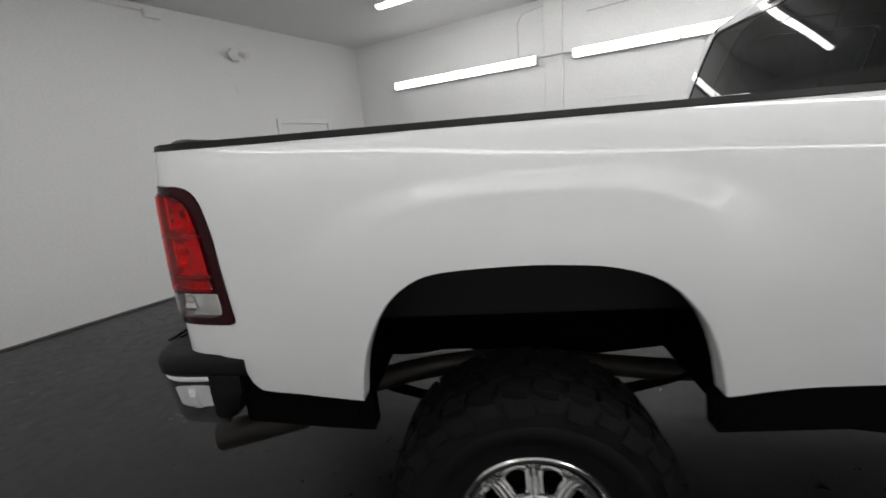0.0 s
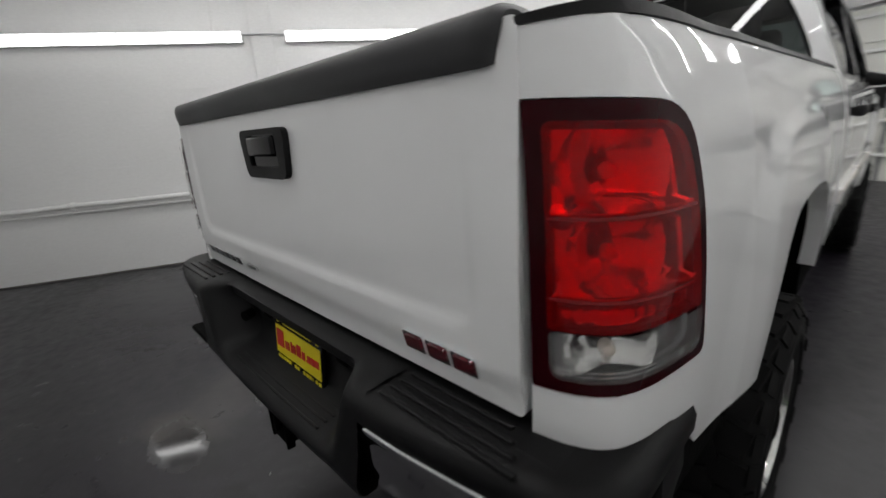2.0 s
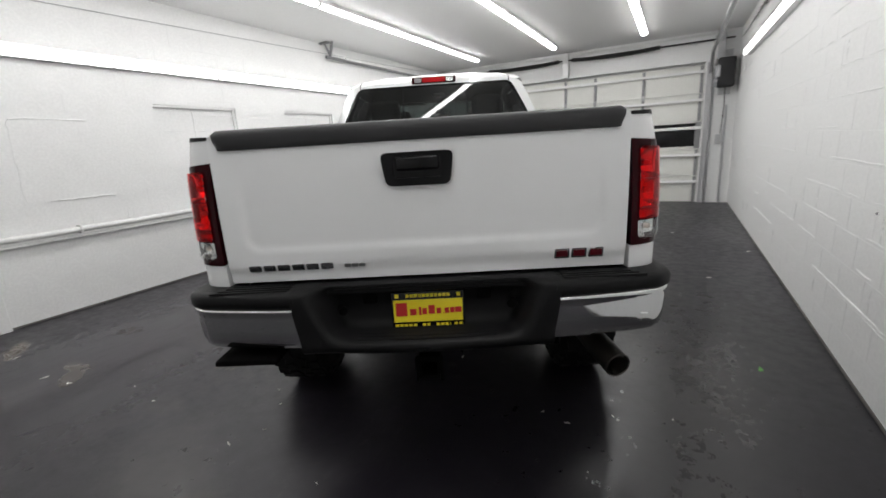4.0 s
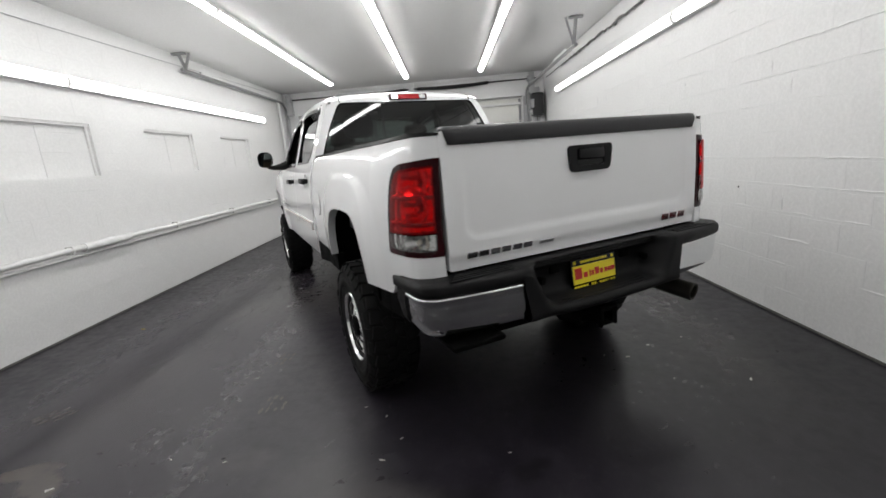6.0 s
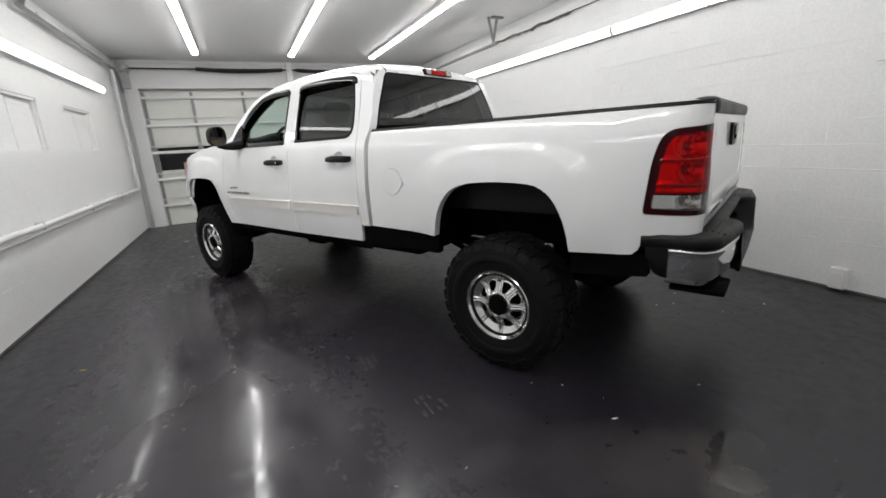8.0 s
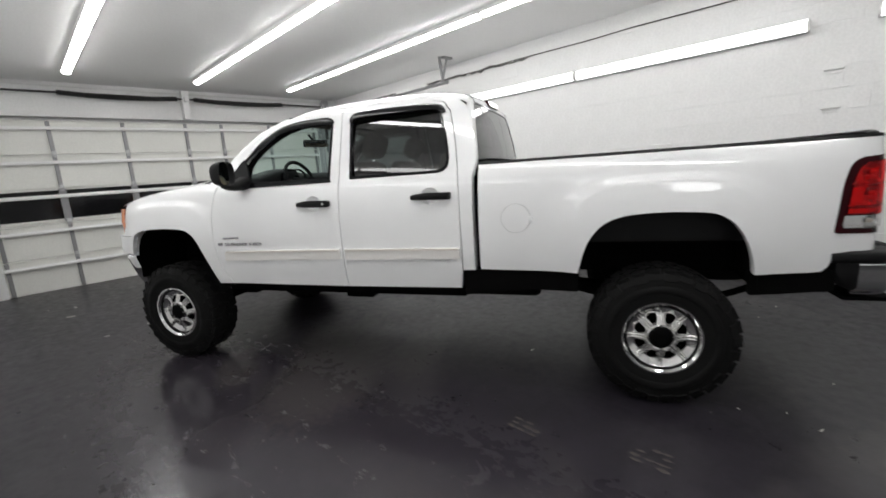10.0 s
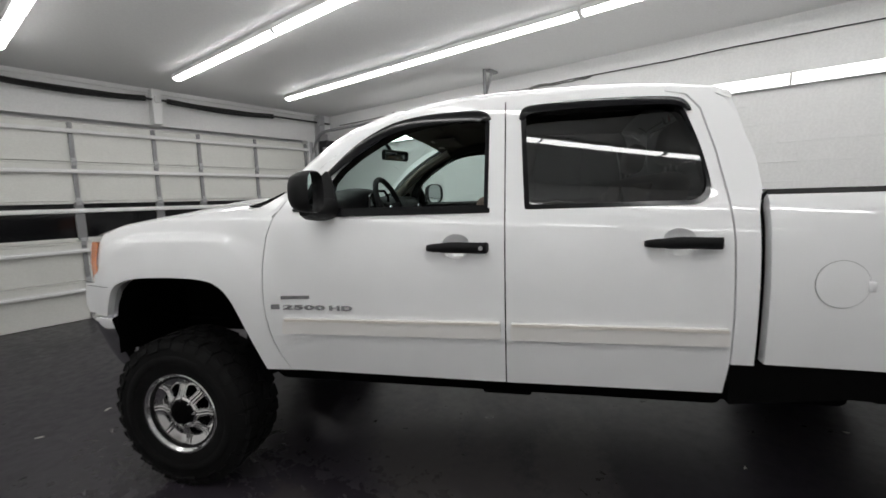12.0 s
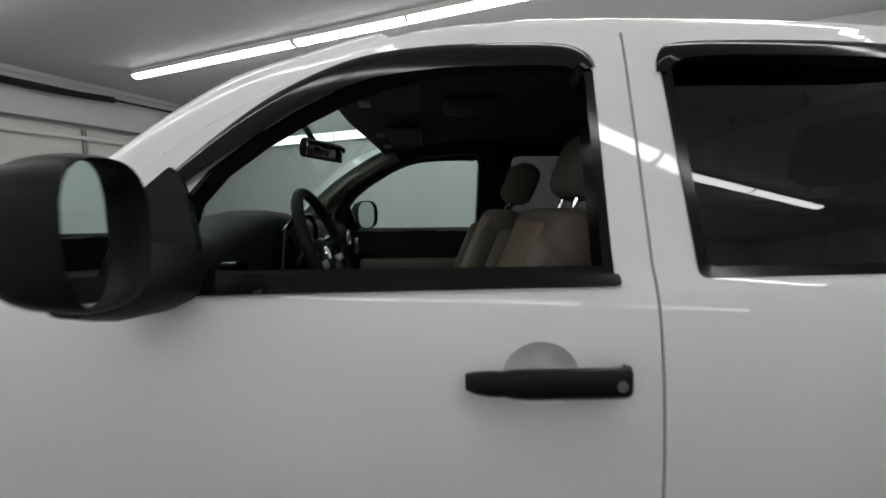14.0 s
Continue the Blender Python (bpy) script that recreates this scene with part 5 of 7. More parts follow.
# ---- cab ----
WIN_F = [(4.045, 1.492), (4.02, 1.63), (3.975, 1.69), (3.9, 1.752), (3.828, 1.8), (3.74, 1.85), (3.66, 1.883), (3.56, 1.908), (3.42, 1.922), (3.29, 1.925), (3.262, 1.915), (3.25, 1.885), (3.253, 1.492)]
WIN_R = rounded([(3.075, 1.492), (3.092, 1.94), (2.42, 1.945), (2.348, 1.7), (2.325, 1.497)], [0.015, 0.05, 0.085, 0.25, 0.1], 8)
F_DOOR = [(4.25, 0.695), (4.325, 0.85), (4.358, 1.06), (4.352, 1.32), (4.31, 1.47), (4.245, 1.555), (4.16, 1.64), (4.06, 1.725), (3.95, 1.8), (3.83, 1.87), (3.72, 1.92), (3.6, 1.955), (3.45, 1.975), (3.173, 1.985), (3.171, 0.692)]
DOOR_EDGE = [(y + 0.005, z) for y, z in smooth_curve(F_DOOR[:13], 3) if z < 1.492]
F_DOOR = F_DOOR[:1] + smooth_curve(F_DOOR[:13], 3)[1:] + F_DOOR[13:]
R_DOOR = [(3.165, 0.692), (3.167, 1.985), (2.47, 1.985), (2.39, 1.965), (2.34, 1.9), (2.3, 1.72), (2.272, 1.52), (2.26, 1.36), (2.255, 1.05), (2.258, 0.83), (2.274, 0.7)]
C_PILLAR = [(2.252, 0.83), (2.248, 1.05), (2.253, 1.36), (2.265, 1.52), (2.293, 1.72), (2.333, 1.902), (2.384, 1.97), (2.47, 1.988), (2.47, 1.994), (2.36, 1.992), (2.29, 1.982), (2.235, 1.94), (2.193, 1.85), (2.15, 1.68), (2.142, 1.55), (2.165, 1.46), (2.168, 0.9), (2.168, 0.83)]

def cup_outline(y0, y1, z, n=28):
    return [((y0 + y1) / 2 + 0.008 + 0.067 * math.cos(2 * math.pi * k / n), z + 0.006 + 0.056 * math.sin(2 * math.pi * k / n)) for k in range(n)]


f_doors = both("front_door", lambda bm: sheet(bm, F_DOOR, cab_side(), 0.024, [WIN_F, cup_outline(3.522, 3.24, 1.318)], 0.035), paint, "glossy white front door")
r_doors = both("rear_door", lambda bm: sheet(bm, R_DOOR, cab_side(), 0.024, [WIN_R, cup_outline(2.595, 2.308, 1.333)], 0.035), paint, "glossy white rear door")
both("cab_corner", lambda bm: sheet(bm, C_PILLAR, cab_side(), 0.035, rim=0.05), paint, "white rear corner of the cab")


for doors, win, glass_mat, lab in ((f_doors, WIN_F, clear_glass, "clear side window"), (r_doors, WIN_R, privacy_glass, "dark tinted side window")):
    inner = [(a * 0.985 + 0.015 * (sum(p[0] for p in win) / len(win)), b * 0.985 + 0.015 * (sum(p[1] for p in win) / len(win))) for a, b in win]


    def pane_at(y, z):
        w = spline(1.5, BELT) + (spline(1.93, BELT) - spline(1.5, BELT)) * (z - 1.5) / 0.43
        return Vector((-(w - 0.022 - 0.012 * (z - 1.5) / 0.43 + 0.017 * (1 - ((z - 1.715) / 0.215) ** 2)), y, z))

    panes = both("window_pane", lambda bm: sheet(bm, win, pane_at, 0.03, rim=0), glass_mat, lab, doors)
    if doors is f_doors:
        # the driver's window is wound down
        gone = panes[0]
        tagged(doors[0], "glossy white front door with its window wound down")
        bpy.data.objects.remove(gone)

    def shrunk(w, d):
        cy, cz = sum(p[0] for p in w) / len(w), sum(p[1] for p in w) / len(w)
        ly = max(p[0] for p in w) - min(p[0] for p in w)
        lz = max(p[1] for p in w) - min(p[1] for p in w)
        return [(cy + (a - cy) * (1 - 2 * d / ly), cz + (b - cz) * (1 - 2 * d / lz)) for a, b in w]

    both("window_seal", lambda bm: sheet(bm, shrunk(win, -0.008), cab_side(0.003), 0.05, [shrunk(win, 0.012)], 0.05), gloss_black, "black rubber window seal", doors)

both("belt_moulding", lambda bm: sheet(bm, rounded([(4.12, 1.468), (3.236, 1.474), (3.236, 1.494), (4.12, 1.497)], 0.008), cab_side(0.008), 0.08, rim=0.02), gloss_black, "black belt moulding under the window", f_doors)

# rain visors over the side windows
top_f = smooth_curve([(4.085, 1.645), (3.95, 1.777), (3.84, 1.857), (3.71, 1.917), (3.56, 1.944), (3.42, 1.951), (3.3, 1.951), (3.25, 1.93), (3.235, 1.9)], 4)
top_r = smooth_curve([(3.108, 1.89), (3.1, 1.93), (3.06, 1.958), (2.9, 1.968), (2.58, 1.967), (2.43, 1.958), (2.385, 1.93), (2.37, 1.893)], 4)


def visor(line, depth):
    def build(bm):
        n = len(line)
        rows = []
        for i, (y, z) in enumerate(line):
            k = min(1.0, 0.45 + 4 * min(i, n - 1 - i) / n)
            dd = Vector(line[min(i + 1, n - 1)]) - Vector(line[max(i - 1, 0)])
            nrm = Vector((dd.y, -dd.x)).normalized()
            cy, cz = 3.4 if line is top_f else 2.75, 1.65
            if nrm.x * (cy - y) + nrm.y * (cz - z) < 0:
                nrm = -nrm
            row = []
            for j, (a, o) in enumerate(((0.0, 0.001), (0.004, 0.01), (0.02, 0.017), (depth, 0.018))):
                row.append(bm.verts.new(cab_side(o * k)(y + nrm.x * a * k, z + nrm.y * a * k)))
            rows.append(row)
        for a, b in zip(rows, rows[1:]):
            for j in range(3):
                bm.faces.new((a[j], a[j + 1], b[j + 1], b[j]))
    return build


both("rain_visor", visor(top_f, 0.056), gloss_black, "smoked black rain visor", f_doors)
both("rain_visor", visor(top_r, 0.042), gloss_black, "smoked black rain visor", r_doors)

# body mouldings
both("side_moulding", lambda bm: sheet(bm, rounded([(4.272, 0.893), (3.19, 0.905), (3.19, 0.984), (4.262, 0.972)], 0.012), cab_side(0.015), 0.1, rim=0.016), moulding_white, "off-white body side moulding", f_doors)
both("side_moulding", lambda bm: sheet(bm, rounded([(3.146, 0.903), (2.268, 0.91), (2.268, 0.985), (3.146, 0.982)], 0.012), cab_side(0.015), 0.1, rim=0.016), moulding_white, "off-white body side moulding", r_doors)
both("moulding_rib", lambda bm: sheet(bm, rounded([(4.25, 0.958), (3.2, 0.97), (3.2, 0.982), (4.25, 0.97)], 0.004), cab_side(0.0205), 0.15, rim=0.008), aged_trim, "", f_doors)
both("moulding_rib", lambda bm: sheet(bm, rounded([(3.14, 0.967), (2.275, 0.971), (2.275, 0.983), (3.14, 0.98)], 0.004), cab_side(0.0205), 0.15, rim=0.008), aged_trim, "", r_doors)




# door handles
def door_handle(y0, y1, z, key, doors):
    def grip(bm):
        pts = smooth_curve([(y0, z, 0.012), (y0 - 0.02, z + 0.003, 0.03), (y0 - 0.09, z + 0.006, 0.046), ((y0 + y1) / 2, z + 0.007, 0.05), (y1 + 0.06, z + 0.005, 0.048), (y1 + 0.014, z + 0.004, 0.043), (y1, z + 0.004, 0.018)], 5)
        rows = []
        n = len(pts)
        for i, (y, zz, o) in enumerate(pts):
            u = i / (n - 1)
            h = 0.0245 * (0.52 + 0.48 * ease(0.0, 0.42, u)) * (1 - 0.28 * ease(0.9, 1.0, u)) * (0.9 if 0.24 < u < 0.27 else 1.0)
            c = cab_side(o)(y, zz)
            rows.append([bm.verts.new((c.x + dx, c.y, c.z + dz * h)) for dx, dz in ((0.028, 0.75), (0.0, 1.0), (-0.008, 0.6), (-0.009, -0.6), (0.0, -1.0), (0.028, -0.75))])
        for a, b in zip(rows, rows[1:]):
            for j in range(6):
                bm.faces.new((a[j], a[(j + 1) % 6], b[(j + 1) % 6], b[j]))
        bm.faces.new(rows[0])
        bm.faces.new(rows[-1][::-1])
    hs = both("door_handle", grip, black_plastic, "black pull handle", doors, angle=60)
    yc, zc = (y0 + y1) / 2 + 0.008, z + 0.006

    def dish(a, b):
        r = math.hypot((a - yc) / 0.067, (b - zc) / 0.056)
        return cab_side(-0.026 * (1 - min(1.0, r) ** 3) - 0.001)(a, b)

    both("handle_cup", lambda bm: sheet(bm, cup_outline(y0, y1, z), dish, 0.012, rim=0), paint, "shallow white handle recess", doors)
    if key:
        def lock(bm):
            c = cab_side(0.0565)(y1 + 0.03, z + 0.004)
            cyl(bm, c + Vector((0.02, 0, 0)), c, 0.0095, n=16)
        both("key_lock", lock, dull_chrome, "round metal key lock", doors)


door_handle(3.522, 3.24, 1.318, True, f_doors)
door_handle(2.595, 2.308, 1.333, False, r_doors)

# badges on the front doors
both("model_badge_bar", lambda bm: [sheet(bm, rounded([(y, 1.018), (y - 0.042, 1.018), (y - 0.042, 1.042), (y, 1.042)], 0.003), cab_side(0.004), 0.05, rim=0.004) for y in (4.322,)], badge_metal, "small metal emblem", f_doors)
both("engine_badge", lambda bm: sheet(bm, rounded([(4.27, 1.068), (4.12, 1.072), (4.12, 1.088), (4.27, 1.084)], 0.003), cab_side(0.004), 0.05, rim=0.004), badge_metal, "narrow metal badge", f_doors)


def text_on_side(body, y0, y1, z0, z1, parent, mat, name, side=-1):
    cu = bpy.data.curves.new(name, "FONT")
    cu.body, cu.extrude, cu.offset, cu.space_character = body, 0.0, 0.04, 1.1
    tmp = bpy.data.objects.new(name, cu)
    scene.collection.objects.link(tmp)
    bpy.context.view_layer.update()
    me = bpy.data.meshes.new_from_object(tmp.evaluated_get(bpy.context.evaluated_depsgraph_get()))
    bpy.data.objects.remove(tmp)
    xs = [v.co.x for v in me.vertices]
    ys = [v.co.y for v in me.vertices]
    bm = bmesh.new()
    bm.from_mesh(me)
    bpy.data.meshes.remove(me)
    r = bmesh.ops.extrude_face_region(bm, geom=bm.faces[:])
    top = {g for g in r["geom"] if isinstance(g, bmesh.types.BMVert)}
    for v in bm.verts:
        a = (v.co.x - min(xs)) / (max(xs) - min(xs))
        b = (v.co.y - min(ys)) / (max(ys) - min(ys))
        y = y0 + (y1 - y0) * a if side < 0 else y1 + (y0 - y1) * a
        p = cab_side(0.006 if v in top else 0.0)(y, z0 + (z1 - z0) * b)
        v.co = p if side < 0 else Vector((-p.x, p.y, p.z))
    return part(name, bm, mat, parent, "metal model numerals")


for k, s in enumerate((-1, 1)):
    text_on_side("2500", 4.262, 4.04, 1.016, 1.04, f_doors[k], badge_metal, "model_badge", s)
    text_on_side("HD", 4.016, 3.897, 1.016, 1.04, f_doors[k], badge_metal, "model_badge", s)

# rocker below the doors
both("rocker", lambda bm: sheet(bm, rounded([(4.37, 0.69), (4.36, 0.61), (2.26, 0.615), (2.26, 0.692)], 0.02), lambda y, z: Vector((-(0.935 - 0.06 * ease(0.68, 0.6, z)), y, z)), 0.1, rim=0.1), under, "black rocker panel")

# ---- roof and windscreen ----
Z_ROOF = [(2.13, 1.995), (2.17, 2.038), (2.3, 2.065), (2.45, 2.082), (2.8, 2.094), (3.2, 2.09), (3.5, 2.068), (3.66, 2.036), (3.75, 2.004)]


def roof_edge(y):
    z = lerp(y, [(2.13, 1.968), (2.2, 2.0), (2.3, 2.015), (2.6, 2.018), (3.2, 2.014), (3.45, 2.0), (3.6, 1.972), (3.75, 1.93)])
    return -cab_side()(y, z).x, z


def roof(a, y):
    """a from -1 to 1 across the cab; past that, down to the doors."""
    w, z0 = roof_edge(y)
    lean = 0.07 * ease(2.6, 2.13, y)
    if abs(a) > 1:
        z = z0 - (abs(a) - 1)
        return Vector((math.copysign(-cab_side()(y, z).x - 0.002, a), y + lean, z))
    zc = spline(y, Z_ROOF)
    k = abs(a)
    x = w * math.sin(k * math.pi / 2 * 0.999) ** 0.92 if k else 0.0
    zz = z0 + (zc - 0.03 - z0) * (1 - (x / w) ** 9) + 0.03 * (1 - (x / w) ** 2)
    return Vector((math.copysign(x, a), y + lean, zz))


bm = bmesh.new()
grid(bm, [-1.032, -1.014] + [-1 + k / 14 for k in range(29)] + [1.014, 1.032], [2.135, 2.145, 2.16, 2.2, 2.26, 2.34, 2.42, 2.5, 2.65, 2.8, 3.0, 3.2, 3.35, 3.5, 3.6, 3.68, 3.73], roof)
part("roof", bm, paint, truck, "glossy white cab roof", angle=60)
# pillars beside the windscreen
PILLAR = [(4.42, 1.41), (4.33, 1.475), (4.25, 1.556), (4.165, 1.641), (4.065, 1.726), (3.955, 1.801), (3.835, 1.871), (3.725, 1.921), (3.64, 1.948)]


def apillar(bm):
    rows = []
    for y, z in smooth_curve(PILLAR, 3):
        p = cab_side(-0.007)(y, z)
        k = (z - 1.475) / 0.446
        d = 1 - 0.35 * ease(0.75, 1.0, k) - 0.5 * ease(0.38, 0.15, k)
        f = 1 - 0.5 * ease(0.38, 0.15, k)
        rows.append([bm.verts.new(p), bm.verts.new(p + Vector((0.006, 0.018 * f, 0.027 * d))), bm.verts.new(p + Vector((0.018, 0.032 * f, 0.042 * d))), bm.verts.new(p + Vector((0.036, 0.042 * f, 0.051 * d))), bm.verts.new(p + Vector((0.07, (0.05 + 0.02 * k) * f, (0.056 + 0.01 * k) * d))), bm.verts.new(p + Vector((0.09, 0.03, 0.03)))])
    for a, b in zip(rows, rows[1:]):
        for j in range(5):
            bm.faces.new((a[j], a[j + 1], b[j + 1], b[j]))


both("windscreen_pillar", apillar, paint, "white windscreen pillar", angle=60)


def screen(u, v):
    """u across -1..1, v from the cowl to the roof."""
    ye = 4.36 + (3.735 - 4.36) * v
    ze = 1.505 + (1.975 - 1.505) * v
    xe = 0.86 - 0.14 * v
    bow = (0.2 - 0.08 * v) * (1 - u * u)
    return Vector((u * xe, ye + bow * 0.8, ze + 0.045 * v * (1 - u ** 4) + 0.02 * (1 - u * u)))


bm = bmesh.new()
grid(bm, [-1 + k / 8 for k in range(17)], [k / 8 for k in range(9)], screen)
part("windscreen", bm, clear_glass, truck, "clear windscreen")
bm = bmesh.new()
tube_path(bm, [screen(-0.95 + 1.9 * k / 16, 0.0) for k in range(17)], 0.012, 6)
tube_path(bm, [screen(-0.9 + 1.8 * k / 16, 0.99) for k in range(17)], 0.01, 6)
part("windscreen_seal", bm, gloss_black, truck, "black windscreen seal")

# ---- cab back ----


def cab_back(out=0.0):
    def fn(x, z):
        k = (abs(x) / 0.85) ** 3
        y = 2.172 - ease(1.42, 1.58, z) * (0.06 - 0.03 * k) + max(0, z - 1.55) * (0.175 - 0.03 * k) + 0.014 * max(0.0, (z - 1.58) / 0.42) ** 2.5
        return Vector((x, y - out, z))
    return fn


def back_half(z):
    return -cab_side()(2.16, z).x - 0.004 - 0.03 * ease(1.9, 2.0, z)


lo_z = [0.84, 1.1, 1.3, 1.42, 1.5, 1.56, 1.65, 1.75, 1.85, 1.93, 1.97]
right = [(back_half(z), z) for z in lo_z]
back_outline = [(-x, z) for x, z in reversed(right)] + right
top = [(0.66, 1.984), (0.5, 1.992), (0.2, 1.998), (-0.2, 1.998), (-0.5, 1.992), (-0.66, 1.984)]
RW = rounded([(-0.85, 1.5), (0.85, 1.5), (0.775, 1.71), (0.64, 1.962), (-0.64, 1.962), (-0.775, 1.71)], [0.04, 0.04, 0.1, 0.05, 0.05, 0.1], 6)
bm = bmesh.new()
sheet(bm, [(x, z) for x, z in back_outline] + top, cab_back(), 0.05, [RW], -0.03)
cab_rear = part("cab_back", bm, paint, truck, "white back wall of the cab")
bm = bmesh.new()
sheet(bm, RW, cab_back(-0.003), 0.05, rim=0)
part("rear_window", bm, privacy_glass, cab_rear, "dark tinted rear window")
bm = bmesh.new()
sheet(bm, [(x * 1.006, 1.7 + (z - 1.7) * 1.012) for x, z in RW], cab_back(0.001), 0.05, [[(x * 0.985, 1.7 + (z - 1.7) * 0.965) for x, z in RW]], -0.006)
part("window_seal", bm, gloss_black, cab_rear, "black rear window seal")
for x in (-0.27, 0.27):
    bm = bmesh.new()
    sheet(bm, [(x - 0.006, 1.53), (x + 0.006, 1.53), (x + 0.006, 1.94), (x - 0.006, 1.94)], cab_back(-0.008), 0.1, rim=-0.006)
    part("window_divider", bm, gloss_black, cab_rear)
for s in (-1, 1):
    bm = bmesh.new()
    tube_path(bm, [cab_back(0.001)(s * 0.63, 1.962), cab_back(0.003)(s * 0.63, 1.98), roof(s * 0.66, 2.15) + Vector((0, 0, 0.001)), roof(s * 0.66, 2.2) + Vector((0, 0, -0.002))], 0.0045, 6)
    part("roof_seam", bm, gloss_black, truck)
third = new("brake_light")
third.parent = truck
tagged(third, "red high-mounted brake light with clear ends")
for a, b, mat, nm in ((-0.185, 0.185, dark_red, "bezel"), (-0.1, 0.1, brake_red, "red_lens"), (-0.165, -0.104, reflector, "clear_lens"), (0.104, 0.165, reflector, "clear_lens")):
    bm = bmesh.new()
    o = 0.012 if nm == "bezel" else 0.02
    h = 0.025 if nm == "bezel" else 0.018
    sheet(bm, rounded([(a, 2.002 - h), (b, 2.002 - h), (b, 2.002 + h), (a, 2.002 + h)], 0.012), cab_back(o), 0.06, rim=-0.03)
    part(nm, bm, mat, third)

# ---- front fenders, hood, nose ----
F_TOP = [(4.375, 1.49), (4.5, 1.512), (4.75, 1.498), (4.96, 1.472), (5.28, 1.432), (5.42, 1.4), (5.475, 1.37)]
FENDER = F_ARCH + [(5.366, 0.94), (5.53, 0.955), (5.545, 1.0), (5.53, 1.12), (5.455, 1.125), (5.415, 1.35)] + [(5.40, 1.392)] + list(reversed(F_TOP[:5])) + DOOR_EDGE[::-1]
both("front_fender", lambda bm: sheet(bm, FENDER, cab_side(), 0.012, rim=0.035), paint, "white front fender with a flared arch")


def hood(a, y):
    ze = lerp(y, F_TOP)
    w = -cab_side()(y, ze).x - 0.004
    x = w * a
    rise = 0.055 * ease(5.55, 4.9, y)
    z = ze + rise * (1 - abs(a) ** 2.2) + 0.016 * ease(0.62, 0.52, abs(a)) * ease(5.5, 5.2, y) + 0.012 * ease(1.0, 0.93, abs(a))
    return Vector((x, y + 0.1 * (1 - a * a) * ease(4.9, 5.5, y), z))


bm = bmesh.new()
grid(bm, [-1 + k / 16 for k in range(33)], [4.44, 4.5, 4.6, 4.75, 4.9, 5.05, 5.2, 5.32, 5.4, 5.44, 5.47], hood)
part("hood", bm, paint, truck, "white hood", angle=60)
bm = bmesh.new()
grid(bm, [-1 + k / 12 for k in range(25)], [k / 6 for k in range(7)], lambda u, v: (screen(u, 0.02) + Vector((0.03 * u, 0, 0.0))).lerp(hood(u * 0.985, 4.5) - Vector((0, 0, 0.01)), v) + Vector((0, 0, 0.022 * math.sin(math.pi * v))))
part("cowl", bm, black_plastic, truck, "black plastic cowl below the windscreen")
COWL_END = [(4.545, 1.485), (4.535, 1.505), (4.515, 1.523), (4.42, 1.546), (4.35, 1.57), (4.285, 1.596), (4.262, 1.588), (4.32, 1.5), (4.45, 1.48)]
both("cowl_end", lambda bm: sheet(bm, COWL_END, flat_side(0.87), 0.07, rim=0.07), black_plastic, "black cowl end piece")
# the fender runs up to the foot of the pillar
FENDER_TAIL = [(4.62, 1.46), (4.6, 1.508), (4.5, 1.511), (4.41, 1.52), (4.355, 1.543), (4.3, 1.572), (4.262, 1.594), (4.248, 1.575), (4.3, 1.5), (4.36, 1.45), (4.42, 1.43)]
both("fender_tail", lambda bm: sheet(bm, FENDER_TAIL, cab_side(-0.009), 0.03, rim=0.03), paint, "white fender end below the pillar")
# added unseen panel: blocks the view through to the far headlight
bm = bmesh.new()
box(bm, (-0.85, 4.57, 0.95), (0.85, 4.585, 1.488), 0.0, 1)
part("bay_closing", bm, under, truck, "black closing panel added under the hood")
bm = bmesh.new()
cyl(bm, (0.87, 4.72, 1.5), (0.87, 4.74, 1.56), 0.012, n=10)
part("antenna_base", bm, black_plastic, truck)


def head(bm):
    rows = []
    for y, x in ((5.412, 0.945), (5.46, 0.94), (5.52, 0.885), (5.565, 0.79), (5.59, 0.6)):
        zt = 1.352 - 0.06 * ease(0.9, 0.6, x)
        rows.append([bm.verts.new((-x, y, 1.128)), bm.verts.new((-x - 0.004, y + 0.004, 1.24)), bm.verts.new((-x + 0.01, y - 0.004, zt))])
    for a, b in zip(rows, rows[1:]):
        for j in range(2):
            bm.faces.new((a[j], a[j + 1], b[j + 1], b[j]))


both("headlight", head, amber, "wraparound headlight with an amber side lens", angle=60)
bm = bmesh.new()
grid(bm, [-0.6 + 0.1 * k for k in range(13)], [1.0, 1.1, 1.25, 1.36], lambda x, z: Vector((x, 5.6 + 0.03 * (1 - (x / 0.6) ** 2) - 0.03 * ease(1.25, 1.36, z), z)))
part("grille", bm, gloss_black, truck, "dark grille")
bm = bmesh.new()
for z in (1.12, 1.2, 1.28):
    tube_path(bm, [(-0.58 + 0.116 * k, 5.612 + 0.03 * (1 - ((-0.58 + 0.116 * k) / 0.6) ** 2), z) for k in range(11)], 0.014, 8)
part("grille_bar", bm, chrome, truck, "chrome grille bars")
bm = bmesh.new()
box(bm, (-0.84, 5.4, 0.93), (0.84, 5.58, 1.13), 0.03)
part("nose_panel", bm, paint, truck)
fplan = smooth_curve([(-0.957, 5.345), (-0.955, 5.44), (-0.915, 5.52), (-0.845, 5.6), (-0.7, 5.655), (-0.4, 5.69), (0, 5.7)], 4)
fplan = fplan + [(-x, y) for x, y in reversed(fplan[:-1])]
fplan = fplan[::-1]
bm = bmesh.new()
sweep(bm, fplan, [(-0.05, 0.935), (-0.004, 0.93), (0.005, 0.92), (0.003, 0.905), (-0.02, 0.82), (-0.05, 0.72), (-0.085, 0.64), (-0.115, 0.595), (-0.16, 0.6), (-0.09, 0.95)])
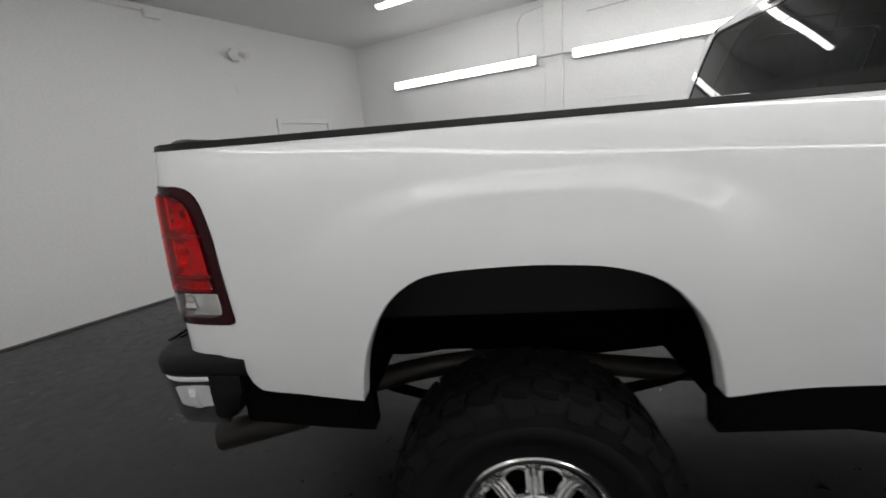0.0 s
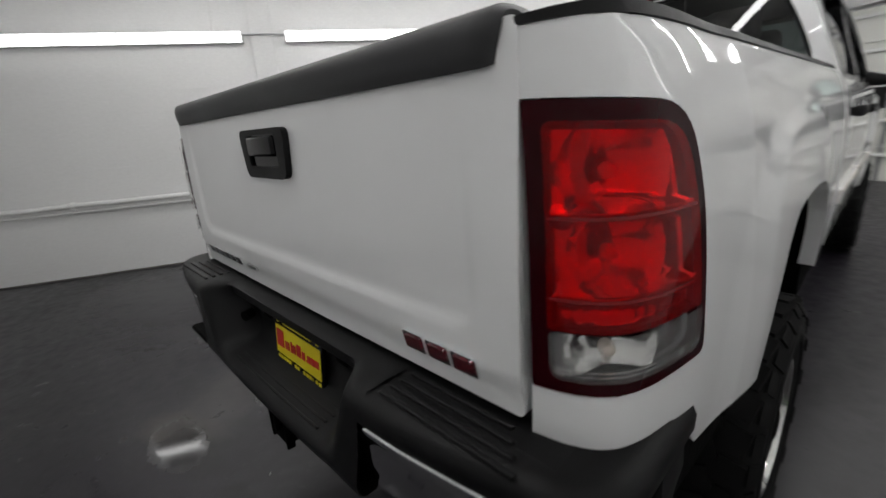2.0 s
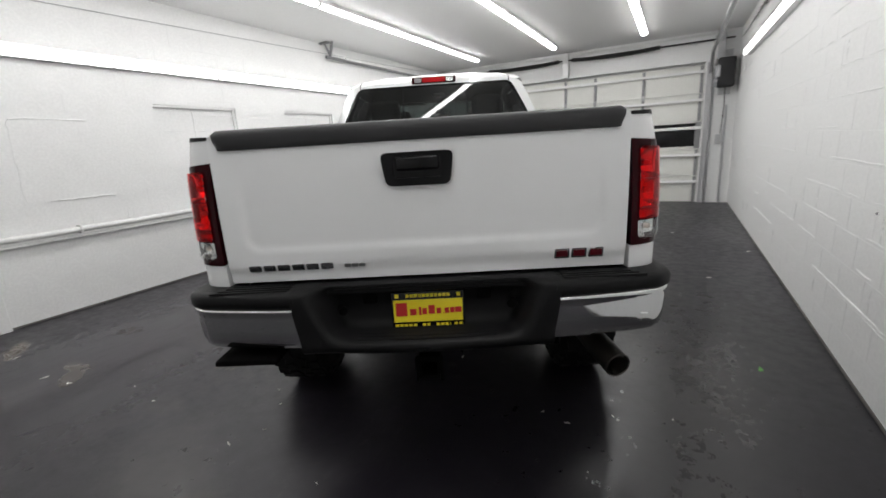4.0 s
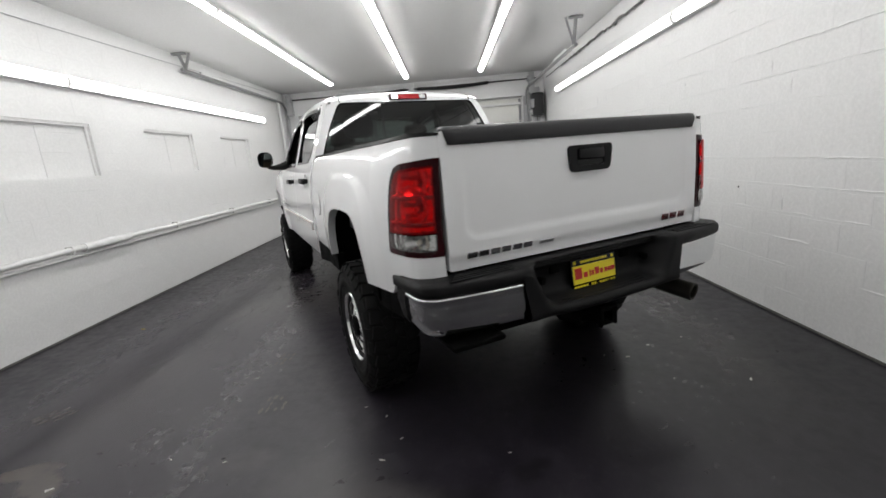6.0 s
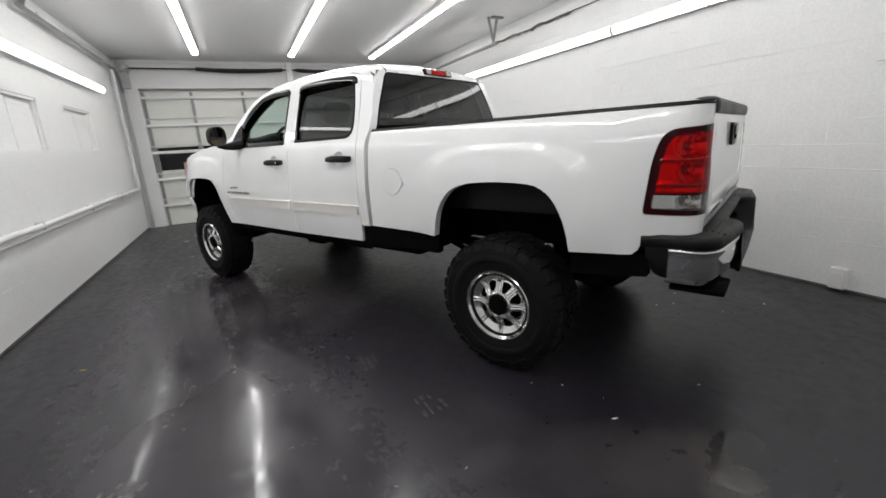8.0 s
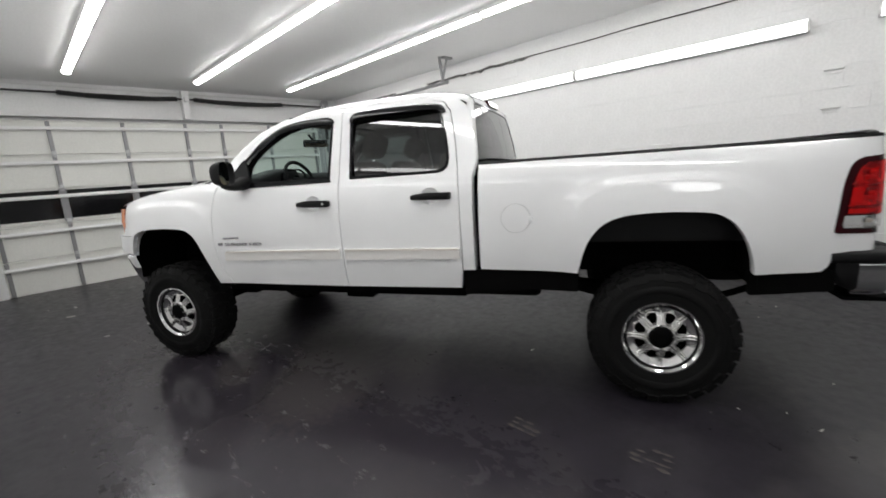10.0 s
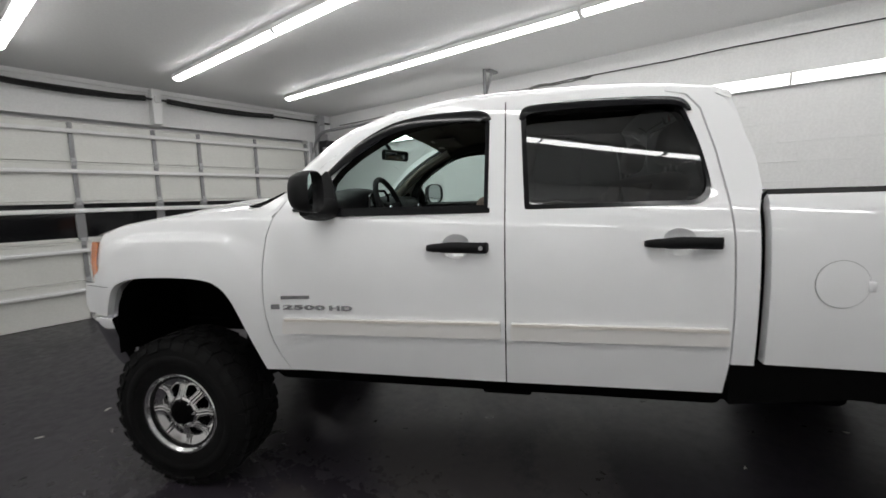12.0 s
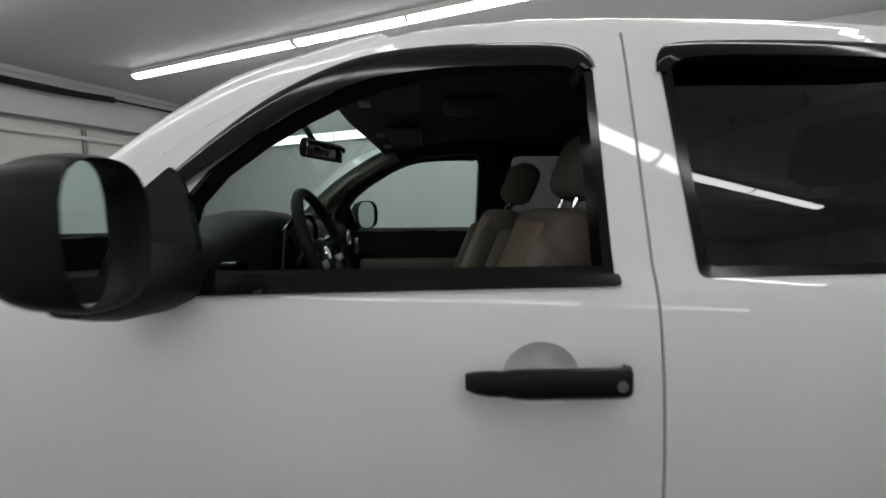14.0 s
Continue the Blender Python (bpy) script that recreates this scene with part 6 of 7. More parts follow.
part("front_bumper", bm, chrome, truck, "chrome front bumper", angle=60)


# black strip on the skin, painting the shade of the shut line
both("shut_line_strip", lambda bm: sheet(bm, [(5.328, 1.105), (5.515, 1.107), (5.515, 1.1095), (5.328, 1.1075)], cab_side(0.001), 0.05, rim=0.004), under, "dark strip drawn as the shaded shut line below the headlight")

# ---- side mirrors ----
MC = Vector((-1.17, 0, 1.586))
MTURN = Matrix.Translation((-1.105, 4.02, 0)) @ Euler((0, 0, radians(4))).to_matrix().to_4x4() @ Matrix.Translation((1.105, -4.02, 0))


def mirror_ring(y, sx, sz, n=24):
    out = []
    for k in range(n):
        a = 2 * math.pi * k / n
        cx, cz = math.cos(a), math.sin(a)
        ex = math.copysign(abs(cx) ** 0.72, cx)
        ez = math.copysign(abs(cz) ** 0.66, cz)
        out.append(MTURN @ Vector((MC.x + ex * 0.083 * sx, y, MC.z + ez * 0.09 * sz)))
    return out


def mirror_head(bm):
    rows = []
    for y, s in ((4.066, 0.4), (4.063, 0.6), (4.053, 0.77), (4.036, 0.89), (4.016, 0.96), (3.994, 0.99), (3.972, 1.0), (3.962, 0.985), (3.958, 0.96)):
        rows.append([bm.verts.new(p) for p in mirror_ring(y, s, s)])
    rows.append([bm.verts.new(p) for p in mirror_ring(3.96, 0.94, 0.94)])
    rows.append([bm.verts.new(p) for p in mirror_ring(3.99, 0.93, 0.93)])
    for a, b in zip(rows, rows[1:]):
        for k in range(24):
            bm.faces.new((a[k], a[(k + 1) % 24], b[(k + 1) % 24], b[k]))
    bm.faces.new(rows[0][::-1])


mirrors = both("side_mirror", mirror_head, black_plastic, "black side mirror", angle=60)
GLASS_TURN = Matrix.Translation((-1.17, 3.972, 0)) @ Euler((0, 0, radians(8))).to_matrix().to_4x4() @ Matrix.Translation((1.17, -3.972, 0))
glasses = both("mirror_glass", lambda bm: bm.faces.new([bm.verts.new(GLASS_TURN @ p) for p in mirror_ring(3.972, 0.93, 0.93)]), mirror_mat, "silvered mirror glass", mirrors)
turn = Matrix.Translation((1.105, 4.02, 0)) @ Euler((0, 0, radians(-40))).to_matrix().to_4x4() @ Matrix.Translation((-1.105, -4.02, 0))
# the far glass is set straighter in its head
glasses[1].data.transform(Matrix.Translation((1.17, 3.972, 0)) @ Euler((0, 0, radians(11))).to_matrix().to_4x4() @ Matrix.Translation((-1.17, -3.972, 0)))
for ob in (mirrors[1], glasses[1]):
    ob.data.transform(turn)


def mirror_arm(bm):
    # rounded foot below the head
    rows = []
    for x, z0, z1, y0, y1 in ((-1.15, 1.482, 1.512, 4.0, 4.05), (-1.08, 1.46, 1.517, 3.985, 4.075), (-1.0, 1.452, 1.535, 3.97, 4.09), (-0.93, 1.455, 1.56, 3.965, 4.1)):
        ym, zm, hy, hz = (y0 + y1) / 2, (z0 + z1) / 2, (y1 - y0) / 2, (z1 - z0) / 2
        rows.append([bm.verts.new((x, ym + hy * math.copysign(abs(math.cos(a)) ** 0.7, math.cos(a)), zm + hz * math.copysign(abs(math.sin(a)) ** 0.7, math.sin(a)))) for a in [2 * math.pi * k / 14 for k in range(14)]])
    for a, b in zip(rows, rows[1:]):
        for k in range(14):
            bm.faces.new((a[k], a[(k + 1) % 14], b[(k + 1) % 14], b[k]))
    bm.faces.new(rows[0][::-1])


def mirror_sail(bm):
    sheet(bm, rounded([(4.215, 1.5), (3.99, 1.485), (3.985, 1.56), (4.02, 1.665), (4.045, 1.695), (4.12, 1.62)], 0.01), cab_side(0.014), 0.04, rim=0.02)


both("mirror_arm", mirror_arm, black_plastic, "black mirror arm", mirrors, angle=60)
both("mirror_sail", mirror_sail, black_plastic, "black triangular mirror base", mirrors)
# added black closing panel behind the shut lines, so they read as dark
both("shut_line_backing", lambda bm: sheet(bm, [(4.1, 0.9), (4.12, 1.6), (4.3, 1.5), (4.6, 1.48), (4.6, 1.2), (4.4, 0.9)], cab_side(-0.03), 0.08, rim=0), under, "")

# ---- wheels ----
TYRE_R, RIM_R = 0.425, 0.232


def wheel_at(x, y, side):
    """A wheel whose outer face looks along its local +z."""
    w = new("wheel")
    w.parent = truck
    tagged(w, "mud tyre on a chrome eight-spoke wheel")
    w.matrix_basis = Matrix.Translation((x, y, TYRE_R - 0.002)) @ Euler((0, radians(-90 if side < 0 else 90), 0)).to_matrix().to_4x4()
    return w


def tyre_mesh():
    bm = bmesh.new()
    h = 0.15
    prof = [(0.19, -h * 0.85), (0.205, -h * 0.9), (0.225, -h * 0.93), (0.3, -h * 1.04), (0.36, -h * 1.0), (0.39, -h * 0.9), (0.409, -h * 0.76), (0.414, -h * 0.3), (0.414, h * 0.3), (0.409, h * 0.76), (0.39, h * 0.9), (0.36, h * 1.0), (0.3, h * 1.02), (0.235, h * 0.94), (0.218, h * 0.9), (0.19, h * 0.78)]
    lathe(bm, prof, Matrix(), 60)
    # raised ring lettering bands on the sidewall
    lathe(bm, [(0.28, h * 0.98), (0.283, h * 1.035), (0.328, h * 1.03), (0.332, h * 0.98)], Matrix(), 60)
    for fcc in bm.faces:
        fcc.smooth = True
    me = bpy.data.meshes.new("tyre")
    bm.to_mesh(me)
    bm.free()
    me.materials.append(rubber)
    return me


def tread_mesh():
    bm = bmesh.new()
    h = 0.15
    n = 30
    for k in range(n):
        a = 2 * math.pi * k / n
        for row, (z, wz, wa, off, lean) in enumerate(((-0.096, 0.062, 0.068, 0.0, 0.2), (-0.033, 0.052, 0.062, 0.5, -0.35), (0.033, 0.052, 0.062, 0.0, 0.35), (0.096, 0.062, 0.068, 0.5, -0.2))):
            ang = a + off * 2 * math.pi / n
            m = Euler((0, 0, ang)).to_matrix().to_4x4() @ Matrix.Translation((0.408, 0, z)) @ Euler((lean, 0, 0)).to_matrix().to_4x4()
            box(bm, (-0.01, -wa / 2, -wz / 2), (TYRE_R - 0.408 - (0.005 if abs(z) > 0.05 else 0.0), wa / 2, wz / 2), m=m)
        for sgn in (-1, 1):
            ang = a + (0.5 if sgn > 0 else 0.0) * 2 * math.pi / n
            m = Euler((0, 0, ang)).to_matrix().to_4x4() @ Matrix.Translation((0.385, 0, sgn * h * 0.93)) @ Euler((0, sgn * 0.55, 0)).to_matrix().to_4x4()
            box(bm, (-0.03 if k % 2 else -0.018, -0.03, -0.012), (0.014, 0.03, 0.0035), m=m)
    me = bpy.data.meshes.new("tread")
    bm.to_mesh(me)
    bm.free()
    me.materials.append(rubber)
    return me


def ring_points(r, n, phase=0.0):
    return [(r * math.cos(2 * math.pi * k / n + phase), r * math.sin(2 * math.pi * k / n + phase)) for k in range(n)]


def rim_face(r):
    return 0.112 - 0.45 * max(0.0, r - 0.1) + 0.95 * max(0.0, r - 0.166)


def rim_mesh():
    """A machined face with eight pockets between twin-ridged spokes, inside a stepped lip."""
    bm = bmesh.new()
    lathe(bm, [(0.2, -0.12), (0.205, 0.02), (0.21, 0.085), (0.213, 0.108), (0.219, 0.112), (0.221, 0.128), (0.232, 0.142), (0.241, 0.143), (0.245, 0.138), (0.242, 0.124)], Matrix(), 56)
    pockets = []
    for k in range(8):
        c = 2 * math.pi * (k + 0.5) / 8
        pts = [(0.1, -0.18), (0.16, -0.25), (0.169, 0.0), (0.16, 0.25), (0.1, 0.18)]
        pockets.append(rounded([(r * math.cos(c + a), r * math.sin(c + a)) for r, a in pts], 0.012, 3))
    for pk in pockets:
        # a rolled border round each pocket
        tube_path(bm, [Vector((a * 1.0, b * 1.0, rim_face(math.hypot(a, b)) + 0.002)) for a, b in pk], 0.0042, 6, closed=True)
    sheet(bm, ring_points(0.212, 56), lambda a, b: Vector((a, b, rim_face(math.hypot(a, b)))), 0.022, [ring_points(0.082, 32)] + pockets, -0.045)
    for k in range(8):
        for s in (-1, 1):
            c = 2 * math.pi * k / 8
            line = [(r, c + s * off) for r, off in ((0.092, 0.11), (0.115, 0.075), (0.15, 0.055), (0.185, 0.05), (0.232, 0.05))]
            tube_path(bm, [Vector((r * math.cos(t), r * math.sin(t), rim_face(r) + 0.004)) for r, t in line], [0.005, 0.006, 0.0065, 0.0065, 0.006], 8)
    lathe(bm, [(0.086, 0.09), (0.088, 0.114), (0.08, 0.12), (0.07, 0.118)], Matrix(), 40)
    for k in range(8):
        a = 2 * math.pi * k / 8
        p = Vector((0.079 * math.cos(a), 0.079 * math.sin(a), 0.11))
        cyl(bm, p, p + Vector((0, 0, 0.022)), 0.009, 0.007, n=6)
    bmesh.ops.recalc_face_normals(bm, faces=bm.faces)
    for fcc in bm.faces:
        fcc.smooth = True
    for e in bm.edges:
        if len(e.link_faces) == 2 and e.calc_face_angle(0) > radians(30):
            e.smooth = False
    me = bpy.data.meshes.new("rim")
    bm.to_mesh(me)
    bm.free()
    me.materials.append(rim_metal)
    return me


def hub_mesh(back=False):
    bm = bmesh.new()
    if back:
        lathe(bm, [(0.0, 0.02), (0.19, 0.02), (0.198, -0.06), (0.0, -0.06)], Matrix(), 40)
    else:
        lathe(bm, [(0.071, 0.1), (0.071, 0.128), (0.062, 0.138), (0.035, 0.144), (0.0, 0.144)], Matrix(), 32)
    bmesh.ops.recalc_face_normals(bm, faces=bm.faces)
    me = bpy.data.meshes.new("hub")
    bm.to_mesh(me)
    bm.free()
    me.materials.append(under)
    return me


tread_me, tyre_me, rim_me, hub_me, disc_me = tread_mesh(), tyre_mesh(), rim_mesh(), hub_mesh(), hub_mesh(True)
for y in (1.035, 4.92):
    for s in (-1, 1):
        w = wheel_at(s * 0.868, y, s)
        for nm, me in (("tyre", tyre_me), ("tread", tread_me), ("rim", rim_me), ("hub_cap", hub_me), ("brake_disc", disc_me)):
            o = new(nm, me)
            o.parent = w
            if nm in ("rim", "hub_cap", "brake_disc"):
                o.scale = (0.925, 0.925, 1.0)
            tagged(o, {"tyre": "chunky black mud tyre", "rim": "chrome eight-spoke rim", "hub_cap": "black hub cap"}.get(nm, ""), kind="stuff" if nm == "tread" else "")

# ---- chassis ----
chassis = new("chassis")
chassis.parent = truck
tagged(chassis, "black ladder frame, axles and drive shafts")


def chassis_part(name, build, mat=under):
    bm = bmesh.new()
    build(bm)
    return part(name, bm, mat, chassis)


for s in (-1, 1):
    chassis_part("frame_rail", lambda bm: tube_path(bm, [(s * 0.42, 0.1, 0.78), (s * 0.42, 0.6, 0.86), (s * 0.42, 1.5, 0.86), (s * 0.42, 2.0, 0.72), (s * 0.42, 4.2, 0.7), (s * 0.4, 4.6, 0.82), (s * 0.4, 5.5, 0.8)], 0.075, 4))
    chassis_part("leaf_spring", lambda bm: [tube_path(bm, smooth_curve([(s * 0.55, 0.25, 0.72), (s * 0.55, 0.65, 0.56), (s * 0.55, 1.035, 0.5 + 0.02 * k), (s * 0.55, 1.45, 0.58), (s * 0.55, 1.85, 0.72)], 4), 0.022, 4) for k in range(3)])
    chassis_part("shock_absorber", lambda bm: cyl(bm, (s * 0.48, 1.2, 0.45), (s * 0.4, 1.45, 0.95), 0.032))
    chassis_part("shock_absorber", lambda bm: cyl(bm, (s * 0.6, 4.75, 0.5), (s * 0.52, 4.75, 1.1), 0.04))
    chassis_part("lift_block", lambda bm: box(bm, (s * 0.55 - 0.04, 0.96, 0.42), (s * 0.55 + 0.04, 1.1, 0.52), 0.006))
    chassis_part("control_arm", lambda bm: (tube_path(bm, [(s * 0.3, 4.6, 0.5), (s * 0.66, 4.9, 0.4), (s * 0.3, 5.2, 0.5)], 0.035, 8), box(bm, (s * 0.62, 4.84, 0.32), (s * 0.72, 5.0, 0.62), 0.02)))
chassis_part("rear_axle", lambda bm: (cyl(bm, (-0.72, 1.035, 0.423), (0.72, 1.035, 0.423), 0.05), lathe(bm, [(0.0, -0.16), (0.1, -0.14), (0.15, -0.05), (0.15, 0.05), (0.1, 0.14), (0.0, 0.16)], Matrix.Translation((0, 1.035, 0.423)) @ Euler((radians(90), 0, 0)).to_matrix().to_4x4(), 20)))
chassis_part("front_axle", lambda bm: (cyl(bm, (-0.7, 4.92, 0.423), (0.7, 4.92, 0.423), 0.035), box(bm, (-0.2, 4.75, 0.35), (0.2, 5.1, 0.6), 0.05, 3)))
chassis_part("drive_shaft", lambda bm: cyl(bm, (0.0, 1.15, 0.45), (0.0, 3.4, 0.68), 0.045))
chassis_part("transmission", lambda bm: (box(bm, (-0.22, 3.2, 0.58), (0.22, 4.3, 0.95), 0.06, 3), box(bm, (-0.3, 4.2, 0.6), (0.3, 5.0, 1.2), 0.05, 2)))
for lo, hi in (((-0.42, 2.6, 0.64), (0.42, 2.72, 0.72)), ((-0.5, 3.3, 0.54), (0.5, 3.42, 0.62)), ((-0.42, 0.35, 0.76), (0.42, 0.45, 0.84))):
    chassis_part("crossmember", lambda bm: box(bm, lo, hi, 0.01))
chassis_part("fuel_tank", lambda bm: box(bm, (-0.88, 1.75, 0.62), (-0.48, 2.9, 0.86), 0.04, 3))
chassis_part("skid_bracket", lambda bm: box(bm, (-0.8, 3.05, 0.55), (-0.6, 3.3, 0.64), 0.02))
chassis_part("tank_strap", lambda bm: cyl(bm, (-0.85, 2.05, 0.64), (-0.85, 2.35, 0.66), 0.012))
chassis_part("spare_tyre", lambda bm: lathe(bm, [(0.2, -0.1), (0.32, -0.11), (0.36, -0.06), (0.36, 0.06), (0.32, 0.11), (0.2, 0.1)], Matrix.Translation((0, 0.55, 0.72)), 36), rubber)

# floor of the cab and the dark arches
bm = bmesh.new()
box(bm, (-0.9, 2.2, 0.74), (0.9, 4.4, 0.8))
box(bm, (-0.86, 4.3, 0.74), (0.86, 4.34, 1.5))
part("cab_floor", bm, under, truck, smooth=False)


def liner(y0, y1, z, x0, x1):
    def build(bm):
        n = 14
        yc, hw = (y0 + y1) / 2, (y1 - y0) / 2
        pts = []
        for k in range(n + 1):
            a = math.pi * k / n
            cx, cz = math.cos(a), math.sin(a)
            pts.append((yc + math.copysign(abs(cx) ** 0.6, cx) * hw, 0.72 + abs(cz) ** 0.6 * (z - 0.72)))
        rows = [[bm.verts.new((-x, y, zz)) for y, zz in pts] for x in (x0, x1)]
        for k in range(n):
            bm.faces.new((rows[0][k], rows[0][k + 1], rows[1][k + 1], rows[1][k]))
        bm.faces.new(rows[1])
    return build


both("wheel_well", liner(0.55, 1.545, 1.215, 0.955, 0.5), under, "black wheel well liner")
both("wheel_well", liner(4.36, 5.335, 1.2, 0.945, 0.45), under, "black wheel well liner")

# ---- interior ----
cabin = new("cabin_interior")
cabin.parent = truck
tagged(cabin, "dark and tan cabin with cloth seats")


def seat(x, y, wide, name="seat", lean=23):
    """y: the foot of the backrest."""
    bm = bmesh.new()
    box(bm, (x - wide / 2, y - 0.02, 1.04), (x + wide / 2, y + 0.52, 1.22), 0.06, 4)
    m = Matrix.Translation((x, y, 1.15)) @ Euler((radians(lean), 0, 0)).to_matrix().to_4x4()
    box(bm, (-wide / 2 + 0.01, -0.09, -0.05), (wide / 2 - 0.01, 0.06, 0.5), 0.06, 4, m=m)
    for s in (-1, 1):
        box(bm, (s * (wide / 2 - 0.05) - 0.04, -0.05, 0.02), (s * (wide / 2 - 0.05) + 0.04, 0.095, 0.4), 0.035, 3, m=m)
    box(bm, (x - wide / 2 + 0.04, y, 0.8), (x + wide / 2 - 0.04, y + 0.45, 1.06), 0.02)
    made = part(name, bm, cloth, cabin, "grey-brown cloth seat"), m
    for k in (-1, 1) if wide > 1 else (0,):
        bm = bmesh.new()
        w = 0.15 if wide < 1 else 0.22
        box(bm, (k * 0.36 - w, 0.04, 0.03), (k * 0.36 + w, 0.072, 0.44), 0.014, 3, m=m)
        part("seat_insert", bm, seat_tan, cabin, "tan cloth seat insert")
    return made


def headrest(x, m, mat=cloth):
    bm = bmesh.new()
    box(bm, (-0.13, -0.09, 0.545), (0.13, 0.04, 0.745), 0.055, 4, m=m @ Matrix.Translation((x, 0, 0)))
    o = part("headrest", bm, mat, cabin, "padded headrest")
    for s in (-0.06, 0.06):
        bm = bmesh.new()
        cyl(bm, m @ Vector((x + s, -0.02, 0.48)), m @ Vector((x + s, -0.02, 0.57)), 0.007, n=8)
        part("headrest_post", bm, chrome, cabin)


for x in (-0.42, 0.42):
    _, m = seat(x, 3.38, 0.54, "front_seat")
    headrest(0.0, m)
_, m = seat(0.0, 2.5, 1.4, "rear_bench", 12)
for x in (-0.45, 0.45):
    headrest(x, m, trim_dark)
bm = bmesh.new()
box(bm, (-0.14, 3.3, 0.8), (0.14, 3.85, 1.2), 0.04, 3)
box(bm, (-0.13, 3.25, 1.18), (0.13, 3.55, 1.27), 0.03, 3)
part("centre_console", bm, trim_tan, cabin, "tan centre console")


def dash(x, t):
    """t runs from the windscreen over the top and down the face."""
    line = smooth_curve([(4.44, 1.51), (4.3, 1.555), (4.15, 1.565), (4.06, 1.55), (4.03, 1.49), (4.03, 1.36), (4.05, 1.2), (4.1, 1.0)], 3)
    y, z = line[t]
    hump = math.exp(-((x + 0.42) / 0.19) ** 4)
    y = min(y, 4.33 + 0.16 * (1 - (x / 0.88) ** 2))
    return Vector((x, y - 0.07 * hump * (1 if 3 < t < 15 else 0), z + 0.05 * hump * ease(0, 6, t) * ease(16, 9, t)))


bm = bmesh.new()
grid(bm, [-0.88 + 0.08 * k for k in range(23)], list(range(22)), dash)
part("dashboard", bm, trim_dark, cabin, "dark dashboard with an instrument hood", angle=60)
bm = bmesh.new()
box(bm, (-0.13, 3.98, 1.16), (0.13, 4.06, 1.5), 0.02, 2)
for z in (1.45, 1.36, 1.27):
    box(bm, (-0.1, 3.972, z - 0.025), (0.1, 3.982, z + 0.025), 0.004)
part("centre_stack", bm, trim_tan, cabin, "centre stack with vents and radio")
for x, z in ((-0.2, 1.46), (0.2, 1.46), (0.75, 1.46)):
    bm = bmesh.new()
    lathe(bm, [(0.0, 0.0), (0.036, 0.0), (0.045, 0.012), (0.048, 0.0)], Matrix.Translation((x, 4.005, z)) @ Euler((radians(90), 0, 0)).to_matrix().to_4x4(), 20)
    part("air_vent", bm, dull_chrome, cabin)
for y, z in ((3.99, 1.44), (3.995, 1.4)):
    bm = bmesh.new()
    cyl(bm, (-0.7, y + 0.03, z), (-0.7, y - 0.012, z), 0.02, 0.016, n=14)
    part("dash_knob", bm, gloss_black, cabin)
# steering wheel
S_M = Matrix.Translation((-0.42, 3.865, 1.49)) @ Euler((radians(68), 0, 0)).to_matrix().to_4x4()
bm = bmesh.new()
tube_path(bm, [S_M @ Vector((0.185 * math.cos(2 * math.pi * k / 36), 0.185 * math.sin(2 * math.pi * k / 36), 0)) for k in range(36)], 0.016, 10, closed=True)
box(bm, (-0.075, -0.06, -0.05), (0.075, 0.05, -0.005), 0.025, 3, m=S_M)
for a in (0.15, math.pi - 0.15, math.pi * 1.35, math.pi * 1.65):
    cyl(bm, S_M @ Vector((0.05 * math.cos(a), 0.05 * math.sin(a), -0.03)), S_M @ Vector((0.18 * math.cos(a), 0.18 * math.sin(a), 0)), 0.016, 0.013, n=8)
cyl(bm, S_M @ Vector((0, 0, -0.04)), S_M @ Vector((0, 0, -0.25)), 0.04)
part("steering_wheel", bm, trim_dark, cabin, "black steering wheel")
bm = bmesh.new()
lathe(bm, [(0.0, 0.002), (0.02, 0.0), (0.022, -0.006)], S_M, 16)
part("wheel_emblem", bm, chrome, cabin)
# inner mirror, headliner, visors, grab handle
bm = bmesh.new()
M_M = Matrix.Translation((0.0, 3.96, 1.84)) @ Euler((radians(8), 0, radians(-24))).to_matrix().to_4x4()
box(bm, (-0.13, -0.012, -0.035), (0.13, 0.02, 0.035), 0.02, 3, m=M_M)
tube_path(bm, [M_M @ Vector((0, 0.02, 0.0)), M_M @ Vector((0, 0.06, 0.04)), (0.0, 4.03, 1.93)], 0.012, 8)
part("rear_view_mirror", bm, black_plastic, cabin, "black rear-view mirror")
bm = bmesh.new()
box(bm, (-0.118, -0.0135, -0.026), (0.118, -0.0115, 0.026), 0.001, m=M_M)
part("inner_mirror_glass", bm, mirror_mat, cabin)
bm = bmesh.new()
grid(bm, [-1 + k / 7 for k in range(15)], [2.34, 2.6, 2.9, 3.2, 3.5, 3.72], lambda a, y: roof(a * 0.96, y) - Vector((0, 0, 0.035)))
part("headliner", bm, headliner, cabin, "beige cloth headliner")
bm = bmesh.new()
grid(bm, [-1 + k / 7 for k in range(15)], [0, 0.5, 1], lambda a, v: (roof(a * 0.96, 3.7) - Vector((0, 0, 0.035))).lerp(screen(a * 0.97, 0.9) - Vector((0, 0.012, 0.014)), v))
part("header_trim", bm, headliner, cabin, "dark trim above the windscreen")
for a in (-0.15, 0.42, 0.72):
    bm = bmesh.new()
    p = (roof(a * 0.96, 3.7) - Vector((0, 0, 0.035))).lerp(screen(a * 0.97, 0.9) - Vector((0, 0.012, 0.014)), 0.45)
    box(bm, p + Vector((-0.035, -0.02, -0.008)), p + Vector((0.035, 0.02, 0.001)), 0.003)
    part("visor_label", bm, trim_pale, cabin, "pale label")
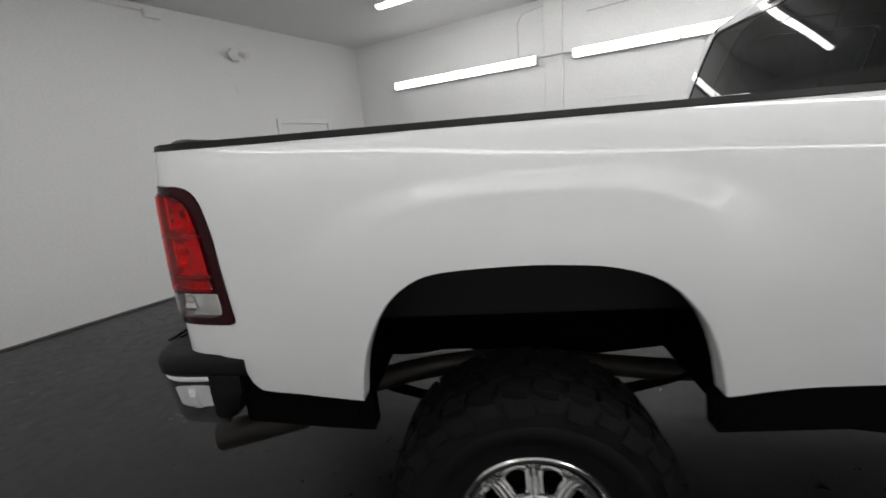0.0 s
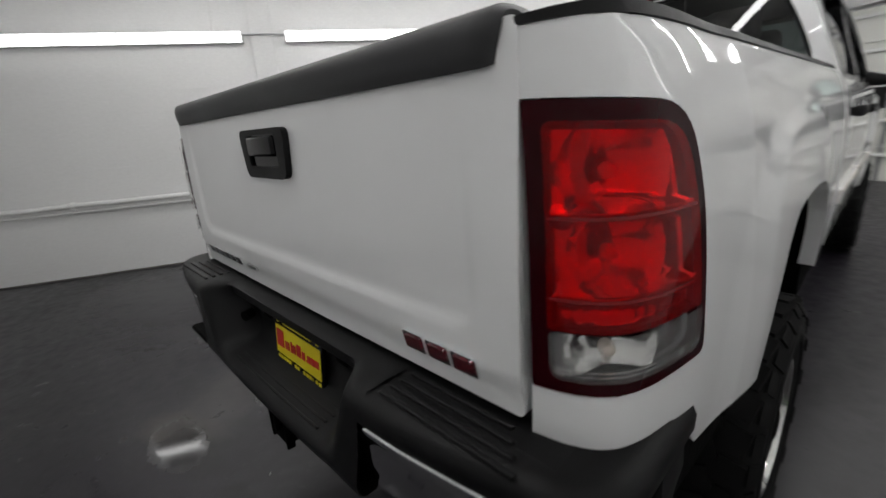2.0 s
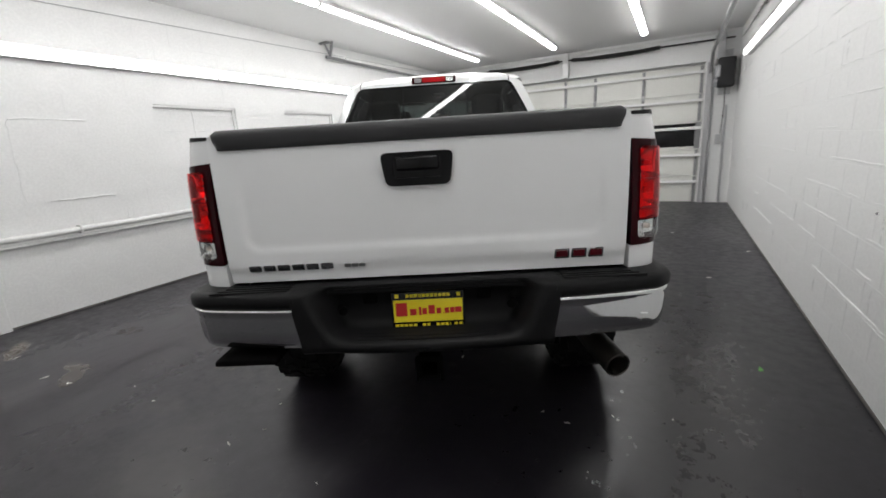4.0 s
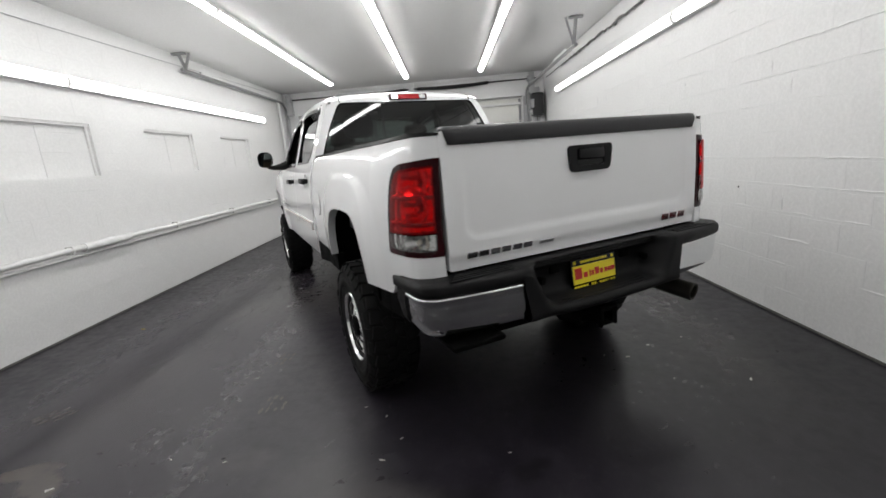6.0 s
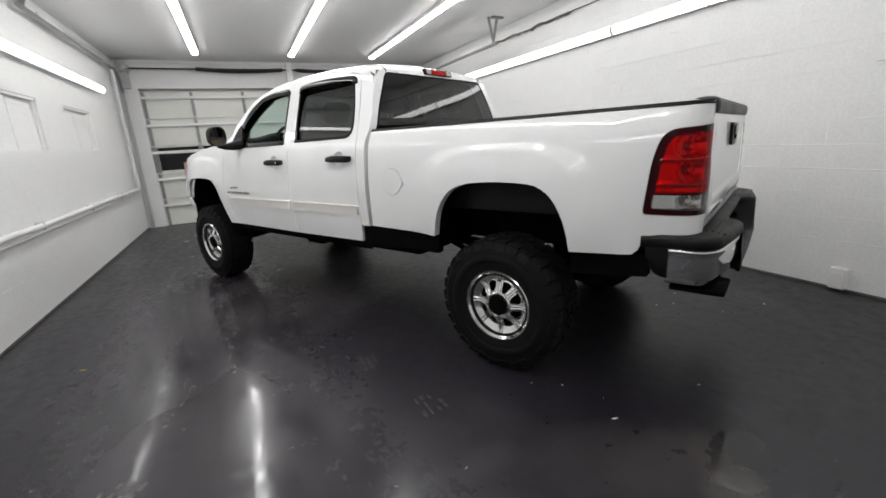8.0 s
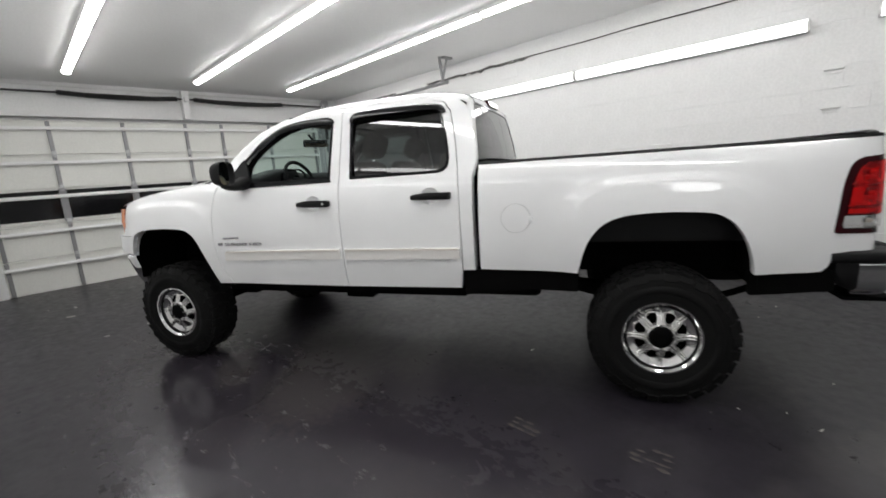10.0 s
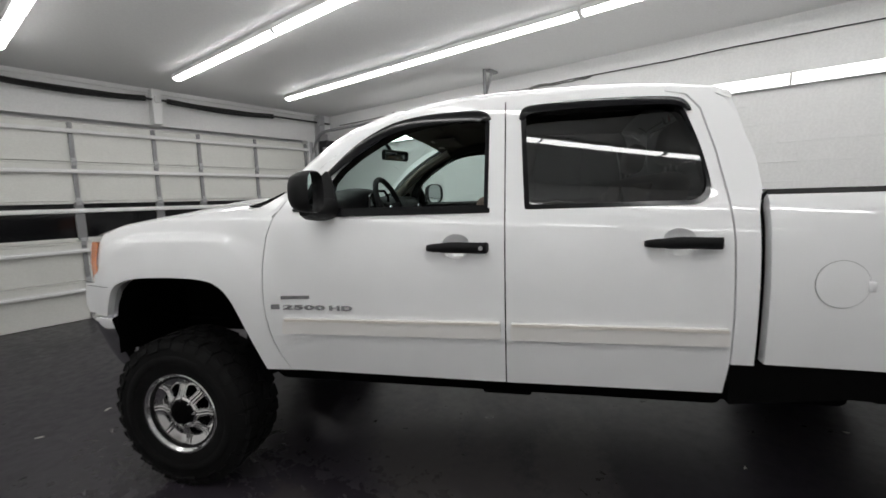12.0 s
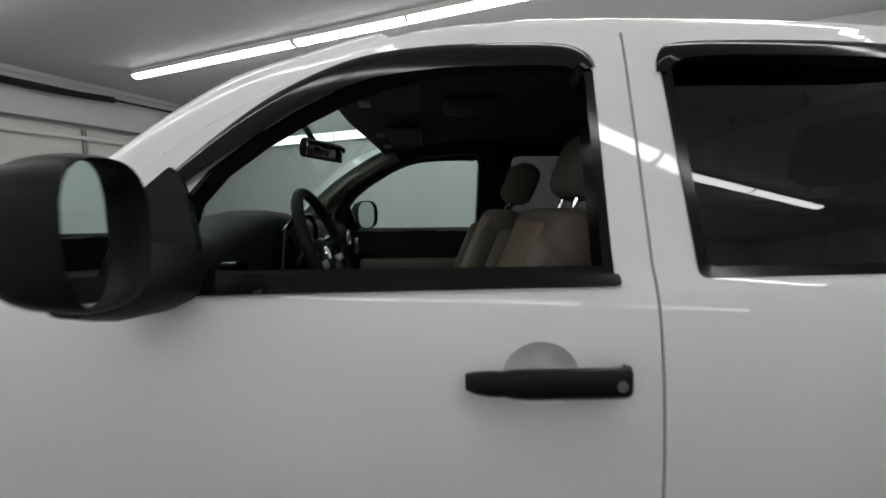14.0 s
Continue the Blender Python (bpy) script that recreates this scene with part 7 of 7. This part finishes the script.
# gauges, column switches and lower trim
for x, r in ((-0.5, 0.045), (-0.36, 0.045), (-0.43, 0.022)):
    bm = bmesh.new()
    lathe(bm, [(0.0, 0.0), (r * 0.9, 0.0), (r * 0.95, 0.006), (r, 0.0)], Matrix.Translation((x, 3.955, 1.5 if r > 0.03 else 1.47)) @ Euler((radians(80), 0, 0)).to_matrix().to_4x4(), 24)
    part("gauge", bm, gloss_black, cabin)
for s in (-1, 1):
    bm = bmesh.new()
    tube_path(bm, [(-0.42 + s * 0.04, 3.93, 1.49), (-0.42 + s * 0.2, 3.9, 1.5 + 0.02 * s)], [0.008, 0.006], 8)
    part("column_stalk", bm, trim_dark, cabin)
bm = bmesh.new()
box(bm, (-0.7, 4.0, 1.16), (-0.18, 4.06, 1.3), 0.02, 3)
part("lower_dash", bm, trim_tan, cabin, "tan lower dashboard")
bm = bmesh.new()
box(bm, (0.2, 4.0, 1.16), (0.78, 4.06, 1.36), 0.02, 3)
part("lower_dash", bm, trim_tan, cabin, "tan lower dashboard")
for x in (-0.38, 0.38):
    bm = bmesh.new()
    box(bm, (x - 0.2, 3.58, 1.945), (x + 0.2, 3.74, 1.965), 0.01, 3)
    part("sun_visor", bm, headliner, cabin, "folded sun visor")
bm = bmesh.new()
box(bm, (-0.07, 3.3, 1.985), (0.07, 3.5, 2.02), 0.01)
for x in (-0.04, 0.04):
    box(bm, (x - 0.022, 3.36, 1.978), (x + 0.022, 3.42, 1.99), 0.004)
part("overhead_console", bm, headliner, cabin, "small overhead console")

def door_card(bm):
    sheet(bm, [(4.2, 0.8), (4.28, 1.1), (4.32, 1.4), (4.3, 1.497), (4.05, 1.49), (3.24, 1.487), (3.2, 0.8)], lambda y, z: Vector((-0.87 + 0.02 * ease(1.2, 1.4, z), y, z)), 0.15, rim=0.02)
    box(bm, (-0.88, 3.35, 1.2), (-0.79, 3.9, 1.27), 0.02, 3)


both("door_card", door_card, trim_dark, "dark door trim", (cabin, cabin))
both("door_card", lambda bm: sheet(bm, [(3.15, 0.8), (3.15, 1.487), (2.33, 1.49), (2.3, 0.8)], lambda y, z: Vector((-0.87, y, z)), 0.15, rim=0.02), trim_dark, "dark door trim", (cabin, cabin))
both("belt_pillar_trim", lambda bm: tube_path(bm, [(-0.72, 3.2, 1.98), (-0.8, 3.2, 1.75), (-0.87, 3.2, 1.48)], 0.045, 6), trim_dark, "dark pillar trim", (cabin, cabin))
both("pillar_trim", lambda bm: tube_path(bm, [cab_side(-0.085)(y, z) + Vector((0, -0.01, -0.012)) for y, z in PILLAR[2:-1]], 0.036, 8), headliner, "dark pillar trim", (cabin, cabin))
both("grab_handle", lambda bm: tube_path(bm, [cab_side(-0.1)(4.14, 1.62), cab_side(-0.13)(4.1, 1.68), cab_side(-0.13)(3.98, 1.78), cab_side(-0.1)(3.92, 1.82)], 0.013, 8), trim_tan, "tan grab handle", (cabin, cabin))
both("seat_belt", lambda bm: tube_path(bm, [(-0.77, 3.17, 1.8), (-0.8, 3.15, 1.5), (-0.78, 3.15, 1.1)], 0.02, 4), trim_dark, "dark seat belt", (cabin, cabin))


def widened(win, d):
    """An outline pushed out by d from its middle."""
    cy, cz = (max(p[0] for p in win) + min(p[0] for p in win)) / 2, (max(p[1] for p in win) + min(p[1] for p in win)) / 2
    hy, hz = (max(p[0] for p in win) - cy), (max(p[1] for p in win) - cz)
    return [(cy + (a - cy) * (hy + d) / hy, cz + (b - cz) * (hz + d) / hz) for a, b in win]


# dark trim round the windows inside the cabin
for win, out in ((WIN_F, 0.07), (WIN_R, 0.075)):
    both("window_trim", lambda bm: sheet(bm, widened(win, out), cab_side(-0.055), 0.06, [widened(win, 0.004)], 0.02), trim_dark, "dark trim round the side window", (cabin, cabin))
both("door_pull", lambda bm: box(bm, (-0.845, 3.955, 1.36), (-0.82, 3.985, 1.455), 0.008, 3), dull_chrome, "bright door pull", (cabin, cabin))
both("arm_rest", lambda bm: box(bm, (-0.87, 3.3, 1.26), (-0.79, 3.95, 1.33), 0.02, 3), trim_tan, "tan arm rest", (cabin, cabin))
# switch, vents and bezels of the dashboard
for x, z, r in ((-0.74, 1.46, 0.045), (-0.66, 1.36, 0.024), (-0.07, 1.47, 0.03), (0.07, 1.47, 0.03), (-0.05, 1.3, 0.018), (0.05, 1.3, 0.018)):
    bm = bmesh.new()
    lathe(bm, [(0.0, 0.012), (r * 0.6, 0.014), (r * 0.78, 0.004), (r * 0.86, 0.016), (r, 0.01), (r, -0.02)], Matrix.Translation((x, 3.962 if abs(x) < 0.1 else 4.0, z)) @ Euler((radians(90), 0, 0)).to_matrix().to_4x4(), 20)
    part("dash_vent" if r > 0.025 else "dash_knob", bm, dull_chrome if r < 0.025 else gloss_black, cabin)
bm = bmesh.new()
tube_path(bm, [(-0.6, 3.945, 1.44), (-0.58, 3.94, 1.56), (-0.5, 3.935, 1.595), (-0.34, 3.935, 1.595), (-0.26, 3.94, 1.56), (-0.24, 3.945, 1.44)], 0.008, 8)
part("cluster_bezel", bm, gloss_black, cabin, "glossy black instrument bezel")
for s in (-1, 1):
    bm = bmesh.new()
    box(bm, (s * 0.06 - 0.012, -0.04, -0.002), (s * 0.15 + 0.0, -0.015, 0.006), 0.003, m=S_M)
    part("wheel_spoke_trim", bm, dull_chrome, cabin, "silver spoke trim")
